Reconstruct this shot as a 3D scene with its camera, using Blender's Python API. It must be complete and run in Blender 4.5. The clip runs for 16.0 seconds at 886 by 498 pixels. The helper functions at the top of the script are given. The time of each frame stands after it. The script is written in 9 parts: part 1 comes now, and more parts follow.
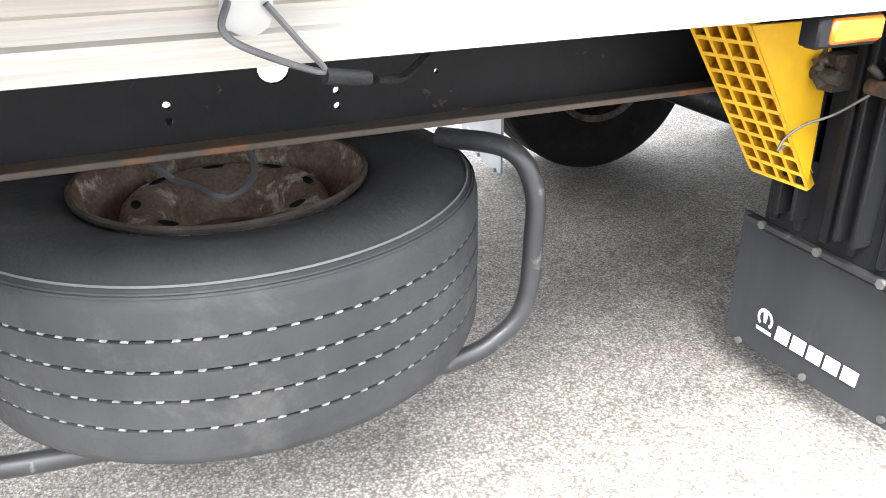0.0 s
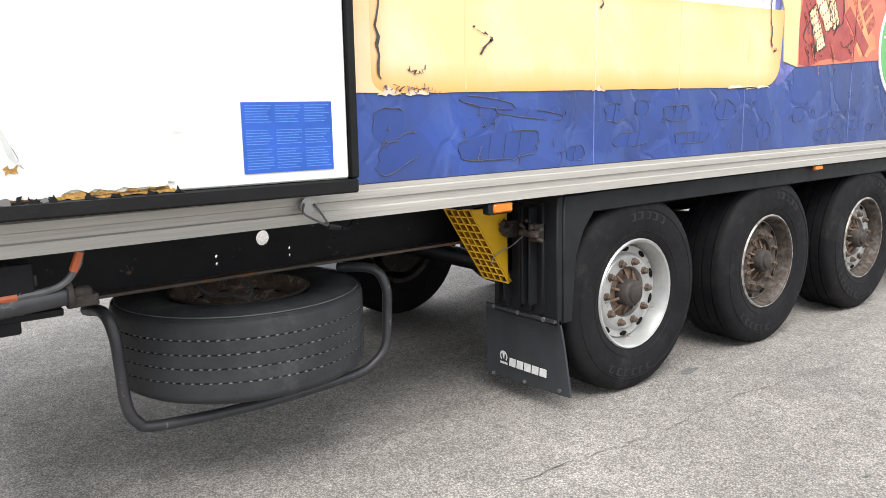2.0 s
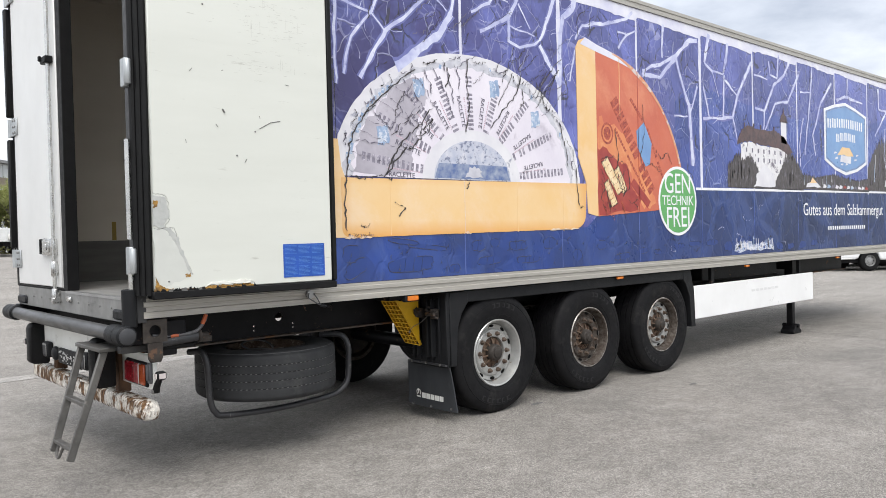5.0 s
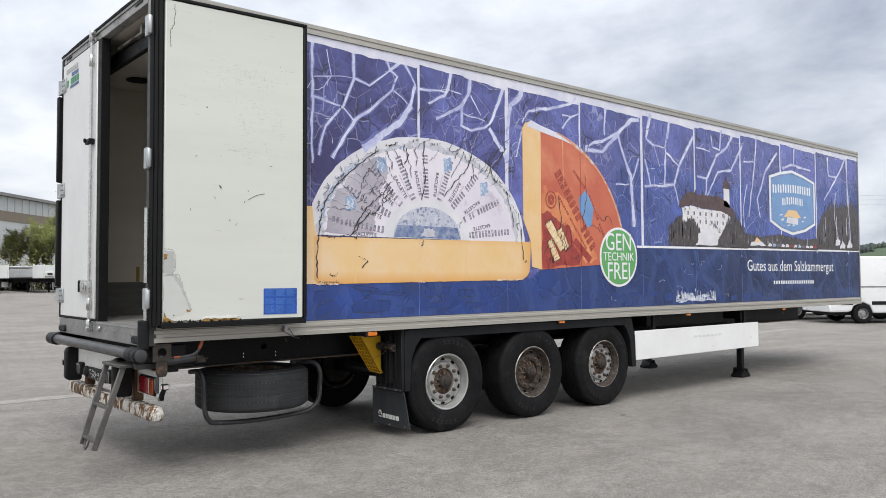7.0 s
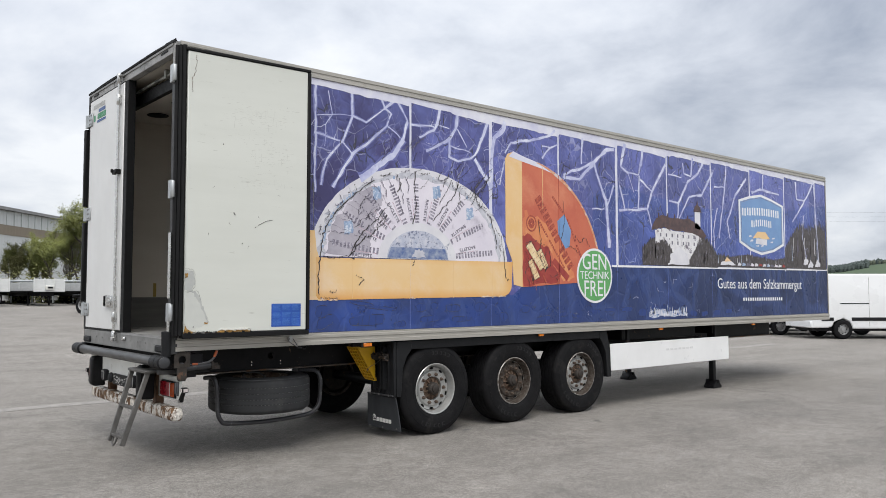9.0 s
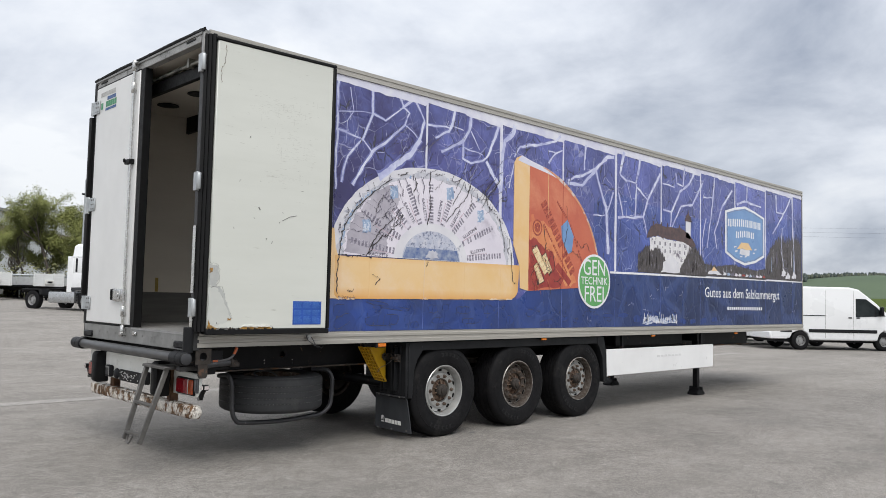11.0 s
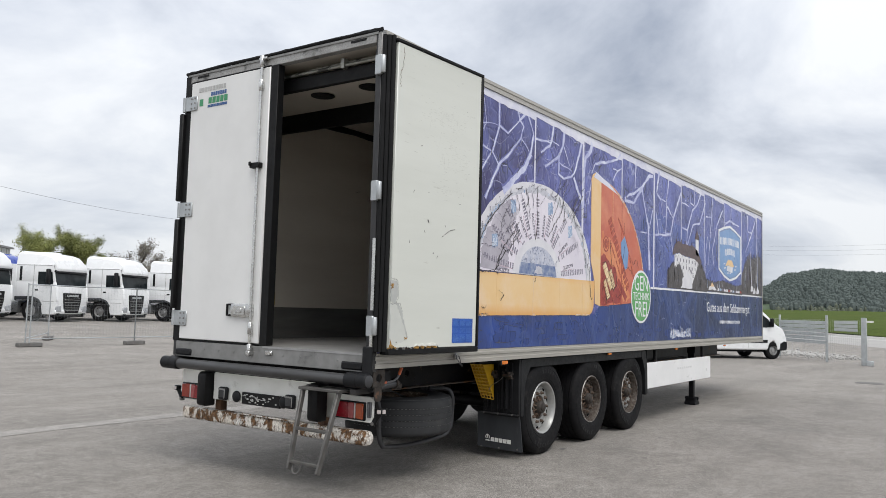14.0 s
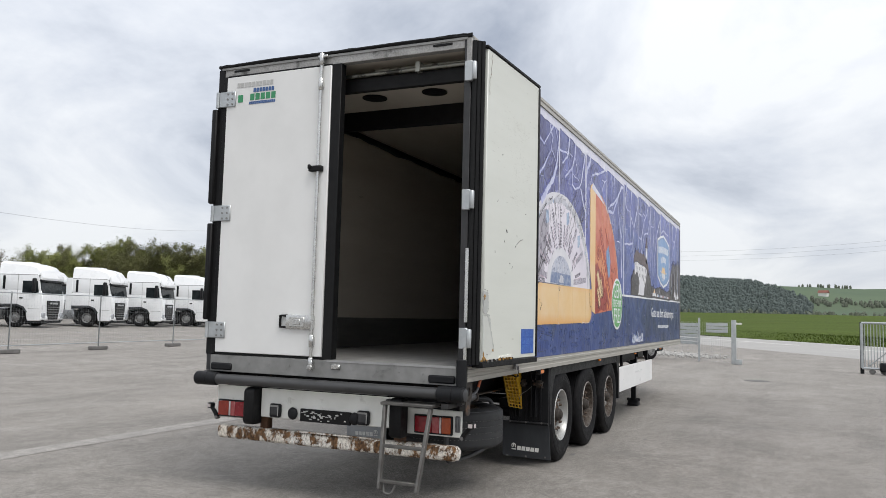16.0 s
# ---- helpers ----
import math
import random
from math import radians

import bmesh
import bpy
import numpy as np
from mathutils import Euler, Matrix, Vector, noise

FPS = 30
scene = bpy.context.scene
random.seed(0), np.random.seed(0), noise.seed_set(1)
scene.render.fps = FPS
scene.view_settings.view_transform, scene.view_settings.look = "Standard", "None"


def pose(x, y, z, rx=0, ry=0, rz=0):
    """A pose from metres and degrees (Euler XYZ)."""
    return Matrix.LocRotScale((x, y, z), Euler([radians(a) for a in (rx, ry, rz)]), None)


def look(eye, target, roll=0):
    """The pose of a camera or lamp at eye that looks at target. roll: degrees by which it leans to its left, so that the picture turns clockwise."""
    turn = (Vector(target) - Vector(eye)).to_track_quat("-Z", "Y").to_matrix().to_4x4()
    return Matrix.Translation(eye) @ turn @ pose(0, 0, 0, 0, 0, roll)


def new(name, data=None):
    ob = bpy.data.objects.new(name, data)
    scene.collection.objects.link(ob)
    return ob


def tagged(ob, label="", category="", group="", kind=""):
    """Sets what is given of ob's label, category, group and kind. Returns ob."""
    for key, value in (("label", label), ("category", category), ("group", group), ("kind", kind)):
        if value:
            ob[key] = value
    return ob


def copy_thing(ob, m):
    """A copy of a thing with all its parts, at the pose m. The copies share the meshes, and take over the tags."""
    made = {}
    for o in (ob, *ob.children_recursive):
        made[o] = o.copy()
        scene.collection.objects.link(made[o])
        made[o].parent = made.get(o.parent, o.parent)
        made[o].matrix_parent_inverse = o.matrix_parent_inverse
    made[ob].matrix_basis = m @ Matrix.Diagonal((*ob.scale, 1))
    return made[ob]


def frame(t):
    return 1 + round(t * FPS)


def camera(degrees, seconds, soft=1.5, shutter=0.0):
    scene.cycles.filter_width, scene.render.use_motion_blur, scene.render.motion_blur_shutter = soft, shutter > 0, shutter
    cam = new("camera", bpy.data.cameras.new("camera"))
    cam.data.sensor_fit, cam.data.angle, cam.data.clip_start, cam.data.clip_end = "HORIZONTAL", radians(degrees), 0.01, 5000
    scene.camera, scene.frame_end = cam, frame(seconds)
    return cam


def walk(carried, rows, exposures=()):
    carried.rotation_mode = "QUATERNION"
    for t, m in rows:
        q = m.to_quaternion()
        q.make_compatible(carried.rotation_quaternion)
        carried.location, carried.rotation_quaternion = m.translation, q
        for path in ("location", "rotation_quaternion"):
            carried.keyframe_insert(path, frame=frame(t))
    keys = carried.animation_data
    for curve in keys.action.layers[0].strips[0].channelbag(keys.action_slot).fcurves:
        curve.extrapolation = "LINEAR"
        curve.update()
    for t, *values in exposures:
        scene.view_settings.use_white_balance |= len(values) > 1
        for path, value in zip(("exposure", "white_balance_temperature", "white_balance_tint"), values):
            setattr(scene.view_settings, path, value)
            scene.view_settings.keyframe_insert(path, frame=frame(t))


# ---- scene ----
cam = camera(59.0, 16.0, soft=0.6)
PATH = [
    (0, (1.077, -0.943, 1.308), (1.761, 0.733, 0.458), -0.6),
    (0.5, (0.767, -1.366, 1.385), (1.645, 0.28, 0.664), -0.5),
    (1, (0.565, -1.802, 1.396), (1.567, -0.167, 0.826), -0.9),
    (1.5, (0.259, -2.147, 1.456), (1.379, -0.554, 0.998), -0.7),
    (2, (-0.105, -2.51, 1.51), (1.106, -0.957, 1.16), -1.1),
    (2.5, (-0.439, -2.933, 1.532), (0.833, -1.411, 1.27), -1.4),
    (3, (-0.828, -3.248, 1.569), (0.477, -1.747, 1.363), -1.3),
    (3.5, (-1.123, -3.601, 1.577), (0.199, -2.109, 1.416), -1.4),
    (4, (-1.402, -3.925, 1.595), (-0.066, -2.441, 1.479), -1.5),
    (4.5, (-1.65, -4.294, 1.603), (-0.309, -2.812, 1.529), -1.7),
    (5, (-1.766, -4.76, 1.586), (-0.429, -3.274, 1.548), -1.4),
    (5.2, (-1.788, -4.929, 1.595), (-0.46, -3.434, 1.565), -1.8),
    (7.3, (-2.262, -6.587, 1.627), (-0.981, -5.053, 1.714), -0.2),
    (7.5, (-2.28, -6.753, 1.633), (-1.001, -5.218, 1.725), -0.3),
    (8, (-2.395, -6.953, 1.64), (-1.115, -5.42, 1.744), -0.4),
    (8.5, (-2.576, -7.074, 1.646), (-1.294, -5.543, 1.756), -0.3),
    (11, (-3.238, -6.557, 1.606), (-1.855, -5.118, 1.731), 1.3),
    (11.5, (-3.498, -6.202, 1.615), (-2.076, -4.802, 1.742), 1.3),
    (12, (-3.891, -5.856, 1.622), (-2.426, -4.5, 1.753), 1.3),
    (12.5, (-4.183, -5.481, 1.585), (-2.677, -4.172, 1.721), 1.5),
    (13, (-4.444, -5.112, 1.614), (-2.898, -3.851, 1.753), 1.7),
    (13.5, (-4.804, -4.698, 1.633), (-3.216, -3.491, 1.781), 1.7),
    (14, (-4.999, -4.221, 1.62), (-3.368, -3.074, 1.775), 1.6),
    (14.5, (-5.267, -3.75, 1.623), (-3.588, -2.676, 1.785), 1.5),
    (15, (-5.487, -3.376, 1.636), (-3.765, -2.372, 1.801), 1.4),
    (15.5, (-5.637, -2.902, 1.636), (-3.866, -1.987, 1.804), 1.4),
    (16, (-5.892, -2.42, 1.648), (-4.071, -1.609, 1.818), 1.4),
]
walk(cam, [(t, look(eye, target, roll)) for t, eye, target, roll in PATH], exposures=[(0.0, 3.58), (0.5, 3.02), (1.0, 2.45), (1.5, 2.12), (2.0, 1.84), (3.0, 1.5), (4.0, 1.32), (5.0, 1.2), (7.5, 0.86), (11.0, 0.8), (16.0, 0.78)])
CLOUD_SHIFT = (3.1, 1.7, 0.4)

# ---- sky, sun ----
world = bpy.data.worlds.new("overcast_sky")
scene.world = world
world.use_nodes = True
wn, wl = world.node_tree.nodes, world.node_tree.links
wn.clear()


def wnode(kind, **values):
    n = wn.new(kind)
    for k, v in values.items():
        n.inputs[k].default_value = v
    return n


w_out = wn.new("ShaderNodeOutputWorld")
w_bg = wnode("ShaderNodeBackground", Strength=1.0)
w_sky = wn.new("ShaderNodeTexSky")
w_sky.sky_type = "NISHITA"
w_sky.sun_disc = False
w_sky.sun_elevation, w_sky.sun_rotation = radians(50), radians(200)
w_dim = wn.new("ShaderNodeVectorMath")
w_dim.operation = "SCALE"
w_dim.inputs["Scale"].default_value = 0.10
wl.new(w_sky.outputs[0], w_dim.inputs[0])
w_tc = wn.new("ShaderNodeTexCoord")
w_sep = wn.new("ShaderNodeSeparateXYZ")
wl.new(w_tc.outputs["Generated"], w_sep.inputs[0])
# clouds lie on a flat layer overhead: divide the direction by its height
w_h = wn.new("ShaderNodeMath")
w_h.operation = "MAXIMUM"
w_h.inputs[1].default_value = 0.0
wl.new(w_sep.outputs["Z"], w_h.inputs[0])
w_add = wn.new("ShaderNodeMath")
w_add.operation = "ADD"
w_add.inputs[1].default_value = 0.40
wl.new(w_h.outputs[0], w_add.inputs[0])
w_div = wn.new("ShaderNodeVectorMath")
w_div.operation = "DIVIDE"
w_comb = wn.new("ShaderNodeCombineXYZ")
for k in ("X", "Y", "Z"):
    wl.new(w_add.outputs[0], w_comb.inputs[k])
wl.new(w_tc.outputs["Generated"], w_div.inputs[0])
wl.new(w_comb.outputs[0], w_div.inputs[1])
w_n1 = wnode("ShaderNodeTexNoise", Scale=1.9, Detail=7.0, Roughness=0.56, Distortion=0.35)
w_off = wn.new("ShaderNodeVectorMath")
w_off.operation = "ADD"
w_off.inputs[1].default_value = CLOUD_SHIFT
wl.new(w_div.outputs[0], w_off.inputs[0])
wl.new(w_off.outputs[0], w_n1.inputs["Vector"])
w_ramp = wn.new("ShaderNodeValToRGB")
e = w_ramp.color_ramp.elements
e[0].position, e[0].color = 0.24, (0.33, 0.37, 0.45, 1)
e[1].position, e[1].color = 0.62, (0.85, 0.87, 0.90, 1)
mid = e.new(0.47)
mid.color = (0.66, 0.695, 0.76, 1)
# the darker cloud bank beyond the trailer
w_bank = wn.new("ShaderNodeVectorMath")
w_bank.operation = "DOT_PRODUCT"
w_bank.inputs[1].default_value = Vector((0.86, 0.43, 0.29)).normalized()
w_norm = wn.new("ShaderNodeVectorMath")
w_norm.operation = "NORMALIZE"
wl.new(w_tc.outputs["Generated"], w_norm.inputs[0])
wl.new(w_norm.outputs[0], w_bank.inputs[0])
w_near = wn.new("ShaderNodeMapRange")
w_near.interpolation_type = "SMOOTHSTEP"
for k, v in (("From Min", 0.90), ("From Max", 1.0), ("To Min", 0.055), ("To Max", -0.095)):
    w_near.inputs[k].default_value = v
wl.new(w_bank.outputs["Value"], w_near.inputs["Value"])
w_sum = wn.new("ShaderNodeMath")
w_sum.operation = "ADD"
wl.new(w_n1.outputs["Fac"], w_sum.inputs[0])
wl.new(w_near.outputs[0], w_sum.inputs[1])
wl.new(w_sum.outputs[0], w_ramp.inputs[0])
w_mix = wn.new("ShaderNodeMixRGB")
w_mix.inputs[0].default_value = 0.93
wl.new(w_dim.outputs[0], w_mix.inputs[1])
wl.new(w_ramp.outputs[0], w_mix.inputs[2])
w_up = wn.new("ShaderNodeMath")
w_up.operation = "MULTIPLY_ADD"
w_up.inputs[1].default_value, w_up.inputs[2].default_value = 0.40, 0.585
wl.new(w_h.outputs[0], w_up.inputs[0])
w_lift = wn.new("ShaderNodeVectorMath")
w_lift.operation = "SCALE"
wl.new(w_mix.outputs[0], w_lift.inputs[0])
wl.new(w_up.outputs[0], w_lift.inputs["Scale"])
wl.new(w_lift.outputs[0], w_bg.inputs["Color"])
wl.new(w_bg.outputs[0], w_out.inputs[0])

sun = new("sun", bpy.data.lights.new("sun", "SUN"))
sun.data.energy, sun.data.angle, sun.data.color = 1.2, radians(35), (1.0, 0.97, 0.92)
sun.matrix_world = look((0, 0, 30), (11, 17, 0))

# ---- materials ----
def surf(name, a, b=None, scale=6.0, rough=0.6, metal=0.0, bump=0.0, bump_scale=120.0, spot=None, spot_scale=2.5, spot_at=0.62,
         spot_rough=None, vary=0.0, stretch=(1, 1, 1), grain=0.0, grain_scale=300.0, soft_spot=0.05, coat=0.0, spec=0.5):
    """A surface of colour a broken up by b, with spots or wear of a third colour, fine grain and relief; sizes in metres."""
    m = bpy.data.materials.new(name)
    m.use_nodes = True
    nt = m.node_tree
    n, l = nt.nodes, nt.links
    bs = n["Principled BSDF"]
    b = b or tuple(c * 0.82 for c in a)
    geo = n.new("ShaderNodeNewGeometry")
    mp = n.new("ShaderNodeVectorMath")
    mp.operation = "MULTIPLY"
    mp.inputs[1].default_value = stretch
    l.new(geo.outputs["Position"], mp.inputs[0])

    def tex(s, d=5.0, r=0.6, dist=0.0):
        t = n.new("ShaderNodeTexNoise")
        t.inputs["Scale"].default_value, t.inputs["Detail"].default_value = s, d
        t.inputs["Roughness"].default_value, t.inputs["Distortion"].default_value = r, dist
        l.new(mp.outputs[0], t.inputs["Vector"])
        return t.outputs["Fac"]

    def ramp(fac, lo, hi, c0=(0, 0, 0, 1), c1=(1, 1, 1, 1)):
        r = n.new("ShaderNodeValToRGB")
        r.color_ramp.elements[0].position, r.color_ramp.elements[1].position = lo, hi
        r.color_ramp.elements[0].color, r.color_ramp.elements[1].color = c0, c1
        l.new(fac, r.inputs[0])
        return r.outputs[0]

    def mix(fac, c0, c1, kind="MIX"):
        x = n.new("ShaderNodeMixRGB")
        x.blend_type = kind
        for i, c in ((0, fac), (1, c0), (2, c1)):
            if isinstance(c, (int, float)):
                x.inputs[i].default_value = c
            elif isinstance(c, tuple):
                x.inputs[i].default_value = (*c[:3], 1)
            else:
                l.new(c, x.inputs[i])
        return x.outputs[0]

    col = mix(ramp(tex(scale), 0.35, 0.68), a, b)
    rough_out = None
    if spot:
        f = ramp(tex(spot_scale, 8.0, 0.68, 0.3), spot_at, spot_at + soft_spot)
        col = mix(f, col, mix(ramp(tex(spot_scale * 3.5), 0.36, 0.64), spot[0], spot[1]) if isinstance(spot[0], tuple) else spot)
        if spot_rough is not None:
            rough_out = mix(f, (rough,) * 3, (spot_rough,) * 3)
    if grain:
        g = ramp(tex(grain_scale, 2.0, 0.7), 0.3, 0.7, (1 - grain,) * 3 + (1,), (1 + grain,) * 3 + (1,))
        col = mix(1.0, col, g, "MULTIPLY")
    if vary:
        oi = n.new("ShaderNodeObjectInfo")
        col = mix(1.0, col, ramp(oi.outputs["Random"], 0.0, 1.0, (1 - vary,) * 3 + (1,), (1 + vary,) * 3 + (1,)), "MULTIPLY")
    l.new(col, bs.inputs["Base Color"])
    if rough_out is None:
        rough_out = mix(ramp(tex(scale * 2.3), 0.3, 0.7), (max(0.02, rough - 0.09),) * 3, (min(1, rough + 0.09),) * 3)
    l.new(rough_out, bs.inputs["Roughness"])
    bs.inputs["Metallic"].default_value = metal
    bs.inputs["Coat Weight"].default_value = coat
    bs.inputs["Specular IOR Level"].default_value = spec
    if bump:
        bp = n.new("ShaderNodeBump")
        bp.inputs["Strength"].default_value, bp.inputs["Distance"].default_value = bump, 0.01
        l.new(tex(bump_scale, 3.0), bp.inputs["Height"])
        l.new(bp.outputs[0], bs.inputs["Normal"])
    return m


M_WHITE = surf("white_gelcoat", (0.70, 0.70, 0.69), (0.64, 0.64, 0.63), 1.6, 0.38, spot=(0.42, 0.40, 0.33), spot_scale=9, spot_at=0.70, soft_spot=0.12)
M_DOOR_IN = surf("door_lining", (0.62, 0.63, 0.585), (0.56, 0.57, 0.525), 1.1, 0.42, spot=(0.42, 0.42, 0.38), spot_scale=15, spot_at=0.635, soft_spot=0.10, stretch=(0.30, 1, 2.0))
M_INNER = surf("inside_lining", (0.60, 0.555, 0.485), (0.53, 0.485, 0.42), 1.4, 0.5, spot=(0.15, 0.13, 0.11), spot_scale=3.5, spot_at=0.70, soft_spot=0.06, stretch=(0.3, 1, 1.6))
M_KICK = surf("scuffed_kick_plate", (0.14, 0.138, 0.132), (0.095, 0.094, 0.09), 5, 0.55, 0.0, stretch=(0.25, 1, 2))
M_FLOOR_IN = surf("trailer_floor", (0.32, 0.316, 0.307), (0.23, 0.226, 0.22), 7, 0.5, 0.0, stretch=(0.2, 2, 1))
M_RAIL = surf("anodised_rail", (0.40, 0.38, 0.345), (0.33, 0.315, 0.285), 6, 0.42, 0.25, stretch=(0.12, 1, 6), grain=0.10, grain_scale=40.0, spot=(0.28, 0.24, 0.18), spot_scale=6, spot_at=0.70)
M_ALU = surf("dull_aluminium", (0.42, 0.42, 0.42), (0.33, 0.33, 0.33), 5, 0.42, 0.75, spot=(0.16, 0.15, 0.14), spot_scale=8, spot_at=0.66)
M_SILL = surf("grimy_sill", (0.25, 0.25, 0.245), (0.17, 0.17, 0.165), 5, 0.5, 0.2, spot=(0.08, 0.08, 0.08), spot_scale=5, spot_at=0.60, soft_spot=0.15)
M_STEEL = surf("grey_steel", (0.20, 0.195, 0.19), (0.13, 0.127, 0.122), 8, 0.5, 0.5)
M_ZINC = surf("galvanised_steel", (0.46, 0.48, 0.49), (0.36, 0.38, 0.39), 9, 0.45, 0.6)
M_CHROME = surf("polished_steel", (0.62, 0.62, 0.60), (0.5, 0.5, 0.5), 10, 0.25, 0.95)
M_BLACK = surf("black_rubber_seal", (0.008, 0.008, 0.0085), (0.005, 0.005, 0.0055), 9, 0.55, bump=0.2, bump_scale=60, spec=0.2)
M_PLASTIC = surf("black_plastic", (0.016, 0.0165, 0.018), (0.010, 0.0105, 0.012), 5, 0.48, bump=0.15, bump_scale=200, spot=(0.038, 0.038, 0.038), spot_scale=5, spot_at=0.62, soft_spot=0.2, spec=0.15)
M_FLAP = surf("grey_rubber_flap", (0.040, 0.043, 0.048), (0.029, 0.031, 0.035), 4, 0.55, spot=(0.065, 0.066, 0.068), spot_scale=5, spot_at=0.62, soft_spot=0.2, stretch=(1, 1, 0.3), spec=0.25)
M_TYRE = surf("tyre_rubber", (0.0115, 0.0112, 0.012), (0.007, 0.007, 0.008), 9, 0.68, bump=0.2, bump_scale=70, spot=(0.026, 0.025, 0.024), spot_scale=6, spot_at=0.57, soft_spot=0.15, spec=0.12)
M_SPARE = surf("dusty_tyre_rubber", (0.039, 0.040, 0.042), (0.026, 0.027, 0.029), 5, 0.62, bump=0.2, bump_scale=60, spot=(0.072, 0.071, 0.069), spot_scale=4, spot_at=0.58, soft_spot=0.2, spec=0.2)
M_GROOVE = surf("tread_groove", (0.006, 0.006, 0.006), None, 9, 0.8, spec=0.1)
M_STUD = surf("tread_marker_dust", (0.24, 0.24, 0.235), (0.10, 0.10, 0.10), 60, 0.8)
M_RIM_W = surf("silver_painted_rim", (0.45, 0.45, 0.44), (0.33, 0.33, 0.32), 7, 0.36, 0.5, spot=(0.17, 0.10, 0.06), spot_scale=13, spot_at=0.615, spot_rough=0.8)
M_RIM_R = surf("rust_streaked_rim", (0.105, 0.092, 0.080), (0.050, 0.038, 0.030), 22, 0.5, 0.3, spot=((0.022, 0.015, 0.011), (0.050, 0.029, 0.018)), spot_scale=24, spot_at=0.42, spot_rough=0.85, soft_spot=0.22)
M_LIP = surf("worn_bright_lip", (0.42, 0.41, 0.39), (0.12, 0.09, 0.07), 16, 0.45, 0.4, spot=(0.07, 0.045, 0.03), spot_scale=18, spot_at=0.52, soft_spot=0.1)
M_RUST = surf("rusted_steel", (0.15, 0.085, 0.05), (0.075, 0.045, 0.032), 11, 0.85, 0.1, bump=0.4, bump_scale=150, spot=(0.24, 0.20, 0.15), spot_scale=8, spot_at=0.60, soft_spot=0.15, spec=0.2)
M_RUST_RIM = surf("rusted_spare_rim", (0.145, 0.105, 0.076), (0.070, 0.040, 0.027), 12, 0.85, 0.1, bump=0.7, bump_scale=70, spot=(0.27, 0.235, 0.19), spot_scale=11, spot_at=0.55, soft_spot=0.06, grain=0.35, grain_scale=90)
M_HUB = surf("grimy_hub", (0.050, 0.042, 0.036), (0.025, 0.020, 0.017), 15, 0.7, 0.3, bump=0.3, bump_scale=150, spot=(0.12, 0.065, 0.04), spot_scale=14, spot_at=0.58)
M_CHASSIS = surf("chassis_paint", (0.013, 0.0125, 0.014), (0.007, 0.0072, 0.0085), 5, 0.48, 0.1, spot=(0.13, 0.085, 0.058), spot_scale=9, spot_at=0.625, spot_rough=0.9, bump=0.12, bump_scale=70, spec=0.15)
M_FLANGE = surf("rusty_flange", (0.10, 0.080, 0.066), (0.06, 0.050, 0.044), 9, 0.7, 0.1, spot=(0.20, 0.095, 0.042), spot_scale=9, spot_at=0.50, spot_rough=0.9, soft_spot=0.1, stretch=(0.6, 1, 1))
M_TUBE = surf("worn_black_tube", (0.045, 0.046, 0.05), (0.03, 0.03, 0.033), 7, 0.42, 0.2, spot=(0.19, 0.18, 0.17), spot_scale=12, spot_at=0.60, soft_spot=0.1)
M_BAR = surf("flaking_white_paint", (0.64, 0.62, 0.58), (0.55, 0.50, 0.43), 6, 0.6, 0.0, spot=((0.040, 0.022, 0.013), (0.20, 0.105, 0.045)), spot_scale=13, spot_at=0.47, spot_rough=0.95, soft_spot=0.07, grain=0.35, grain_scale=70, bump=0.5, bump_scale=60, stretch=(1, 0.85, 0.6))
M_HEADER = surf("stained_aluminium_post", (0.33, 0.325, 0.315), (0.22, 0.217, 0.21), 6, 0.5, 0.2, spot=(0.06, 0.058, 0.055), spot_scale=6, spot_at=0.56, soft_spot=0.12, grain=0.2, grain_scale=60)
M_MARKER = surf("amber_marker_lens", (0.72, 0.20, 0.015), (0.60, 0.15, 0.012), 20, 0.2, coat=0.3)
M_RECESS = surf("rust_streaked_hub", (0.085, 0.045, 0.028), (0.17, 0.125, 0.09), 22, 0.8, 0.1, bump=0.3, bump_scale=120, spot=(0.035, 0.024, 0.018), spot_scale=16, spot_at=0.55)
M_SIDEMARK = surf("raised_rubber_mark", (0.022, 0.022, 0.023), (0.013, 0.013, 0.014), 9, 0.6, spec=0.2)
M_PANEL_LOW = surf("white_rear_panel", (0.68, 0.68, 0.65), (0.60, 0.60, 0.565), 4, 0.5, spot=(0.30, 0.29, 0.26), spot_scale=5, spot_at=0.60, soft_spot=0.2)
M_YELLOW = surf("yellow_plastic", (0.66, 0.38, 0.016), (0.54, 0.30, 0.014), 7, 0.42, spot=(0.36, 0.20, 0.02), spot_scale=8, spot_at=0.66, soft_spot=0.12)
M_RED_L = surf("red_lens", (0.24, 0.008, 0.016), (0.17, 0.005, 0.010), 20, 0.2, coat=0.3)
M_ORANGE_L = surf("dull_red_lens", (0.24, 0.026, 0.012), (0.17, 0.016, 0.010), 20, 0.2, coat=0.3)
M_CLEAR_L = surf("clear_lens", (0.55, 0.50, 0.48), (0.45, 0.40, 0.40), 20, 0.15, coat=0.6)
M_SKIRT = surf("white_side_skirt", (0.80, 0.80, 0.80), (0.74, 0.74, 0.74), 2, 0.35, spot=(0.40, 0.39, 0.37), spot_scale=7, spot_at=0.72, soft_spot=0.1)
M_LOGO = surf("worn_white_print", (0.70, 0.70, 0.68), (0.55, 0.55, 0.53), 30, 0.6)
M_GREYTXT = surf("grey_print", (0.45, 0.45, 0.44), None, 30, 0.6)
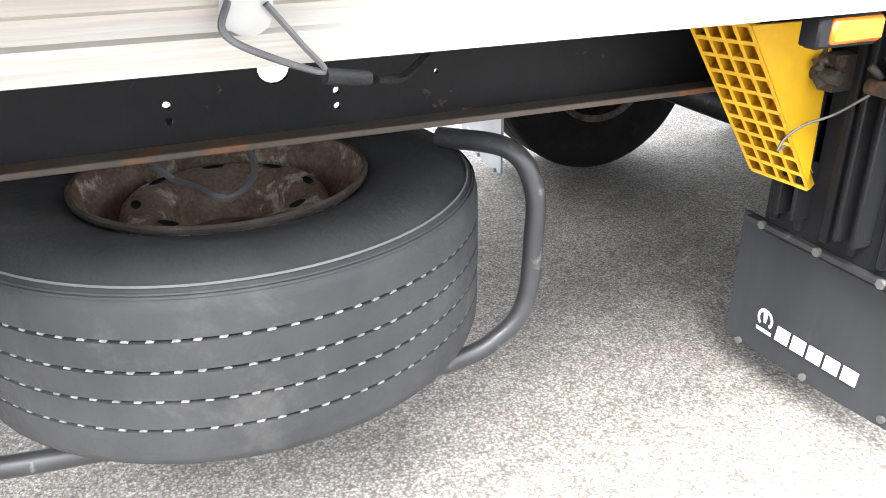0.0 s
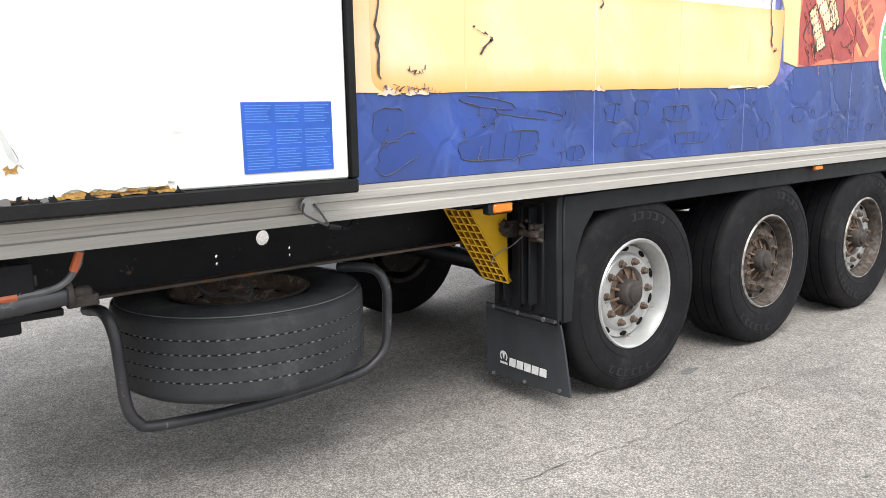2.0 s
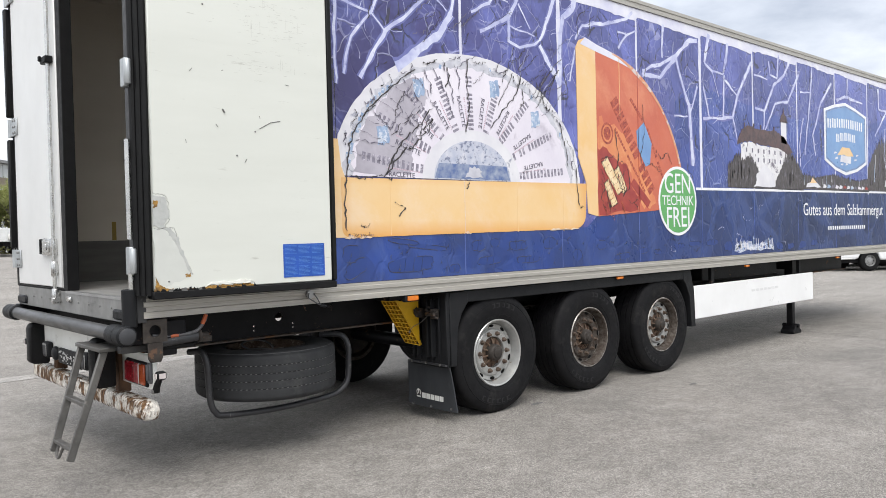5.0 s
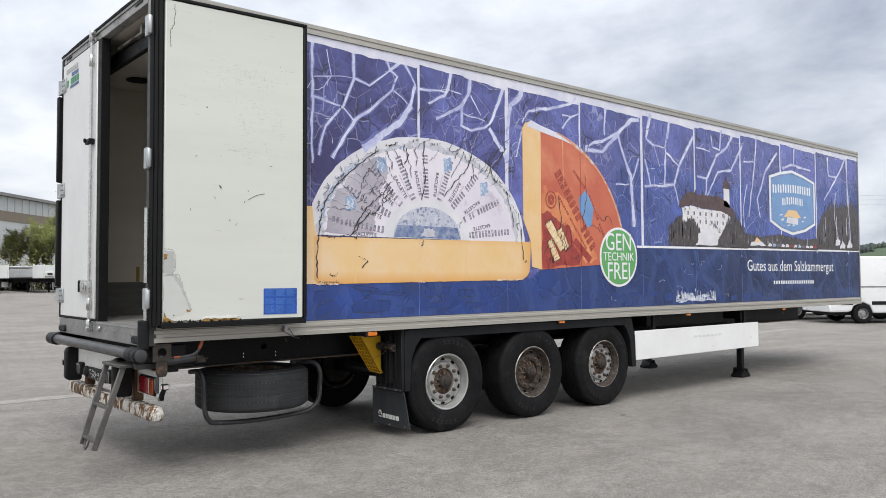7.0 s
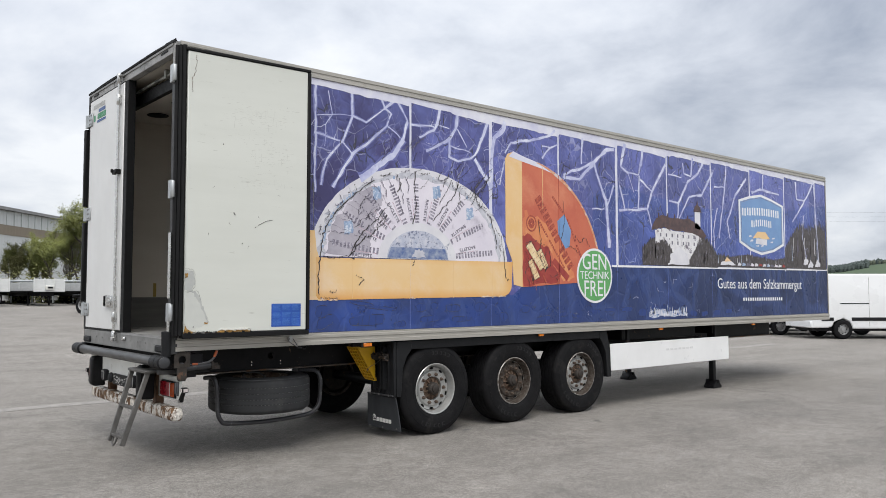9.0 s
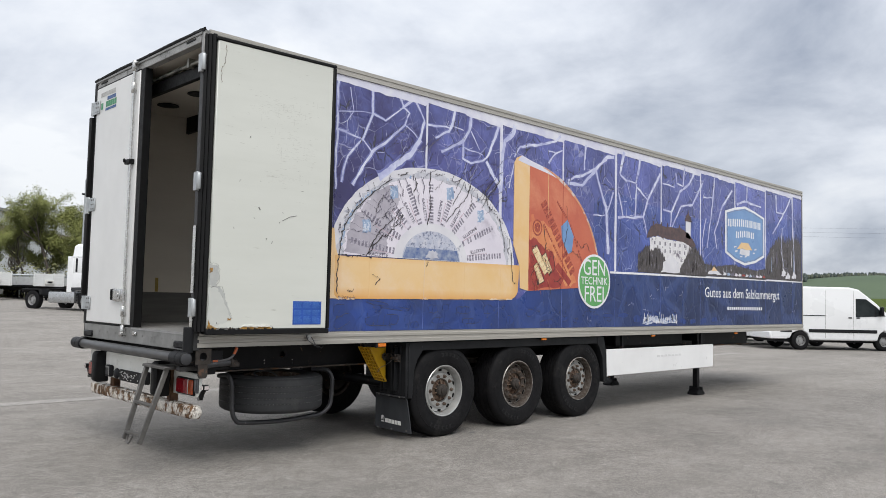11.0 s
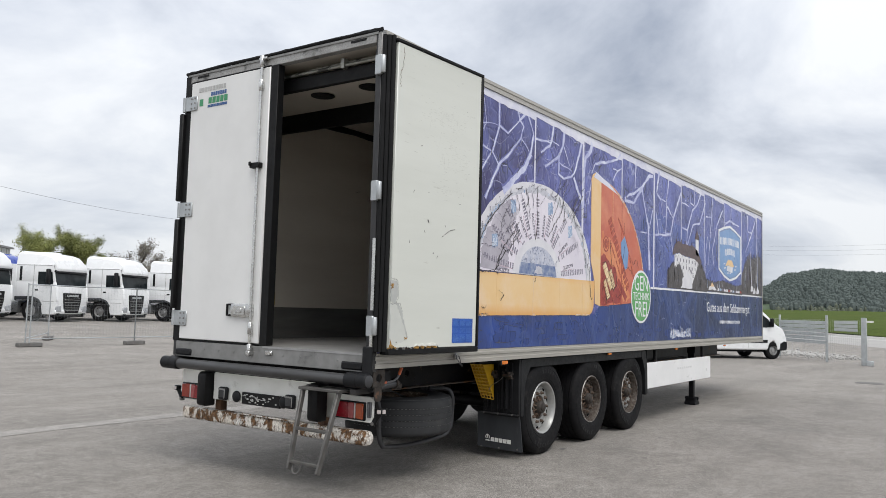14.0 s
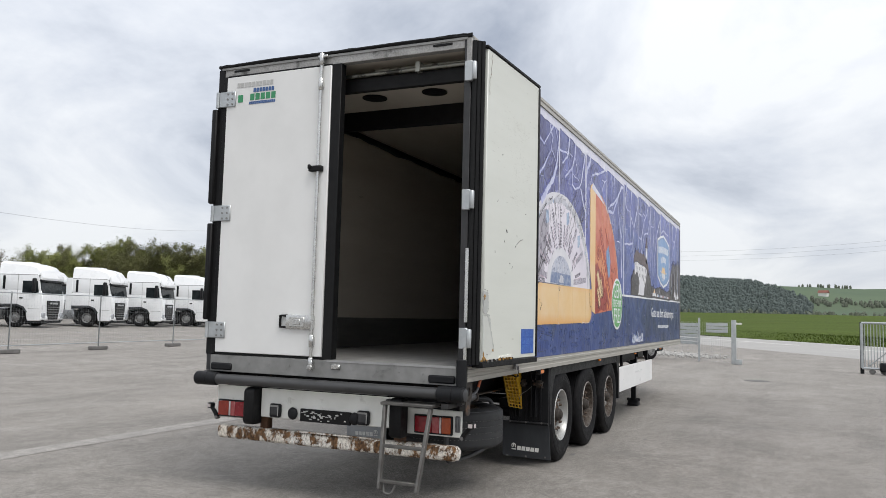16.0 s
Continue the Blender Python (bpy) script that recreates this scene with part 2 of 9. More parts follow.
M_FOAM = surf("bare_foam", (0.42, 0.23, 0.05), (0.13, 0.075, 0.03), 30, 0.9, bump=0.8, bump_scale=70)
M_PEEL = surf("peeled_lining", (0.74, 0.74, 0.69), (0.62, 0.61, 0.55), 22, 0.7, bump=0.4, bump_scale=60)
M_CABLE = surf("grey_cable", (0.10, 0.10, 0.105), (0.06, 0.06, 0.065), 20, 0.5)
M_ORANGESLEEVE = surf("orange_sleeve", (0.48, 0.11, 0.03), (0.36, 0.08, 0.03), 30, 0.5)
M_REDCABLE = surf("red_hose", (0.30, 0.045, 0.03), None, 20, 0.5)
M_STICKER = surf("blue_sticker", (0.018, 0.085, 0.42), (0.010, 0.066, 0.31), 8, 0.4, spot=(0.05, 0.15, 0.45), spot_scale=30, spot_at=0.66)
M_STICKER_TXT = surf("sticker_print", (0.10, 0.24, 0.58), (0.06, 0.17, 0.48), 50, 0.4)
M_GREEN = surf("green_print", (0.03, 0.24, 0.10), None, 10, 0.4)
M_BLUEPRINT = surf("blue_print", (0.04, 0.10, 0.26), None, 10, 0.4)
M_NUT = surf("dull_wheel_nut", (0.125, 0.092, 0.070), (0.070, 0.048, 0.036), 30, 0.6, 0.3)
M_FRAME = surf("dark_portal_frame", (0.035, 0.035, 0.037), (0.022, 0.022, 0.023), 5, 0.5, 0.2, spot=(0.12, 0.12, 0.12), spot_scale=7, spot_at=0.66, soft_spot=0.08)
M_BUFFER = surf("dark_buffer_rubber", (0.036, 0.036, 0.038), (0.022, 0.022, 0.024), 4, 0.5, bump=0.2, bump_scale=50, spot=(0.06, 0.058, 0.055), spot_scale=5, spot_at=0.60, soft_spot=0.2, spec=0.35)
M_DUSTEDGE = surf("dust_on_tyre_edge", (0.075, 0.075, 0.074), (0.09, 0.09, 0.095), 14, 0.7)
M_PALERED_L = surf("pale_red_lens", (0.26, 0.035, 0.04), (0.34, 0.09, 0.09), 20, 0.2, coat=0.3)

# ---- shape helpers ----
class Geo:
    """Collects the faces of one mesh."""

    def __init__(self):
        self.v, self.f = [], []

    def add(self, verts, faces):
        k = len(self.v)
        self.v += [tuple(p) for p in verts]
        self.f += [tuple(i + k for i in q) for q in faces]
        return self

    def box(self, x0, x1, y0, y1, z0, z1):
        v = [(x, y, z) for z in (z0, z1) for y in (y0, y1) for x in (x0, x1)]
        return self.add(v, [(0, 2, 3, 1), (4, 5, 7, 6), (0, 1, 5, 4), (2, 6, 7, 3), (0, 4, 6, 2), (1, 3, 7, 5)])

    def prism(self, poly, axis, a, b):
        """A polygon of two coordinates, drawn out along the third from a to b."""
        def put(p, c):
            return (c, p[0], p[1]) if axis == "x" else (p[0], c, p[1]) if axis == "y" else (p[0], p[1], c)
        n = len(poly)
        v = [put(p, a) for p in poly] + [put(p, b) for p in poly]
        return self.add(v, [tuple(range(n))[::-1], tuple(range(n, 2 * n))] + [(i, (i + 1) % n, (i + 1) % n + n, i + n) for i in range(n)])

    def lathe(self, profile, seg=32, centre=(0, 0, 0), axis="y", close=False):
        """Turns (radius, along) pairs about an axis through centre."""
        v, f = [], []
        n = len(profile)
        for s in range(seg):
            a = 2 * math.pi * s / seg
            c, d = math.cos(a), math.sin(a)
            for r, h in profile:
                p = (r * c, h, r * d) if axis == "y" else (h, r * c, r * d) if axis == "x" else (r * c, r * d, h)
                v.append((p[0] + centre[0], p[1] + centre[1], p[2] + centre[2]))
        m = n if close else n - 1
        for s in range(seg):
            t = (s + 1) % seg
            for i in range(m):
                j = (i + 1) % n
                f.append((s * n + i, t * n + i, t * n + j, s * n + j))
        return self.add(v, f)

    def cyl(self, p0, p1, r, seg=12, r2=None):
        return self.tube([p0, p1], r, seg, r2)

    def tube(self, pts, r, seg=8, r2=None):
        pts = [Vector(p) for p in pts]
        n = len(pts)
        v, f = [], []
        up = None
        for i, p in enumerate(pts):
            d = (pts[min(i + 1, n - 1)] - pts[max(i - 1, 0)]).normalized()
            if up is None:
                up = d.orthogonal().normalized()
            up = (up - d * up.dot(d)).normalized()
            w = d.cross(up)
            rr = r if r2 is None else r + (r2 - r) * i / max(1, n - 1)
            for s in range(seg):
                a = 2 * math.pi * s / seg
                v.append(p + (up * math.cos(a) + w * math.sin(a)) * rr)
        for i in range(n - 1):
            for s in range(seg):
                t = (s + 1) % seg
                f.append((i * seg + s, i * seg + t, (i + 1) * seg + t, (i + 1) * seg + s))
        f.append(tuple(range(seg))[::-1])
        f.append(tuple(range((n - 1) * seg, n * seg)))
        return self.add(v, f)

    def ball(self, c, r, seg=12, rings=8):
        rx, ry, rz = r if isinstance(r, tuple) else (r, r, r)
        v, f = [], []
        for i in range(rings + 1):
            a = math.pi * i / rings
            for s in range(seg):
                b = 2 * math.pi * s / seg
                v.append((c[0] + rx * math.sin(a) * math.cos(b), c[1] + ry * math.sin(a) * math.sin(b), c[2] + rz * math.cos(a)))
        for i in range(rings):
            for s in range(seg):
                t = (s + 1) % seg
                f.append((i * seg + s, (i + 1) * seg + s, (i + 1) * seg + t, i * seg + t))
        return self.add(v, f)

    def sheet(self, rows):
        """A grid of points, row by row."""
        n = len(rows[0])
        return self.add([p for r in rows for p in r], [(i * n + j, i * n + j + 1, (i + 1) * n + j + 1, (i + 1) * n + j)
                                                        for i in range(len(rows) - 1) for j in range(n - 1)])


def curve(pts, steps=6):
    """A smooth line through points."""
    pts = [Vector(p) for p in pts]
    q = [pts[0] * 2 - pts[1]] + pts + [pts[-1] * 2 - pts[-2]]
    out = []
    for i in range(1, len(q) - 2):
        a, b, c, d = q[i - 1:i + 3]
        for s in range(steps):
            t = s / steps
            out.append(0.5 * (2 * b + (c - a) * t + (2 * a - 5 * b + 4 * c - d) * t * t + (3 * b - a - 3 * c + d) * t ** 3))
    return out + [pts[-1]]


def mesh_of(name, geo, material, bevel=0.0, smooth=True, seg=1):
    me = bpy.data.meshes.new(name)
    bm = bmesh.new()
    vs = [bm.verts.new(p) for p in geo.v]
    for q in geo.f:
        if len(set(q)) > 2:
            try:
                bm.faces.new([vs[i] for i in q])
            except ValueError:
                pass
    bmesh.ops.remove_doubles(bm, verts=bm.verts, dist=1e-5)
    bmesh.ops.recalc_face_normals(bm, faces=bm.faces)
    if bevel:
        edges = [g for g in bm.edges if len(g.link_faces) == 2 and g.calc_face_angle(0) > 0.6]
        bmesh.ops.bevel(bm, geom=edges, offset=bevel, segments=seg, affect="EDGES", clamp_overlap=True, profile=0.6)
    bm.to_mesh(me)
    bm.free()
    for mt in material if isinstance(material, (list, tuple)) else [material]:
        me.materials.append(mt)
    if smooth:
        me.polygons.foreach_set("use_smooth", [True] * len(me.polygons))
        me.set_sharp_from_angle(angle=radians(38))
    return me


def part(name, geo, material, parent, label="", bevel=0.0, smooth=True, seg=1):
    ob = new(name, geo if isinstance(geo, bpy.types.Mesh) else mesh_of(name, geo, material, bevel, smooth, seg))
    ob.parent = parent
    return tagged(ob, label)


def thing(name, label, category, at=(0, 0, 0), turn=0, group=""):
    ob = new(name)
    ob.matrix_basis = pose(*at, 0, 0, turn)
    return tagged(ob, label, category, group)


def structure(name, geo, material, label="", bevel=0.0, smooth=True):
    return tagged(new(name, mesh_of(name, geo, material, bevel, smooth)), label, "", "", "structure")


def lettering(name, words, size, material, parent, m, align="CENTER", depth=0.001, label="", squeeze=1.0):
    """Words as a mesh, with their pose m; they stand in the pose's x-y plane."""
    cu = bpy.data.curves.new(name, "FONT")
    cu.body, cu.size, cu.align_x, cu.align_y, cu.extrude, cu.resolution_u = words, size, align, "CENTER", depth, 3
    tmp = new("tmp_" + name, cu)
    me = bpy.data.meshes.new_from_object(tmp.evaluated_get(bpy.context.evaluated_depsgraph_get()))
    bpy.data.objects.remove(tmp)
    bpy.data.curves.remove(cu)
    me.transform(Matrix.Diagonal((squeeze, 1, 1, 1)))
    me.materials.clear()
    me.materials.append(material)
    ob = new(name, me)
    ob.parent = parent
    ob.matrix_basis = m
    return tagged(ob, label)

# ---- ground ----
def rise(x, y):
    """The yard climbs a little towards the parked trucks; past the road the land climbs to the hills."""
    return 0.02 * max(0.0, min(y, 160.0) - 11.0)


def steps(stops):
    out = []
    for a, b, n in stops:
        out += [a + (b - a) * i / n for i in range(n)]
    return out + [stops[-1][1]]


def asphalt():
    """Pale worn asphalt: stone grain at three sizes, stains, tyre-dark patches, hairline cracks."""
    m = surf("worn_asphalt", (0.335, 0.311, 0.285), (0.285, 0.266, 0.244), 0.5, 0.92, spot=(0.235, 0.222, 0.207), spot_scale=0.35, spot_at=0.56, soft_spot=0.25,
             grain=0.30, grain_scale=230.0, bump=0.8, bump_scale=150.0)
    n, l = m.node_tree.nodes, m.node_tree.links
    bs = n["Principled BSDF"]
    bs.inputs["Specular IOR Level"].default_value = 0.3
    geo = n.new("ShaderNodeNewGeometry")
    col = bs.inputs["Base Color"].links[0].from_socket

    def mul(fac_socket, lo, hi, dark, light):
        nonlocal col
        r = n.new("ShaderNodeValToRGB")
        r.color_ramp.elements[0].position, r.color_ramp.elements[1].position = lo, hi
        r.color_ramp.elements[0].color, r.color_ramp.elements[1].color = (dark,) * 3 + (1,), (light,) * 3 + (1,)
        l.new(fac_socket, r.inputs[0])
        x = n.new("ShaderNodeMixRGB")
        x.blend_type = "MULTIPLY"
        x.inputs[0].default_value = 1.0
        l.new(col, x.inputs[1])
        l.new(r.outputs[0], x.inputs[2])
        col = x.outputs[0]

    def tex(scale, detail, vec=None):
        t = n.new("ShaderNodeTexNoise")
        t.inputs["Scale"].default_value, t.inputs["Detail"].default_value, t.inputs["Roughness"].default_value = scale, detail, 0.65
        l.new(vec or geo.outputs["Position"], t.inputs["Vector"])
        return t.outputs["Fac"]

    vor = n.new("ShaderNodeTexVoronoi")
    vor.inputs["Scale"].default_value = 120.0
    l.new(geo.outputs["Position"], vor.inputs["Vector"])
    mul(vor.outputs["Distance"], 0.05, 0.70, 1.40, 0.54)
    mul(tex(62.0, 4.0), 0.34, 0.66, 0.74, 1.26)
    mul(tex(19.0, 4.0), 0.34, 0.66, 0.85, 1.15)
    mul(tex(5.0, 6.0), 0.32, 0.68, 0.86, 1.14)
    mul(tex(0.6, 7.0), 0.32, 0.68, 0.88, 1.10)
    strip = n.new("ShaderNodeVectorMath")
    strip.operation = "MULTIPLY"
    strip.inputs[1].default_value = (0.10, 1.0, 1.0)
    l.new(geo.outputs["Position"], strip.inputs[0])
    mul(tex(0.9, 4.0, strip.outputs[0]), 0.34, 0.68, 0.89, 1.08)
    l.new(col, bs.inputs["Base Color"])
    return m


M_ASPHALT = asphalt()
xs = steps([(-1500, -300, 3), (-300, -40, 6), (-40, 60, 40), (60, 300, 8), (300, 3000, 4)])
ys = steps([(-1500, -300, 3), (-300, -40, 6), (-40, 11, 16), (11, 160, 12), (160, 3000, 5)])
structure("ground", Geo().sheet([[(x, y, rise(x, y)) for x in xs] for y in ys]), M_ASPHALT, "light grey worn asphalt yard with stains and cracks")

# ---- the refrigerated trailer ----
L, W, Z0, Z1 = 13.45, 2.60, 1.24, 4.0
trailer = thing("semi_trailer", "long refrigerated box semi-trailer with blue cracked advertising film, standing unhitched", "trailer")

# chassis
HOLES = {1.149: [(0.883, 0.008), (0.915, 0.008)], 1.365: [(0.970, 0.034)], 1.492: [(0.877, 0.008), (0.910, 0.008)], 1.72: [(0.930, 0.006)]}


def holed_cell(g, x, z, r, h, y0, y1):
    """A square piece of plate with a round hole right through it."""
    n = 16
    ring = [(r * math.cos(2 * math.pi * (k + 0.5) / n), r * math.sin(2 * math.pi * (k + 0.5) / n)) for k in range(n)]
    rim = [(c / max(abs(c), abs(d)) * h, d / max(abs(c), abs(d)) * h) for c, d in ring]
    v = [(x + c, y, z + d) for y in (y0, y1) for loop in (ring, rim) for c, d in loop]
    f = []
    for k in range(n):
        j = (k + 1) % n
        f += [(k, j, n + j, n + k), (2 * n + k, 2 * n + j, 3 * n + j, 3 * n + k), (k, j, 2 * n + j, 2 * n + k), (n + k, n + j, 3 * n + j, 3 * n + k)]
    # the corners that the rim cuts off
    for sx in (-1, 1):
        for sz in (-1, 1):
            near = sorted(rim, key=lambda p: (p[0] - sx * h) ** 2 + (p[1] - sz * h) ** 2)[:2]
            w = [near[0], near[1], (sx * h, sz * h)]
            g.add([(x + c, y, z + d) for y in (y0, y1) for c, d in w], [(0, 1, 2), (3, 4, 5)])
    return g.add(v, f)


web, xa, Y0, Y1, ZA, ZB = Geo(), 0.35, 0.660, 0.676, 0.832, 1.12
for x, cells in HOLES.items():
    h = cells[0][1] + 0.005
    web.box(xa, x - h, Y0, Y1, ZA, ZB)
    za = ZA
    for z, r in cells:
        web.box(x - h, x + h, Y0, Y1, za, z - h)
        holed_cell(web, x, z, r, h, Y0, Y1)
        za = z + h
    web.box(x - h, x + h, Y0, Y1, za, ZB)
    xa = x + h
web.box(xa, 12.3, Y0, Y1, ZA, ZB)
chassis = part("chassis", web, M_CHASSIS, trailer, "black chassis beam with rust spots and round holes", 0, False)
part("frame_beam", Geo().box(0.35, 12.3, 1.924, 1.940, 0.832, 1.12), M_CHASSIS, trailer, "", 0.003)
for x in (0.36, 2.2, 4.0, 6.7):
    part("cross_member", Geo().box(x, x + 0.12, 0.676, 1.924, 0.86, 1.04), M_CHASSIS, trailer, "", 0.003)
part("leg_mount", Geo().box(9.6, 9.9, 0.3, 2.3, 0.95, 1.1), M_CHASSIS, trailer, "", 0.003)
for y0 in (0.60, 1.86):
    part("flange", Geo().box(0.35, 12.3, y0, y0 + 0.14, 0.822, 0.836), M_FLANGE, chassis, "rusty lower beam flange", 0.002)
# box body
body = part("box_body", Geo().box(0.07, L - 0.02, 0.014, 0.07, Z0, 3.92).box(0.07, L - 0.02, W - 0.07, W, Z0, 3.92)
            .box(L - 0.09, L - 0.02, 0.07, W - 0.07, Z0, 3.92), M_WHITE, trailer, "white insulated walls")
part("roof", Geo().box(0.06, L, 0.0, W, 3.925, 3.995), M_WHITE, trailer, "white roof", 0.006)
part("lining", Geo().box(0.10, L - 0.1, 0.071, 0.077, 1.60, 3.92).box(0.10, L - 0.1, W - 0.077, W - 0.071, 1.60, 3.92)
     .box(L - 0.1, L - 0.092, 0.077, W - 0.077, Z0, 3.92).box(0.10, L - 0.1, 0.077, W - 0.077, 3.905, 3.922), M_INNER, trailer, "scuffed cream inner lining")
part("kick_plate", Geo().box(0.10, L - 0.1, 0.071, 0.083, Z0, 1.60), M_KICK, trailer, "dark scuffed kick plate", 0.002)
part("kick_plate", Geo().box(0.10, L - 0.1, W - 0.083, W - 0.071, Z0, 1.60), M_KICK, trailer, "dark scuffed kick plate", 0.002)
part("floor", Geo().box(0.02, L - 0.1, 0.01, W - 0.01, 1.13, Z0), M_FLOOR_IN, trailer, "grey metal load floor")


def rail(name, z0, z1, y, out):
    """A ribbed aluminium rail along one side."""
    g, h = Geo(), (z1 - z0)
    prof = [(y, z0)]
    for i, k in enumerate((0.0, 0.30, 0.34, 0.55, 0.59, 0.80, 0.84, 1.0)):
        d = out if i % 4 in (0, 1) or i in (4, 5) else out * 0.72
        prof.append((y - d, z0 + h * k))
    prof.append((y, z1))
    return g.prism(prof, "x", 0.05, L)


part("bottom_rail", rail("bottom_rail", 1.115, 1.238, 0.012, 0.032), M_RAIL, trailer, "off-white ribbed aluminium rail", smooth=False)
part("bottom_rail", Geo().box(0.05, L, W - 0.012, W + 0.02, 1.115, 1.238), M_RAIL, trailer)
part("top_rail", rail("top_rail", 3.908, 4.003, 0.012, 0.03), M_RAIL, trailer, "pale ribbed roof rail", smooth=False)
part("top_rail", Geo().box(0.05, L, W - 0.012, W + 0.018, 3.908, 4.003), M_RAIL, trailer)
part("corner_post", Geo().prism([(L - 0.03, -0.016), (L - 0.005, -0.014), (L + 0.012, 0.01), (L + 0.012, 0.07), (L - 0.03, 0.07)], "z", 1.12, 4.0), M_RAIL, trailer)
part("front_unit_panel", Geo().box(L, L + 0.05, 0.1, W - 0.1, 1.15, 3.95), M_WHITE, trailer, "", 0.02)

# rear frame
frame_part = part("rear_frame", Geo().box(0.0, 0.07, W - 0.05, W + 0.012, 1.09, 3.99), M_FRAME, trailer, "dark rear portal frame", 0.004)
part("post", Geo().box(0.0, 0.07, -0.012, 0.05, 1.09, 3.99), M_FRAME, frame_part, "dark stained post", 0.004)
part("header", Geo().box(-0.002, 0.07, 0.05, W - 0.05, 3.885, 3.985), M_HEADER, frame_part, "stained grey aluminium header", 0.004)
lip_rng = random.Random(71)
for k in range(4):
    part("header_rag", Geo().tube([(-0.004 + lip_rng.uniform(-0.004, 0.004), -0.02 + (W + 0.04) * i / 60, 3.990 + 0.010 * k / 3 + lip_rng.uniform(-0.003, 0.004) + 0.011 * noise.noise((i * 0.13, k, 0))) for i in range(61)], 0.009, 6), M_BLACK, frame_part, "", 0, False)
part("header_seal", Geo().tube(curve([(0.0, -0.02, 3.982), (-0.005, 0.5, 3.998), (-0.006, 1.3, 3.995), (-0.005, 2.0, 4.002), (0.0, W + 0.02, 3.99)], 8), 0.015, 8), M_BLACK, frame_part, "torn black rubber along the roof edge")
part("corner_trim", Geo().box(-0.006, 0.05, -0.02, 0.03, 3.60, 3.985), M_HEADER, frame_part, "bright metal corner", 0.006)
part("roof_lip", Geo().box(-0.012, 0.0, 0.02, W - 0.02, 3.955, 3.975), M_SILL, frame_part)
for y in (0.25, 2.35):
    part("marker_slot", Geo().box(-0.008, 0.0, y - 0.09, y + 0.09, 3.925, 3.945), M_BLACK, frame_part, "", 0.003)
sill = part("sill", Geo().box(-0.012, 0.06, 0.045, W - 0.045, 1.085, 1.238), M_SILL, trailer, "grimy aluminium sill", 0.004)
part("sill_edge", Geo().box(-0.016, 0.02, 0.06, 1.28, 1.225, 1.243), M_ALU, sill)
for y in (0.06, W - 0.3):
    part("corner_bumper", Geo().box(-0.03, 0.03, y, y + 0.24, 1.10, 1.165), M_PLASTIC, sill, "", 0.012)
for y in [0.35 + 0.22 * i for i in range(10)]:
    part("rivet", Geo().cyl((-0.012, y, 1.17), (-0.018, y, 1.17), 0.007, 8), M_SILL, sill)
part("keeper", Geo().box(-0.028, -0.012, 1.14, 1.23, 1.165, 1.205).cyl((-0.035, 1.16, 1.185), (-0.012, 1.16, 1.185), 0.018, 10), M_CHROME, sill, "", 0.004)
tube_part = part("buffer_tube", Geo().tube([(-0.065, 0.17, 1.022), (-0.065, W - 0.17, 1.022)], 0.047, 18), surf("dull_grey_tube", (0.060, 0.060, 0.061), (0.040, 0.040, 0.041), 5, 0.36, 0.2, spot=(0.022, 0.022, 0.022), spot_scale=5, spot_at=0.56, soft_spot=0.15, stretch=(1, 0.4, 2)), trailer, "dull grey round buffer tube under the sill")
for y0, y1 in ((-0.05, 0.19), (W - 0.19, W + 0.05)):
    part("buffer_cap", Geo().lathe([(0.0, y0), (0.05, y0), (0.062, y0 + 0.012), (0.062, y0 + 0.10), (0.056, y0 + 0.104), (0.062, y0 + 0.11), (0.062, y1 - 0.01), (0.05, y1), (0.0, y1)], 20, (-0.065, 0, 1.022)), M_PLASTIC, tube_part, "black rubber roller cap")
    part("end_disc", Geo().lathe([(0.0, -0.058), (0.044, -0.058), (0.050, -0.054), (0.050, -0.048)] if y0 < 0 else [(0.0, W + 0.058), (0.044, W + 0.058), (0.050, W + 0.054), (0.050, W + 0.048)], 20, (-0.065, 0, 1.022)), M_TUBE, tube_part, "worn dark steel end disc")
    part("bracket", Geo().box(-0.03, 0.34, (y0 + y1) / 2 - 0.02, (y0 + y1) / 2 + 0.08, 0.955, 1.085), M_CHASSIS, tube_part, "", 0.004)
eye_y, eye_x, eye_z = -0.004, 0.121, 1.034
ring = [(0.037 * math.cos(2 * math.pi * k / 24), 0.037 * math.sin(2 * math.pi * k / 24)) for k in range(24)]
outer = []
for c, d in ring:
    m = max(abs(c), abs(d))
    outer.append((c / m * 0.075, d / m * 0.070))
g = Geo()
v = [(eye_x + c, y, eye_z + d) for y in (eye_y, eye_y + 0.012) for loop in (ring, outer) for c, d in loop]
n = 24
g.add(v, [q for k in range(n) for q in ((k, (k + 1) % n, n + (k + 1) % n, n + k), (2 * n + k, 2 * n + (k + 1) % n, 3 * n + (k + 1) % n, 3 * n + k), (k, (k + 1) % n, 2 * n + (k + 1) % n, 2 * n + k), (n + k, n + (k + 1) % n, 3 * n + (k + 1) % n, 3 * n + k))])
part("tow_eye_plate", g, M_HUB, trailer, "dark rusty steel plate with a round eye", 0, False)
part("orange_cable", Geo().tube(curve([(0.12, 0.05, 1.00), (0.25, 0.06, 0.985), (0.40, 0.05, 1.00), (0.46, 0.04, 1.06), (0.47, 0.03, 1.11)]), 0.011, 8), M_CABLE, trailer, "black cable with orange ends under the sill")
for p0, p1 in (((0.24, 0.06, 0.985), (0.29, 0.058, 0.986)), ((0.448, 0.042, 1.045), (0.47, 0.032, 1.105))):
    part("cable_sleeve", Geo().cyl(p0, p1, 0.0135, 8), M_ORANGESLEEVE, trailer, "orange cable sleeve")
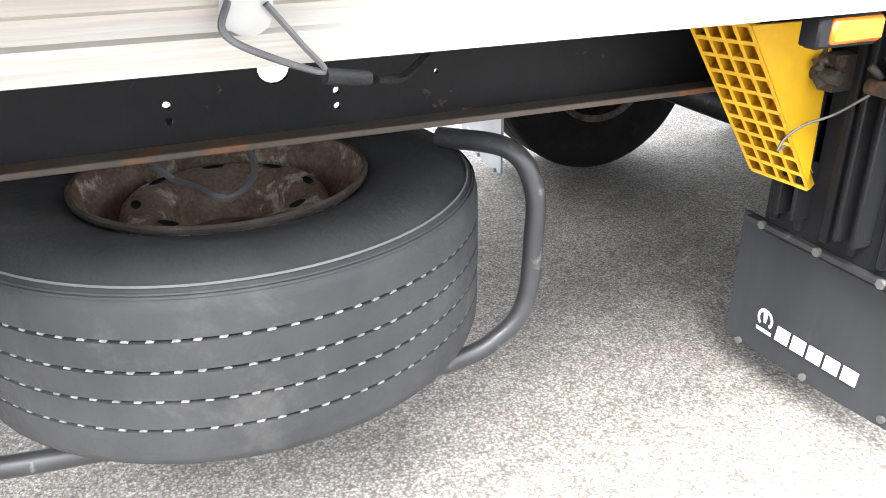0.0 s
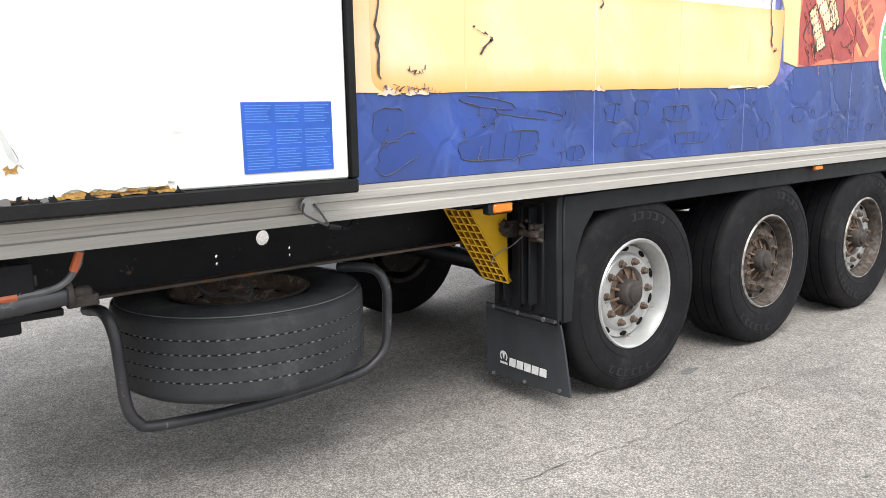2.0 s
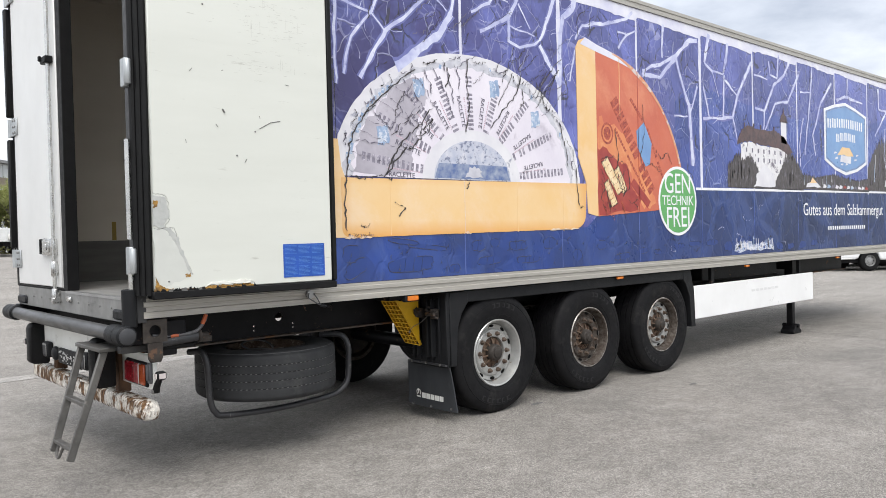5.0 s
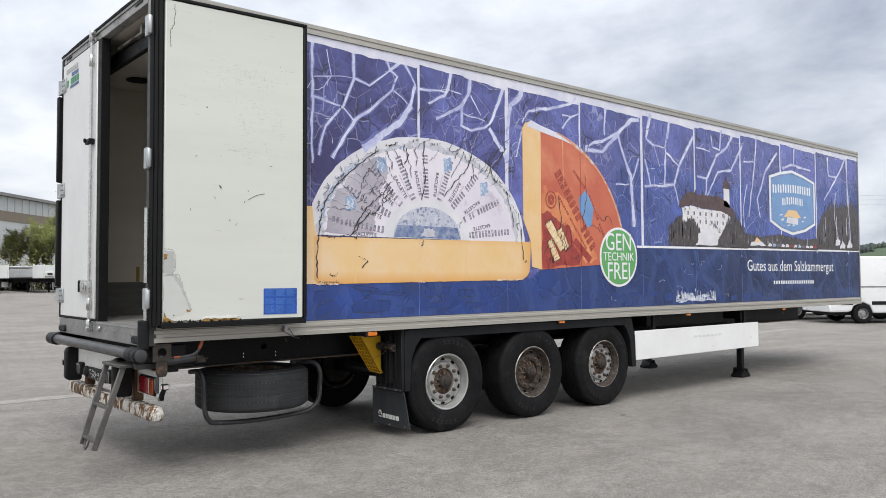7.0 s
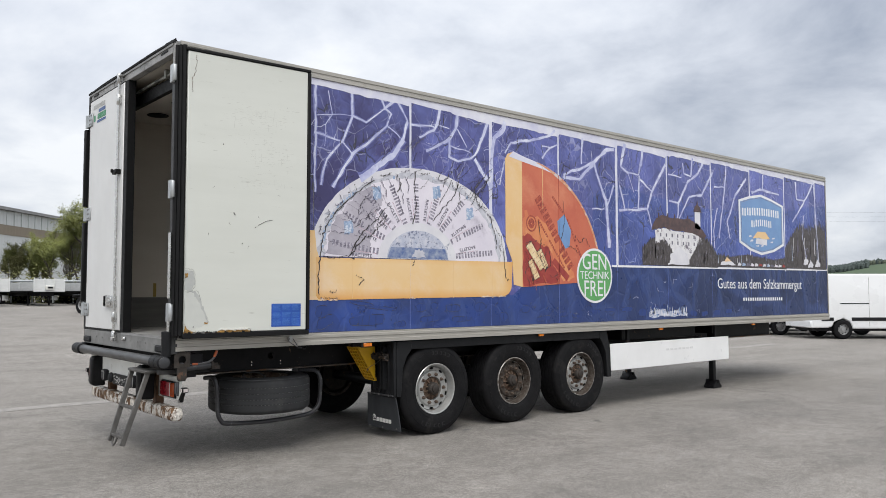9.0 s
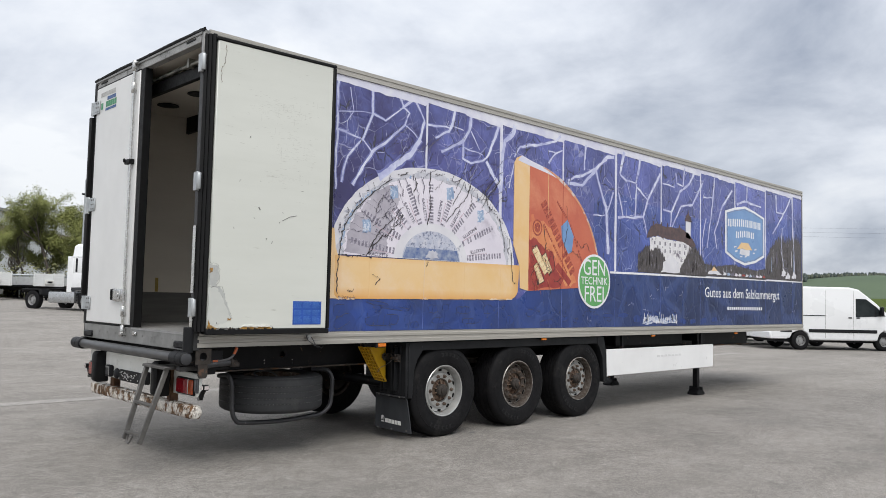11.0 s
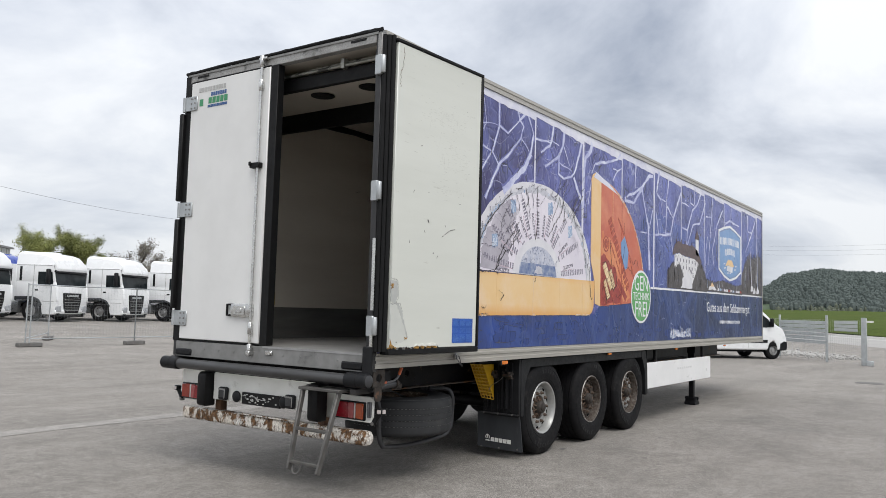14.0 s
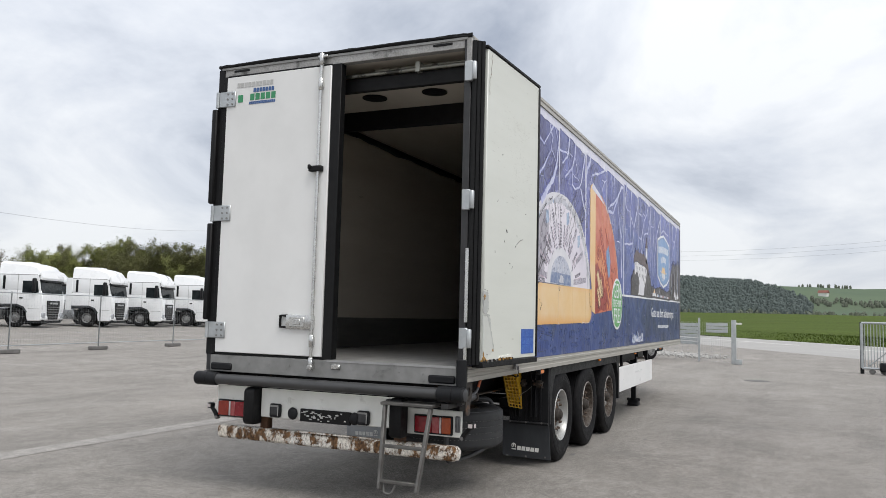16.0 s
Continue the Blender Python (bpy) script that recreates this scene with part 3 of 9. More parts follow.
arm_tube = part("arm", Geo().cyl((0.10, 0.075, 0.945), (0.43, 0.075, 0.968), 0.033, 14), M_TUBE, trailer, "worn dark round arm")
part("flange", Geo().cyl((0.425, 0.075, 0.968), (0.445, 0.075, 0.969), 0.046, 14).cyl((0.445, 0.075, 0.969), (0.50, 0.085, 0.965), 0.022, 10).box(0.44, 0.52, 0.06, 0.12, 0.925, 0.962), M_HUB, arm_tube, "rusty flange with a bolt", 0.003)
part("rubber_strip", Geo().box(0.14, 0.42, 0.09, 0.13, 0.900, 0.925), M_BLACK, arm_tube, "ribbed black rubber strip", 0.004)

# closed left door
door = part("rear_door", Geo().box(-0.02, 0.06, 1.335, 2.505, 1.262, 3.875), M_WHITE, trailer, "closed white insulated rear door", 0.006)
part("door_seal", Geo().box(-0.012, 0.07, 1.235, 1.333, 1.245, 3.885).box(-0.012, 0.05, 2.507, 2.55, 1.245, 3.885)
     .box(-0.012, 0.05, 1.335, 2.505, 1.243, 1.260).box(-0.012, 0.05, 1.335, 2.505, 3.877, 3.893), M_BLACK, door, "black rubber door seal", 0.004)
for z0, z1, y in ((2.66, 3.57, 2.625), (1.56, 2.47, 2.62)):
    part("edge_strip", Geo().prism([(-0.045, y - 0.03), (-0.05, y + 0.02), (-0.01, y + 0.045), (0.03, y + 0.03), (0.03, y - 0.03)], "z", z0, z1), M_BLACK, door, "black rubber buffer strip", 0.01)
part("post_cover", Geo().box(-0.008, 0.0, 2.548, 2.614, 1.24, 3.96), M_BLACK, door, "black rubber along the left post")


def hinge(y, z, parent, side):
    h = part("hinge", Geo().box(-0.034, -0.02, y - 0.11, y + 0.08, z - 0.075, z + 0.075), M_ZINC, parent, "galvanised hinge plate", 0.006)
    part("pin", Geo().cyl((-0.025, y + 0.10 * side, z - 0.075), (-0.025, y + 0.10 * side, z + 0.075), 0.02, 10), M_ZINC, h)
    for dz in (-0.05, 0.0, 0.05):
        for dy in (-0.075, -0.02):
            part("bolt", Geo().cyl((-0.040, y + dy, z + dz), (-0.033, y + dy, z + dz), 0.010, 6), M_SILL, h)


for z in (3.66, 2.563, 1.467):
    hinge(2.50, z, door, 1)
rod = part("lock_rod", Geo().cyl((-0.045, 1.425, 1.17), (-0.045, 1.425, 3.93), 0.014, 10), M_CHROME, door, "round steel lock rod")
for z in (3.93, 3.70, 1.40, 1.20):
    part("rod_bracket", Geo().box(-0.062, -0.02, 1.405, 1.445, z - 0.035, z + 0.035).cyl((-0.045, 1.425, z - 0.055), (-0.045, 1.425, z + 0.055), 0.024, 10), M_CHROME, rod, "", 0.004)
part("rod_cam", Geo().box(-0.07, -0.01, 1.40, 1.45, 1.155, 1.19), M_CHROME, rod, "", 0.004)
part("rod_cam", Geo().box(-0.06, -0.01, 1.36, 1.46, 3.945, 3.965), M_CHROME, rod, "", 0.004)
part("door_hook", Geo().box(-0.075, -0.02, 1.38, 1.51, 2.905, 2.955).box(-0.09, -0.07, 1.48, 1.51, 2.925, 2.965), M_BLACK, door, "black plastic door retainer", 0.006)
lock = part("lock_box", Geo().box(-0.055, -0.02, 1.41, 1.70, 1.50, 1.625), M_CHROME, door, "chromed lock with a recessed handle", 0.012, seg=2)
part("lock_face", Geo().box(-0.062, -0.055, 1.50, 1.66, 1.52, 1.605).box(-0.068, -0.062, 1.54, 1.62, 1.54, 1.585), M_CHROME, lock, "", 0.003)
part("handle_grip", Geo().tube([(-0.03, 1.70, 1.515), (-0.04, 1.765, 1.515), (-0.04, 1.765, 1.615), (-0.03, 1.70, 1.615)], 0.013, 8), M_BLACK, lock, "black grip")
# prints on the door: bars stand for the marks
for k, (y, z, w, h, mt) in enumerate([(2.17, 3.785, 0.42, 0.045, M_GREYTXT), (2.07, 3.725, 0.24, 0.038, M_BLUEPRINT), (2.075, 3.662, 0.30, 0.062, M_GREEN), (2.33, 3.655, 0.07, 0.07, M_GREEN), (2.085, 3.605, 0.30, 0.026, M_BLUEPRINT)]):
    n = max(1, int(w / (h * 0.85)))
    for i in range(n):
        y1 = y + w / 2 - w * i / n
        part("print_bar", Geo().box(-0.0235, -0.0205, y1 - w / n * 0.78, y1, z - h / 2, z + h / 2), mt, door)

# open right door, folded back flat against the side wall
odoor = part("rear_door", Geo().box(0.077, 1.298, -0.168, -0.085, 1.285, 3.885), M_DOOR_IN, trailer, "open rear door folded back, stained white inner face", 0.006)
part("door_seal", Geo().box(0.062, 1.33, -0.178, -0.075, 1.235, 1.283).box(1.30, 1.335, -0.176, -0.075, 1.285, 3.885).box(0.06, 1.335, -0.176, -0.08, 3.887, 3.915), M_BLACK, odoor, "black rubber door seal", 0.006)
odoor.matrix_basis = Matrix.Translation((0.70, -0.168, 0)) @ pose(0, 0, 0, 0, 0, -3.0) @ Matrix.Translation((-0.70, 0.168, 0))
for i in range(3):
    part("edge_seal", Geo().tube([(0.006 + 0.026 * i, -0.075 - 0.026 * i, 1.26), (0.010 + 0.026 * i, -0.072 - 0.027 * i, 2.6), (0.004 + 0.026 * i, -0.077 - 0.026 * i, 3.94)], 0.021, 8), M_BLACK, odoor, "ribbed black rubber hinge edge")
for z in (3.68, 2.60, 1.47):
    h = part("hinge", Geo().box(-0.03, 0.012, -0.035, 0.035, z - 0.085, z + 0.085).cyl((-0.018, -0.05, z - 0.075), (-0.018, -0.05, z + 0.075), 0.022, 10), M_ZINC, trailer, "galvanised hinge", 0.005)
for z0, z1 in ((1.60, 2.20), (1.28, 1.40)):
    part("hinge_rod", Geo().cyl((-0.022, -0.02, z0), (-0.022, -0.02, z1), 0.016, 10), M_CHROME, trailer, "bright hinge rod")
part("lower_bumper", Geo().cyl((-0.03, 0.0, 1.07), (-0.03, 0.0, 1.30), 0.045, 14), M_PLASTIC, trailer, "black rubber corner buffer", 0.006)
part("sticker", Geo().box(0.926, 1.238, -0.1712, -0.168, 1.322, 1.545), M_STICKER, odoor, "blue instruction sticker with unreadable rows")
for c in range(3):
    for r in range(24):
        x0, z = 0.937 + c * 0.101, 1.535 - r * 0.0086
        if r in (7, 8, 15):
            continue
        w = 0.092 * random.uniform(0.70, 1.0)
        part("print_bar", Geo().box(x0, x0 + w, -0.1722, -0.1708, z - 0.0022, z), M_STICKER_TXT, odoor)


def to_edge(x):
    """Damage near the hinge side runs right up to the door's edge."""
    return x - 0.023 * max(0.0, min(1.0, (0.35 - x) / 0.25))


def chip(pts, y0, y1, material, label, name="chip", n=5):
    """A flake or a patch of bared core with a broken outline."""
    out = []
    pts = [(to_edge(x), z) for x, z in pts]
    for (a, b) in zip(pts, pts[1:] + pts[:1]):
        for i in range(n):
            t = i / n
            out.append((a[0] + (b[0] - a[0]) * t + random.uniform(-0.006, 0.006), a[1] + (b[1] - a[1]) * t + random.uniform(-0.006, 0.006)))
    return part(name, Geo().prism(out, "y", y0, y1), material, odoor, label, smooth=False)


chip([(0.36, 1.283), (0.42, 1.300), (0.53, 1.298), (0.67, 1.305), (0.72, 1.287), (0.52, 1.280)], -0.173, -0.15, M_FOAM, "broken lower edge with bared yellow foam", n=9)
chip([(0.40, 1.306), (0.43, 1.326), (0.55, 1.318), (0.63, 1.330), (0.70, 1.318), (0.68, 1.308), (0.50, 1.304)], -0.175, -0.165, M_PEEL, "torn lining lip", n=6)
M_BARED = surf("bared_grey_lining", (0.36, 0.37, 0.36), (0.47, 0.475, 0.455), 9, 0.6, spot=(0.30, 0.30, 0.29), spot_scale=16, spot_at=0.62, soft_spot=0.08, bump=0.3, bump_scale=40)
chip([(0.10, 1.66), (0.15, 1.665), (0.20, 1.62), (0.235, 1.55), (0.27, 1.47), (0.312, 1.375), (0.26, 1.35), (0.16, 1.31), (0.10, 1.33)], -0.1688, -0.16, surf("thin_grey_lining", (0.50, 0.51, 0.48), (0.55, 0.56, 0.525), 6, 0.5), "greyed lining along the torn edge", n=6)
chip([(0.15, 1.672), (0.185, 1.665), (0.225, 1.61), (0.25, 1.54), (0.31, 1.385), (0.296, 1.385), (0.232, 1.535), (0.20, 1.60)], -0.1698, -0.16, M_BARED, "bared grey strip along the tear", n=7)
chip([(0.21, 1.60), (0.235, 1.605), (0.24, 1.575), (0.222, 1.565)], -0.1708, -0.16, M_BARED, "curled flake", n=4)
chip([(0.27, 1.380), (0.300, 1.384), (0.302, 1.362), (0.276, 1.358)], -0.1700, -0.16, M_FOAM, "orange rust spot", n=4)
chip([(0.10, 1.835), (0.125, 1.83), (0.128, 1.79), (0.10, 1.785)], -0.1712, -0.16, M_FOAM, "orange rust spot", n=4)
chip([(0.10, 1.86), (0.17, 1.85), (0.185, 1.74), (0.15, 1.66), (0.10, 1.68)], -0.1705, -0.16, M_BARED, "peeled lining at the door edge", n=7)
chip([(0.10, 1.285), (0.15, 1.287), (0.20, 1.292), (0.15, 1.305), (0.125, 1.32), (0.105, 1.37)], -0.173, -0.15, M_FOAM, "chewed lower corner with bared foam", n=6)
chip([(0.20, 1.284), (0.30, 1.284), (0.34, 1.290), (0.28, 1.294)], -0.172, -0.15, M_RUST, "broken lower edge", n=6)


def hairline(pts, r, seed, material):
    """A jagged crack."""
    g2 = random.Random(seed)
    q = [(v.x + g2.uniform(-0.008, 0.008), -0.1685, v.z + g2.uniform(-0.008, 0.008)) for v in curve([(to_edge(a), 0, b) for a, b in pts], 8)]
    return part("crack", Geo().tube(q, r, 5), material, odoor, "thin jagged crack in the lining", 0, False)


hairline([(0.105, 1.87), (0.17, 1.855), (0.19, 1.74), (0.15, 1.66), (0.10, 1.66)], 0.0010, 1, M_KICK)
hairline([(0.12, 1.67), (0.19, 1.64), (0.23, 1.56), (0.27, 1.47), (0.31, 1.38)], 0.0009, 2, M_KICK)
hairline([(0.15, 1.66), (0.21, 1.66), (0.24, 1.55)], 0.0011, 3, M_KICK)
hairline([(0.17, 3.86), (0.16, 3.70), (0.13, 3.62), (0.14, 3.50)], 0.0018, 4, M_RUST)
for k in range(8):
    x, z = random.uniform(0.25, 1.2), random.uniform(1.9, 3.6)
    part("scratch", Geo().tube([(x, -0.1686, z), (x + random.uniform(-0.02, 0.03), -0.1686, z + random.uniform(-0.03, 0.03))], 0.0022, 4), M_KICK, odoor)
part("scratch", Geo().tube([(0.78, -0.1685, 2.30), (0.86, -0.1685, 2.345), (0.93, -0.1685, 2.36)], 0.003, 5), M_KICK, odoor, "dark scratch")
part("scratch", Geo().tube([(0.53, -0.169, 2.41), (0.545, -0.169, 2.385)], 0.006, 5), M_KICK, odoor, "dark scratch")
for x, z in ((0.16, 1.34), (0.62, 2.12), (0.75, 2.28), (0.42, 3.05)):
    part("rivet", Geo().ball((x, -0.169, z), 0.006, 8, 5), M_STEEL, odoor)
scuff = Geo()
for cx, cz, sx, sz, n in ((0.80, 3.36, 0.20, 0.06, 120), (0.86, 2.98, 0.16, 0.10, 150), (0.80, 2.70, 0.14, 0.03, 50), (0.50, 3.30, 0.22, 0.22, 40)):
    for k in range(n):
        x, z = cx + random.gauss(0, sx), cz + random.gauss(0, sz)
        ln, tall = random.uniform(0.006, 0.06), random.uniform(0.0008, 0.0022)
        if random.random() < 0.12:
            ln, tall = 0.002, random.uniform(0.02, 0.08)
        if 0.15 < x < 1.2 and z < 3.85:
            scuff.add([(x, -0.1683, z), (x + ln, -0.1683, z + random.uniform(-0.002, 0.002)), (x + ln * 0.8, -0.1683, z + tall), (x + 0.1 * ln, -0.1683, z + tall)], [(0, 1, 2, 3)])
tagged(part("scuff", scuff, surf("grey_scuff", (0.40, 0.40, 0.37), (0.58, 0.58, 0.54), 40, 0.6), odoor, "grey scuff marks", 0, False), "grey scuff marks", "", "", "stuff")
teeth = random.Random(31)
for k in range(22):
    x = 0.11 + 0.028 * k + teeth.uniform(-0.01, 0.01)
    if 0.36 < x < 0.70 and k % 3:
        continue
    chip([(x, 1.278), (x + teeth.uniform(0.02, 0.04), 1.278), (x + teeth.uniform(0.012, 0.03), 1.287 + teeth.uniform(0, 0.010)), (x + 0.005, 1.288 + teeth.uniform(0, 0.012))], -0.1768, -0.165, (M_BLACK, M_BLACK, M_KICK)[k % 3], "torn black seal edge", "torn_seal", n=3)
# door catch on the rail with its loop
catch = part("door_catch", Geo().lathe([(0.0, 0.02), (0.022, 0.02), (0.026, 0.0), (0.030, -0.012), (0.030, -0.018), (0.0, -0.020)], 16, (1.215, -0.03, 1.185)), M_ALU, trailer, "round door catch on the rail")
part("loop", Geo().tube(curve([(1.195, -0.055, 1.195), (1.185, -0.065, 1.165), (1.22, -0.065, 1.14), (1.30, -0.03, 1.105), (1.27, -0.05, 1.145), (1.235, -0.055, 1.19)]), 0.0042, 6), M_CABLE, catch, "grey cable loop")
part("plug", Geo().cyl((1.30, -0.03, 1.10), (1.36, -0.012, 1.088), 0.010, 10), M_PLASTIC, catch)
part("cable", Geo().tube(curve([(1.37, -0.01, 1.085), (1.42, 0.03, 1.075), (1.48, 0.09, 1.09)]), 0.006, 6), M_BLACK, catch)

M_RODS = surf("dull_rod_steel", (0.30, 0.30, 0.27), (0.20, 0.20, 0.17), 9, 0.4, 0.6, spot=(0.05, 0.05, 0.045), spot_scale=7, spot_at=0.55)
# inside: raised bulkhead panel under the ceiling
bulk = part("bulkhead", Geo().prism([(0.22, 3.715), (0.22, 3.78), (1.05, 3.785), (1.05, 3.735)], "y", 0.10, W - 0.10), M_INNER, trailer, "cream partition panel folded up under the ceiling", 0.01)
for y in (0.58, 1.21, 1.95):
    part("air_hole", Geo().lathe([(0.0, 0.0), (0.10, 0.0), (0.12, -0.006), (0.12, -0.012), (0.0, -0.012)], 20, (0.565, y, 3.722), "z"), M_BLACK, bulk, "round black air hole")
part("edge_seal", Geo().box(1.05, 1.09, 0.10, W - 0.10, 3.54, 3.76), M_BLACK, bulk, "black rubber edge", 0.006)
part("edge_seal", Geo().box(0.17, 0.22, 0.10, W - 0.10, 3.66, 3.79), M_BLACK, bulk, "black rubber edge", 0.006)
part("support_rod", Geo().cyl((0.14, 0.09, 3.80), (0.14, 1.5, 3.80), 0.016, 10).cyl((0.18, 0.09, 3.84), (0.18, 1.0, 3.84), 0.011, 8).box(0.11, 0.20, 0.52, 0.56, 3.77, 3.86), M_RODS, bulk, "dull steel rods and clamp")
part("red_hose", Geo().tube(curve([(0.35, 0.10, 3.70), (0.4, 0.12, 3.45), (0.45, 0.16, 3.2), (0.5, 0.13, 2.95), (0.55, 0.10, 2.85)]), 0.010, 6), M_REDCABLE, trailer, "red air hose on the wall")
for x in (0.6, 2.4, 5.0):
    part("ceiling_lamp", Geo().box(x, x + 0.16, 0.75, 1.0, 3.885, 3.905), M_PLASTIC, trailer, "flat ceiling lamp", 0.006)
for y, s in ((W - 0.078, -1), (0.078, 1)):
    low = [(1.3 + 0.25 * i, 3.83 + 0.035 * noise.noise((i * 0.5, s, 0))) for i in range(28)]
    part("ceiling_joint", Geo().prism(low + [(8.05, 3.904), (1.3, 3.904)], "y", y, y + s * 0.03), M_BLACK, trailer, "dirty dark joint along the ceiling", 0, False)
part("hanging_strap", Geo().box(3.62, 3.64, 1.32, 1.36, 3.50, 3.905), M_BLACK, trailer, "black strap hanging from the ceiling", 0.003)
part("ceiling_rib", Geo().box(5.9, 6.5, 0.7, W - 0.2, 3.84, 3.905), M_BLACK, trailer, "black strip across the ceiling", 0.01)
part("evaporator", Geo().box(12.3, L - 0.1, 0.4, W - 0.4, 3.3, 3.9), M_PLASTIC, trailer, "dark cooling unit on the front wall", 0.05)

M_TAG = surf("dull_yellow_tag", (0.34, 0.235, 0.05), (0.26, 0.19, 0.06), 20, 0.6)
for x, z0 in ((0.775, 1.605), (1.245, 1.62)):
    part("yellow_tag", Geo().box(x - 0.018, x + 0.018, W - 0.083, W - 0.077, z0, 1.77), M_TAG, trailer, "dull yellow tag on the lining")

# tail below the sill
tail = part("tail_panel", Geo().box(0.02, 0.05, 0.60, 1.98, 0.70, 0.955).box(0.05, 0.08, 2.06, 2.50, 0.66, 0.955).box(0.125, 0.15, 0.055, 0.60, 0.655, 0.87), M_PANEL_LOW, trailer, "dirty white tail panel", 0.006)
for y0 in (1.99, 0.51):
    part("rubber_buffer", Geo().prism([(-0.085, 0.655), (-0.085, 0.93), (-0.06, 0.96), (0.06, 0.96), (0.06, 0.635), (-0.05, 0.635)], "y", y0, y0 + 0.11), M_BLACK, trailer, "black rubber dock buffer", 0.012)


def tail_lamp(x, y0, y1, z0, z1, shares):
    """Lenses from the y0 end to the y1 end, each with its share of the width."""
    lamp = part("tail_lamp", Geo().box(x - 0.02, x + 0.05, y0 - 0.012, y1 + 0.012, z0 - 0.012, z1 + 0.012), M_PLASTIC, trailer, "red and amber tail lamp", 0.008)
    a = y0
    for share, mt in shares:
        b = a + (y1 - y0) * share
        part("lens", Geo().box(x - 0.034, x - 0.018, a + 0.001, b - 0.001, z0, z1), mt, lamp, "", 0.006)
        a = b


tail_lamp(0.13, 0.142, 0.470, 0.680, 0.812, ((0.26, surf("amber_red_lens", (0.34, 0.062, 0.014), (0.26, 0.04, 0.012), 20, 0.2, coat=0.3)), (0.06, M_CLEAR_L), (0.20, M_PALERED_L), (0.48, M_RED_L)))
tail_lamp(0.052, 2.13, 2.465, 0.683, 0.815, ((0.42, M_RED_L), (0.16, M_PALERED_L), (0.06, M_CLEAR_L), (0.36, M_ORANGE_L)))
part("lamp_stay", Geo().prism([(0.075, 0.965), (0.168, 0.965), (0.168, 0.865), (0.155, 0.84), (0.09, 0.84), (0.075, 0.865)], "y", -0.002, 0.012), M_HUB, trailer, "rusty flat plate above the lamp", 0.004)
part("cable_clamp", Geo().box(0.105, 0.125, 0.065, 0.105, 0.70, 0.83).cyl((0.10, 0.085, 0.72), (0.10, 0.085, 0.82), 0.012, 8), M_CABLE, trailer, "grey cable clamp beside the lamp", 0.004)
for y, s, x in ((0.05, -1, 0.135), (2.49, 1, 0.05)):
    arm = part("marker_arm", Geo().tube([(x, y, 0.655), (x, y + 0.02 * s, 0.69), (x, y + 0.07 * s, 0.745)], 0.024, 8, 0.018), M_BLACK, trailer, "black rubber outline marker arm")
    part("marker_lamp", Geo().box(x - 0.03, x + 0.03, y + 0.08 * s - 0.028, y + 0.08 * s + 0.028, 0.735, 0.785), M_BLACK, arm, "", 0.01)
    part("lens", Geo().box(x - 0.036, x - 0.03, y + 0.08 * s - 0.018, y + 0.08 * s + 0.018, 0.745, 0.776), M_CLEAR_L, arm)
    part("lens", Geo().box(x - 0.020, x + 0.020, y + s * 0.108 - 0.002, y + s * 0.108 + 0.002, 0.745, 0.776), M_CLEAR_L, arm)
    part("pivot", Geo().cyl((x - 0.024, y, 0.655), (x + 0.02, y, 0.655), 0.016, 10), M_STEEL, arm)
plate = part("number_plate", Geo().box(-0.006, 0.02, 1.03, 1.54, 0.695, 0.805), M_BLACK, trailer, "worn black plate holder with unreadable marks", 0.004)
for i in range(34):
    y, z = random.uniform(1.05, 1.50), random.uniform(0.705, 0.785)
    part("print_bar", Geo().box(-0.009, -0.006, y, y + random.uniform(0.006, 0.03), z, z + random.uniform(0.005, 0.014)), M_GREYTXT, plate)
for y in (1.80, 0.90):
    s = part("socket", Geo().box(-0.03, 0.02, y - 0.055, y + 0.055, 0.71, 0.83), M_PLASTIC, trailer, "black socket with a worn pale edge", 0.012)
    part("flap", Geo().box(-0.036, -0.03, y - 0.035, y + 0.035, 0.735, 0.805), M_BUFFER, s, "", 0.006)
    part("flap_rim", Geo().box(-0.034, -0.029, y - 0.046, y + 0.046, 0.802, 0.818).box(-0.034, -0.029, y - 0.046, y - 0.036, 0.725, 0.802), M_SILL, s, "worn pale socket edge", 0.002)
for y in (1.62, 0.99):
    part("lamp_dome", Geo().ball((0.0, y, 0.755), (0.03, 0.05, 0.055), 12, 8), M_PLASTIC, trailer, "dark plate lamp")
bar = part("underrun_bar", Geo().box(0.06, 0.17, 0.075, 2.50, 0.468, 0.588), M_BAR, trailer, "rusty white-painted underrun bar", 0.038, seg=4)
part("end_cap", Geo().lathe([(0.0, 0.066), (0.04, 0.066), (0.052, 0.074), (0.055, 0.09)], 16, (0.115, 0, 0.528)), M_BAR, bar, "bare white bar end")
part("lip", Geo().box(0.045, 0.062, 0.85, 1.60, 0.588, 0.600), M_BAR, bar)
for y in (0.62, 2.0):
    part("bar_stay", Geo().box(0.10, 0.18, y - 0.04, y + 0.04, 0.58, 0.90).prism([(0.12, 0.60), (0.32, 0.86), (0.32, 0.95), (0.12, 0.90)], "y", y - 0.01, y + 0.01), M_RUST, bar, "rusty stay", 0.004)
part("tail_cross_beam", Geo().box(0.18, 0.30, 0.10, 2.5, 0.86, 1.08), M_CHASSIS, trailer, "", 0.006)

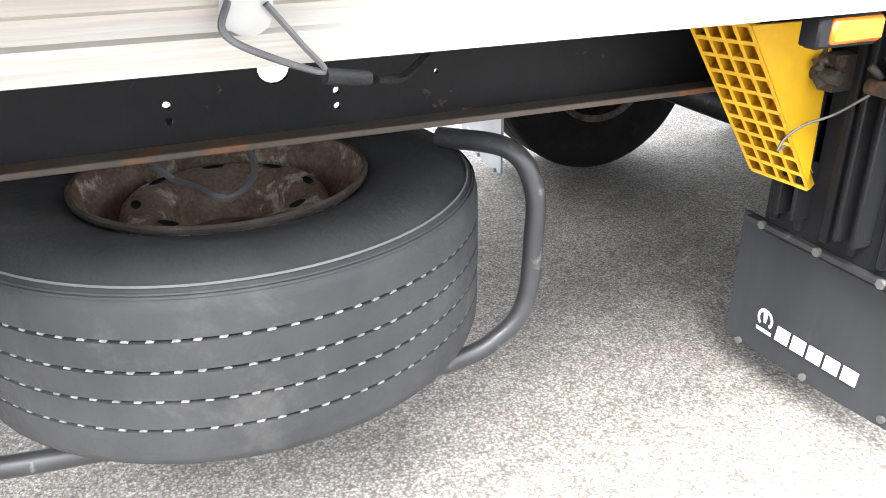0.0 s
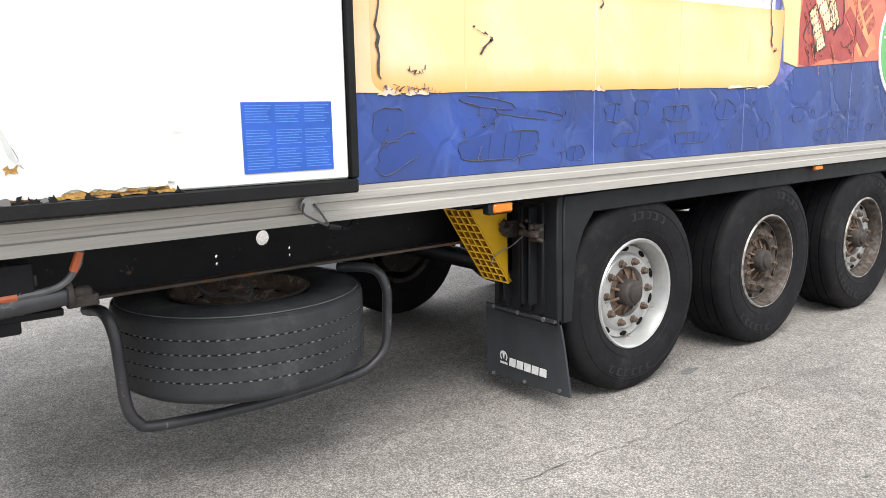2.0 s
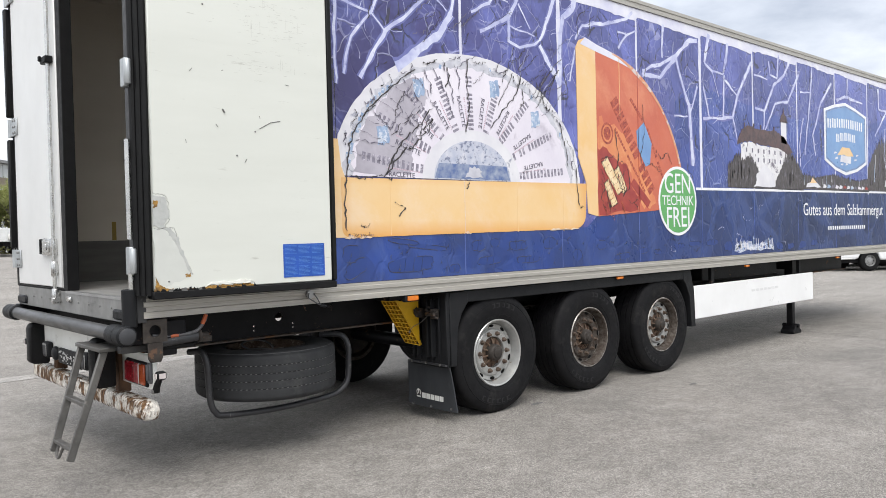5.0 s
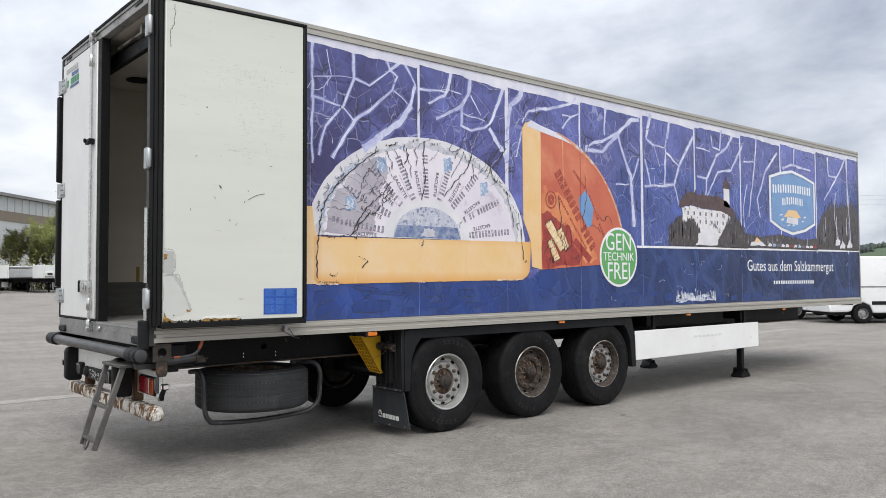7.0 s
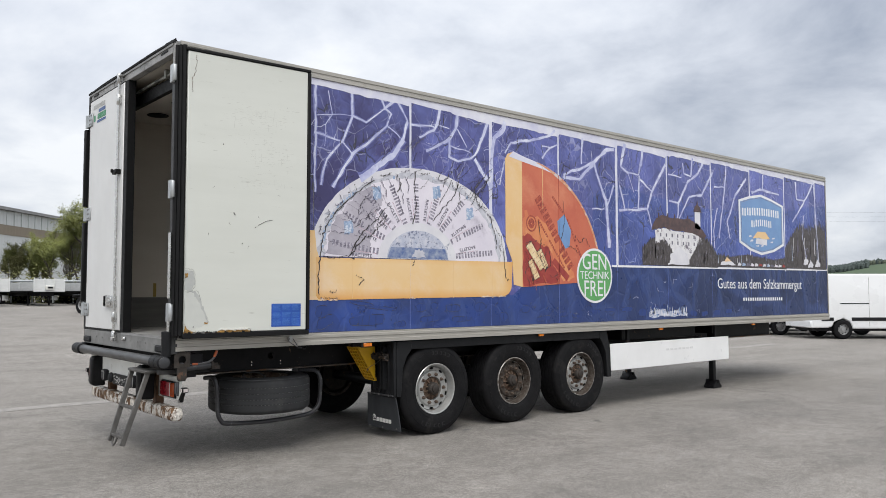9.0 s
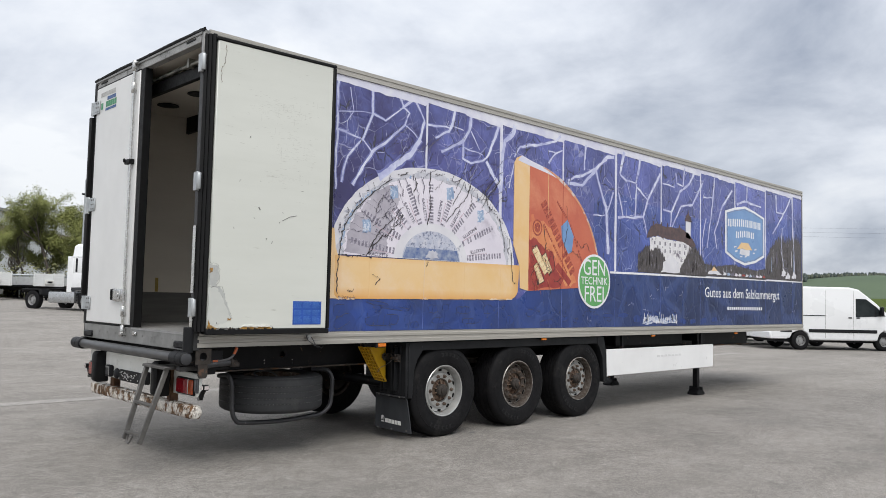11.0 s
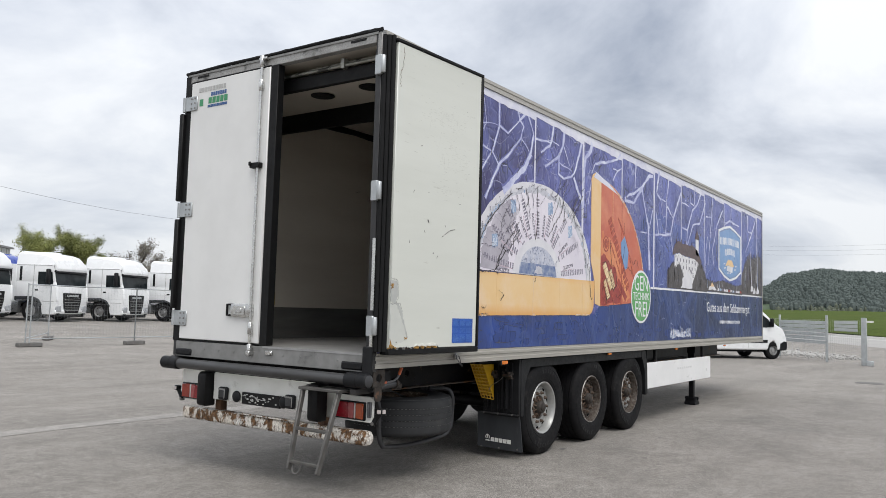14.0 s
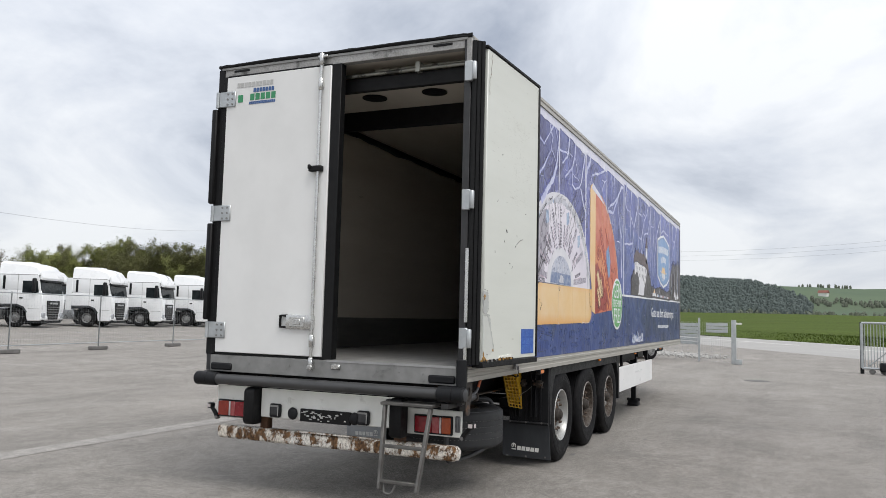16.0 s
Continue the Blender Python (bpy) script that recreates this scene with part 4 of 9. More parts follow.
# spare wheel carrier: a bent tube
for y in (0.42,):
    part("carrier_tube", Geo().tube(curve([(0.60, y + 0.18, 0.79), (0.625, y + 0.04, 0.80), (0.645, y, 0.72), (0.655, y, 0.60), (0.665, y, 0.45), (0.70, y, 0.37), (0.78, y, 0.335),
                                           (1.2, y, 0.315), (1.64, y, 0.335), (1.77, y, 0.375), (1.832, y, 0.45), (1.846, y, 0.60), (1.842, y, 0.72), (1.80, y + 0.04, 0.80), (1.70, y + 0.18, 0.80)], 8), 0.0225, 12),
         M_TUBE, trailer, "worn black spare wheel carrier tube")

# mudguards
guard = part("mudguard", Geo().box(2.62, 6.36, 0.03, 0.06, 1.005, 1.105).box(2.62, 6.36, 0.06, 0.46, 1.085, 1.105).box(2.56, 2.60, 0.03, 0.48, 0.47, 1.10), M_PLASTIC, trailer, "black plastic mudguard over the axles", 0.006)
part("rear_cheek", Geo().prism([(2.60, 0.48), (2.665, 0.48), (2.69, 0.80), (2.74, 0.92), (2.81, 1.004), (2.81, 1.10), (2.60, 1.10)], "y", 0.025, 0.06), M_PLASTIC, guard, "", 0.005)
part("front_cheek", Geo().prism([(6.20, 1.10), (6.36, 1.10), (6.43, 0.85), (6.45, 0.45), (6.36, 0.45), (6.33, 0.80), (6.25, 0.95), (6.20, 1.0)], "y", 0.025, 0.42), M_PLASTIC, guard, "", 0.005)
for y in (0.12, 0.20, 0.28, 0.36, 0.44):
    part("rib", Geo().box(2.545, 2.565, y - 0.012, y + 0.012, 0.52, 1.06), M_PLASTIC, guard, "", 0.005)
part("clamp_bar", Geo().box(2.54, 2.56, 0.03, 0.52, 0.49, 0.503), M_TUBE, guard)
junk_rng = random.Random(15)
for y0, n in ((0.13, 6), (0.31, 6)):
    g = Geo().cyl((2.47, y0 - 0.055, 0.925), (2.47, y0 + 0.055, 0.925), 0.016, 10).box(2.49, 2.56, y0 - 0.022, y0 + 0.022, 0.885, 0.965)
    for k in range(n):
        p = Vector((2.47 + junk_rng.uniform(-0.02, 0.05), y0 + junk_rng.uniform(-0.05, 0.05), 0.925 + junk_rng.uniform(-0.05, 0.05)))
        g.cyl(p, p + Vector((junk_rng.uniform(-0.03, 0.0), junk_rng.uniform(-0.025, 0.025), junk_rng.uniform(-0.025, 0.025))), junk_rng.uniform(0.006, 0.013), 7)
    part("junk_bracket", g, M_HUB, guard, "rusty mud-caked clamp", 0.002)
for y in (0.19, 0.37):
    part("channel", Geo().box(2.505, 2.56, y - 0.030, y - 0.018, 0.56, 1.04).box(2.505, 2.56, y + 0.018, y + 0.030, 0.56, 1.04), M_PLASTIC, guard, "black upright channel", 0.003)
for y in (0.10, 0.28, 0.46):
    part("bolt", Geo().cyl((2.535, y, 0.498), (2.545, y, 0.498), 0.012, 6), M_STEEL, guard)


def mud_flap(y0, y1, material, label):
    """A flap that curls forward at its outer lower edge."""
    rows = []
    for i in range(9):
        z = 0.495 - (0.495 - 0.085) * i / 8
        row = []
        for j in range(9):
            t = j / 8
            y = y0 + (y1 - y0) * t
            curl = 0.085 * (1 - t) ** 2 * (i / 8) ** 0.8
            row.append((2.575 + curl + 0.012 * math.sin(3 * t) * i / 8, y, z + (0.03 * t * i / 8)))
        rows.append(row)
    back = [[(x + 0.012, y, z) for x, y, z in r] for r in rows]
    g = Geo().sheet(rows).sheet(back)
    rim = rows[0] + [r[-1] for r in rows[1:]] + rows[-1][::-1][1:] + [r[0] for r in rows[::-1][1:]]
    rim2 = back[0] + [r[-1] for r in back[1:]] + back[-1][::-1][1:] + [r[0] for r in back[::-1][1:]]
    g.add(rim + rim2, [(i, i + 1, i + 1 + len(rim), i + len(rim)) for i in range(len(rim) - 1)])
    f = part("mud_flap", g, material, trailer, label)

    def at(t, z):
        i = (0.495 - z) / (0.495 - 0.085)
        return 2.575 + 0.085 * (1 - t) ** 2 * max(0, i) ** 0.8 + 0.012 * math.sin(3 * t) * i - 0.004

    # plain shapes of the size of the mark: a round badge and five blocks
    def on_flap(t, z, lift=0.0):
        return (at(t, z) - lift, y0 + (y1 - y0) * t, z + 0.03 * t)

    for k in range(5):
        t0 = 0.685 - 0.093 * k
        q = [on_flap(t, z) for t, z in ((t0, 0.160), (t0 - 0.076, 0.160), (t0 - 0.088, 0.205), (t0 - 0.012, 0.205))]
        part("print_bar", Geo().add(q + [(p[0] - 0.003, p[1], p[2]) for p in q], [(0, 1, 2, 3), (4, 5, 6, 7), (0, 1, 5, 4), (1, 2, 6, 5), (2, 3, 7, 6), (3, 0, 4, 7)]), M_LOGO, f)
    arcs = [radians(a) for a in range(-50, 231, 20)]
    ring_in = [on_flap(0.752 - 0.034 * math.cos(a), 0.203 + 0.020 * math.sin(a), 0.003) for a in arcs]
    ring_out = [on_flap(0.752 - 0.050 * math.cos(a), 0.203 + 0.030 * math.sin(a), 0.003) for a in arcs]
    part("badge", Geo().sheet([ring_in, ring_out]).sheet([[on_flap(0.745, 0.190, 0.003), on_flap(0.735, 0.228, 0.003)], [on_flap(0.760, 0.190, 0.003), on_flap(0.770, 0.228, 0.003)]])
         .sheet([[on_flap(0.800, 0.160, 0.003), on_flap(0.800, 0.172, 0.003)], [on_flap(0.705, 0.160, 0.003), on_flap(0.705, 0.172, 0.003)]]), M_LOGO, f, "worn white round badge", 0, False)
    for t in (0.9, 0.5, 0.1):
        part("bolt", Geo().cyl((at(t, 0.11) - 0.006, y0 + (y1 - y0) * t, 0.115), (at(t, 0.11) + 0.004, y0 + (y1 - y0) * t, 0.115), 0.010, 8), M_STEEL, f)


mud_flap(0.03, 0.56, M_FLAP, "grey rubber mud flap with a worn white print")
mud_flap(W + 0.02, W - 0.56, surf("pale_rubber_flap", (0.34, 0.35, 0.36), (0.26, 0.27, 0.28), 4, 0.6), "pale grey mud flap on the far side")
marker = part("side_marker", Geo().box(2.105, 2.240, 0.0, 0.03, 1.058, 1.112).box(2.095, 2.122, -0.012, 0.03, 1.062, 1.110), M_PLASTIC, trailer, "amber side marker in a black holder", 0.004)
part("lens", Geo().box(2.124, 2.236, -0.014, 0.004, 1.066, 1.107), M_MARKER, marker, "amber lens", 0.006)
for x in (4.9, 7.6, 10.4):
    part("side_marker", Geo().box(x, x + 0.1, -0.012, 0.012, 1.08, 1.108), M_MARKER, trailer, "amber side marker", 0.006)

# side skirt
M_GREYPRINT = surf("faint_skirt_print", (0.62, 0.62, 0.62), (0.72, 0.72, 0.72), 30, 0.5)
skirt = part("side_skirt", Geo().box(6.47, 9.69, 0.045, 0.07, 0.525, 0.912), M_SKIRT, trailer, "white aluminium side skirt with a faint print", 0.006)
for i in range(7):
    part("print_bar", Geo().box(7.85 + 0.11 * i, 7.93 + 0.11 * i, 0.0425, 0.045, 0.755, 0.785), M_GREYPRINT, skirt)
for x in (6.9, 9.3):
    part("stay", Geo().box(x, x + 0.06, 0.07, 0.11, 0.55, 1.11), M_CHASSIS, skirt)

# landing legs
for y in (0.41, W - 0.41):
    leg = part("landing_leg", Geo().box(9.71, 9.83, y - 0.06, y + 0.06, 0.50, 1.12).box(9.725, 9.815, y - 0.045, y + 0.045, 0.10, 0.50), M_CHASSIS, trailer, "black landing leg", 0.008)
    part("foot", Geo().prism([(9.64, 0.0), (9.635, 0.045), (9.68, 0.07), (9.72, 0.13), (9.82, 0.13), (9.86, 0.07), (9.905, 0.045), (9.90, 0.0)], "y", y - 0.10, y + 0.10).cyl((9.77, y - 0.125, 0.115), (9.77, y + 0.125, 0.115), 0.03, 12), M_CHASSIS, leg, "", 0.01)
part("leg_brace", Geo().cyl((9.77, 0.41, 0.72), (9.77, W - 0.41, 0.72), 0.03, 10).cyl((9.77, 0.44, 0.8), (8.9, 0.67, 1.05), 0.025, 8), M_CHASSIS, trailer)
part("king_pin_plate", Geo().box(10.6, 13.2, 0.55, W - 0.55, 1.08, 1.13).cyl((11.8, 1.3, 0.98), (11.8, 1.3, 1.1), 0.05, 12), M_CHASSIS, trailer)
part("air_tank", Geo().cyl((7.2, 1.0, 0.84), (8.3, 1.0, 0.84), 0.13, 20), M_CHASSIS, trailer, "black air tank")
part("equipment_box", Geo().box(7.0, 9.0, 0.25, 0.62, 0.93, 1.10), M_CHASSIS, trailer, "", 0.01)


# wheels
def tyre_profile(r, w):
    """Radius and place across the tyre, from the outer bead over the tread to the inner bead."""
    h = w / 2
    return [(0.288, -h * 0.80), (0.30, -h * 0.88), (0.33, -h * 0.93), (0.40, -h * 1.0), (0.45, -h * 0.985), (0.49, -h * 0.94), (r - 0.022, -h * 0.89), (r - 0.006, -h * 0.82),
            (r, -h * 0.72), (r + 0.002, 0.0), (r, h * 0.72), (r - 0.006, h * 0.82), (r - 0.022, h * 0.89), (0.45, h * 0.985), (0.40, h), (0.33, h * 0.93), (0.288, h * 0.80)]


def grooved(r, w, cuts, deep=0.011, half=0.005):
    p = tyre_profile(r, w)
    out = []
    for a, b in zip(p, p[1:]):
        out.append(a)
        for c in cuts:
            if a[1] < c < b[1] and a[0] > r - 0.01 and b[0] > r - 0.01:
                out += [(r + 0.001, c - half), (r - deep, c - half * 0.7), (r - deep, c + half * 0.7), (r + 0.001, c + half)]
    return out + [p[-1]]


ME_TYRE = mesh_of("tyre", Geo().lathe(grooved(0.527, 0.37, (-0.10, -0.035, 0.035, 0.10)), 72), M_TYRE)
ME_WALL = mesh_of("sidewall_ring", Geo().lathe([(0.452, -0.1815), (0.455, -0.1845), (0.458, -0.1815)], 72).lathe([(0.335, -0.1725), (0.338, -0.176), (0.341, -0.1725)], 72), M_TYRE)
ME_BACK = mesh_of("drum", Geo().lathe([(0.0, 0.16), (0.21, 0.16), (0.21, -0.02), (0.0, -0.02)], 28), M_HUB)
rimg = Geo().lathe([(0.294, -0.150), (0.298, -0.163), (0.291, -0.171), (0.280, -0.166), (0.272, -0.148), (0.264, -0.125), (0.258, -0.100), (0.254, -0.050), (0.252, -0.020), (0.26, 0.15), (0.29, 0.16)], 60)
discg = Geo().lathe([(0.2560, -0.070), (0.248, -0.087), (0.216, -0.083), (0.207, -0.095), (0.198, -0.103), (0.15, -0.105), (0.139, -0.103), (0.136, -0.085), (0.134, 0.0)], 60)
ME_RIM_W = mesh_of("rim", rimg, M_RIM_W)
ME_RIM_R = mesh_of("rim", rimg, M_RIM_R)
ME_DISC_W = mesh_of("rim_disc", discg, M_RIM_W)
ME_DISC_R = mesh_of("rim_disc", discg, M_RIM_R)
ME_LIP = mesh_of("worn_lip", Geo().lathe([(0.246, -0.0885), (0.2505, -0.088), (0.2545, -0.078)], 60).lathe([(0.2985, -0.1635), (0.2915, -0.1718), (0.2865, -0.1705)], 60), M_LIP)
ME_SLOT = mesh_of("rim_slot", Geo().lathe([(0.0, 0.0), (0.8, 0.0), (1.0, 0.004)], 14, axis="y"), M_GROOVE)
hubg = Geo().lathe([(0.076, -0.045), (0.075, -0.120), (0.070, -0.150), (0.062, -0.158), (0.050, -0.160), (0.046, -0.172), (0.034, -0.178), (0.0, -0.180)], 32)
ME_RECESS = mesh_of("hub_recess", Geo().lathe([(0.137, -0.04), (0.136, -0.070), (0.125, -0.077), (0.100, -0.082), (0.074, -0.084)], 36), M_RECESS)
ME_FIN = mesh_of("hub_fin", Geo().tube([(0.074, -0.110, 0), (0.100, -0.097, 0), (0.133, -0.074, 0)], 0.0075, 6), M_RECESS)
ME_HUB = mesh_of("hub", hubg, M_HUB)
ME_MARKS = []
for a0, count in ((62, 5), (238, 6)):
    for k in range(count):
        a, b = radians(a0 + 8.5 * k), radians(a0 + 8.5 * k + (6.2 if k % 2 else 4.4))
        mark = Geo()
        for r0, r1 in ((0.402, 0.409), (0.409, 0.436), (0.436, 0.443)):
            u, v = (a, b) if r0 != 0.409 else (a, a + (b - a) * 0.42)
            mark.sheet([[(r * math.cos(t), -0.1868 + (0.0 if r < 0.42 else 0.0012), r * math.sin(t)) for t in (u, (u + v) / 2, v)] for r in (r0, r1)])
        ME_MARKS.append(mesh_of("sidewall_mark", mark, M_SIDEMARK))
ME_NUT = mesh_of("lug_nut", Geo().lathe([(0.024, 0.0), (0.022, -0.009), (0.0165, -0.011), (0.0165, -0.026), (0.011, -0.030), (0.0105, -0.036), (0.0, -0.037)], 6), M_NUT)


def wheel(x, y, flip, rim, disc, turn):
    w = part("wheel", ME_BACK, None, trailer, "black truck tyre on a " + ("silver" if rim is ME_RIM_W else "rust-streaked") + " steel rim")
    w.matrix_basis = pose(x, y, 0.527, 0, 0, 180 if flip else 0) @ pose(0, 0, 0, 0, turn, 0)
    part("tyre", ME_TYRE, None, w)
    part("rim", rim, None, w)
    part("rim_disc", disc, None, w, "silver wheel disc" if disc is ME_DISC_W and rim is ME_RIM_R else "")
    part("sidewall_ring", ME_WALL, None, w)
    if rim is ME_RIM_R:
        part("worn_lip", ME_LIP, None, w, "rim edge worn to bright metal")
    part("hub", ME_HUB, None, w, "grimy brown hub cap")
    part("hub_recess", ME_RECESS, None, w, "rust-streaked hub face")
    for mark in ME_MARKS:
        part("sidewall_mark", mark, None, w)
    for i in range(10):
        a = 2 * math.pi * i / 10
        n = part("lug_nut", ME_NUT, None, w)
        n.location = (0.1675 * math.cos(a), -0.102, 0.1675 * math.sin(a))
        part("hub_fin", ME_FIN, None, w).matrix_basis = Matrix.Rotation(a + 0.31, 4, "Y")
        s = part("rim_slot", ME_SLOT, None, w)
        b = a + 0.31
        s.matrix_basis = Matrix.Translation((0.233 * math.cos(b), -0.0905, 0.233 * math.sin(b))) @ Matrix.Rotation(-b, 4, "Y") @ Matrix.Diagonal((0.0135, 1, 0.030, 1))


for k, x in enumerate((3.195, 4.505, 5.815)):
    wheel(x, 0.225, False, (ME_RIM_W, ME_RIM_R, ME_RIM_R)[k], (ME_DISC_W, ME_DISC_R, ME_DISC_W)[k], 14 * k)
    wheel(x, W - 0.225, True, ME_RIM_R, ME_DISC_R, 20 * k)
    part("axle", Geo().cyl((x, 0.35, 0.527), (x, W - 0.35, 0.527), 0.065, 14).box(x - 0.25, x + 0.1, 0.60, 0.74, 0.60, 0.70), M_CHASSIS, trailer, "black axle tube", 0.004)
    part("air_spring", Geo().lathe([(0.0, 0.55), (0.11, 0.55), (0.13, 0.62), (0.11, 0.68), (0.13, 0.74), (0.11, 0.79), (0.0, 0.79)], 16, (x + 0.28, 0.70, 0), "z"), M_BLACK, trailer, "black air spring bellows")
part("inner_dark_liner", Geo().box(2.64, 3.30, 0.48, 0.50, 0.75, 1.08).box(3.30, 6.0, 0.48, 0.50, 0.905, 1.08).box(6.0, 6.3, 0.48, 0.50, 0.75, 1.08), M_CHASSIS, guard)

# ---- spare wheel lying in its carrier ----
spare = thing("spare_wheel", "dusty spare truck wheel lying flat in the carrier, rusty rim", "spare wheel", (1.236, 0.648, 0.600))
ROWS = (-0.080, -0.025, 0.030, 0.086)
part("tyre", Geo().lathe(grooved(0.527, 0.37, ROWS, 0.009, 0.0036), 96, axis="z"), M_SPARE, spare)
for r, z, w in ((0.5055, 0.1665, 0.0022), (0.516, 0.1590, 0.0016), (0.5205, 0.1545, 0.0018)):
    part("shoulder_ring", Geo().lathe([(r - w, z), (r, z + w * 1.6), (r + w, z)], 96, axis="z"), M_DUSTEDGE if r < 0.51 else M_SPARE, spare, "dusty moulded ring")
part("rim", Geo().lathe([(0.292, 0.155), (0.297, 0.168), (0.288, 0.171), (0.280, 0.160), (0.270, 0.12), (0.264, 0.04), (0.25, 0.0), (0.226, 0.02), (0.216, 0.085), (0.209, 0.110), (0.196, 0.122), (0.170, 0.122),
                         (0.148, 0.114), (0.128, 0.095), (0.120, 0.06), (0.118, 0.02)], 60, axis="z"), M_RUST_RIM, spare, "rusty spare rim")
part("rim_lip", Geo().lathe([(0.2985, 0.160), (0.3000, 0.170), (0.2945, 0.1745), (0.2885, 0.170)], 60, axis="z"), M_HUB, spare, "dark rust on the rim flange")
part("well", Geo().lathe([(0.0, 0.02), (0.15, 0.02), (0.262, 0.0)], 40, axis="z"), M_RUST, spare)
for i in range(8):
    a = 2 * math.pi * i / 8
    s = part("rim_slot", ME_SLOT, None, spare)
    s.matrix_basis = Matrix.Translation((0.176 * math.cos(a), 0.176 * math.sin(a), 0.1235)) @ Matrix.Rotation(a, 4, "Z") @ Matrix.Rotation(radians(90), 4, "X") @ Matrix.Diagonal((0.010, 0.5, 0.026, 1))
part("cable_loop", Geo().tube(curve([(-0.09, 0.10, 0.13), (-0.13, 0.14, 0.17), (-0.05, 0.17, 0.19), (0.06, 0.14, 0.18), (0.07, 0.03, 0.15), (0.0, -0.08, 0.14), (-0.06, 0.02, 0.14), (-0.09, 0.10, 0.13)]), 0.008, 6), M_CABLE, spare, "grey cable loop")
# pale grit in the grooves
ME_MARK = mesh_of("tread_stone", Geo().prism([(-0.0075, -0.002), (-0.003, -0.0042), (0.004, -0.0035), (0.0075, 0.0005), (0.003, 0.0034), (-0.004, 0.0030)], "y", -0.003, 0.0045), M_STUD)
for z in ROWS:
    for i in range(48):
        a = -math.pi * 1.08 + math.pi * 1.06 * i / 48
        o = part("tread_stone", ME_MARK, None, spare)
        o.matrix_basis = Matrix.Rotation(a + random.uniform(-0.006, 0.006), 4, "Z") @ Matrix.Translation((0.5222, 0, z - 0.001 + random.uniform(-0.0015, 0.0015))) @ Matrix.Rotation(radians(90), 4, "Z")

# ---- yellow wheel chock in its holder ----
chock = thing("wheel_chock", "yellow plastic wheel chock with a honeycomb back, hung under the rail", "wheel chock")
# a wedge hanging point down: grid face to the rear, smooth face outwards
P = {"a": Vector((2.200, 0.432, 1.040)), "b": Vector((2.258, 0.313, 1.040)), "c": Vector((2.512, 0.318, 0.648)), "d": Vector((2.452, 0.440, 0.668)), "e": Vector((2.52, 0.335, 1.035))}
part("side", Geo().add([P["b"], P["e"], P["c"], P["b"] + Vector((0.006, 0.012, 0)), P["e"] + Vector((0.0, 0.012, 0)), P["c"] + Vector((0.004, 0.012, 0.012))], [(0, 1, 2), (3, 4, 5), (0, 1, 4, 3), (1, 2, 5, 4), (2, 0, 3, 5)]), M_YELLOW, chock, "smooth yellow flank", 0.002, False)
part("back", Geo().add([P["a"] + Vector((0.05, 0.03, 0)), P["b"] + Vector((0.05, 0.03, 0)), P["c"] + Vector((0.03, 0.02, 0.03)), P["d"] + Vector((0.04, 0.02, 0.02))], [(0, 1, 2, 3)]), M_YELLOW, chock, "deep yellow cell floor", 0, False)
A, B, C, D = P["a"], P["b"], P["c"], P["d"]


def on(u, v):
    return (A * (1 - u) + B * u) * (1 - v) + (D * (1 - u) + C * u) * v


deep = Vector((0.05, 0.03, 0.0))
for i in range(5):
    u = i / 4
    wd = (B - A).normalized() * 0.004
    q = [on(u, 0) - wd, on(u, 0) + wd, on(u, 1) + wd, on(u, 1) - wd]
    part("rib", Geo().add(q + [p + deep for p in q], [(0, 1, 2, 3), (4, 5, 6, 7), (0, 3, 7, 4), (1, 2, 6, 5), (0, 1, 5, 4), (2, 3, 7, 6)]), M_YELLOW, chock, "", 0, False)
for j in range(11):
    v = j / 10
    wd = Vector((0, 0, 0.004))
    q = [on(0, v) - wd, on(1, v) - wd, on(1, v) + wd, on(0, v) + wd]
    part("rib", Geo().add(q + [p + deep for p in q], [(0, 1, 2, 3), (4, 5, 6, 7), (0, 3, 7, 4), (1, 2, 6, 5), (0, 1, 5, 4), (2, 3, 7, 6)]), M_YELLOW, chock, "", 0, False)
part("chain", Geo().tube(curve([(2.50, 0.20, 0.90), (2.47, 0.25, 0.85), (2.43, 0.29, 0.82), (2.40, 0.305, 0.79), (2.385, 0.305, 0.765), (2.40, 0.30, 0.775)]), 0.003, 6), M_STEEL, chock, "thin steel hook and chain")
part("holder", Geo().box(2.20, 2.56, 0.32, 0.50, 1.045, 1.11).box(2.535, 2.56, 0.34, 0.50, 0.70, 1.09), M_CHASSIS, chock, "black steel holder", 0.004)

# ---- folding step at the tail ----
M_STEP = surf("worn_dark_steel", (0.075, 0.073, 0.072), (0.045, 0.044, 0.043), 8, 0.5, 0.4, spot=(0.16, 0.11, 0.075), spot_scale=9, spot_at=0.62, soft_spot=0.1)
ladder = thing("folding_ladder", "grey steel folding ladder hung under the tail", "ladder")
M_LADDER = surf("worn_grey_steel", (0.125, 0.12, 0.113), (0.075, 0.072, 0.068), 9, 0.5, 0.4, spot=(0.19, 0.18, 0.165), spot_scale=14, spot_at=0.60, soft_spot=0.12)
for y0, y1 in ((0.64, 0.56), (0.225, 0.235)):
    g = Geo()
    a, b = Vector((-0.110, y0, 0.920)), Vector((-0.325, y1, 0.275))
    d = (b - a).normalized()
    n1 = d.cross(Vector((0, 1, 0))).normalized() * 0.022
    n2 = Vector((0, 0.014, 0))
    q = [a + n1 + n2, a + n1 - n2, a - n1 - n2, a - n1 + n2]
    g.add(q + [p + (b - a) for p in q], [(0, 1, 2, 3), (4, 5, 6, 7), (0, 1, 5, 4), (1, 2, 6, 5), (2, 3, 7, 6), (3, 0, 4, 7)])
    part("stile", g, M_LADDER, ladder, "", 0.004)
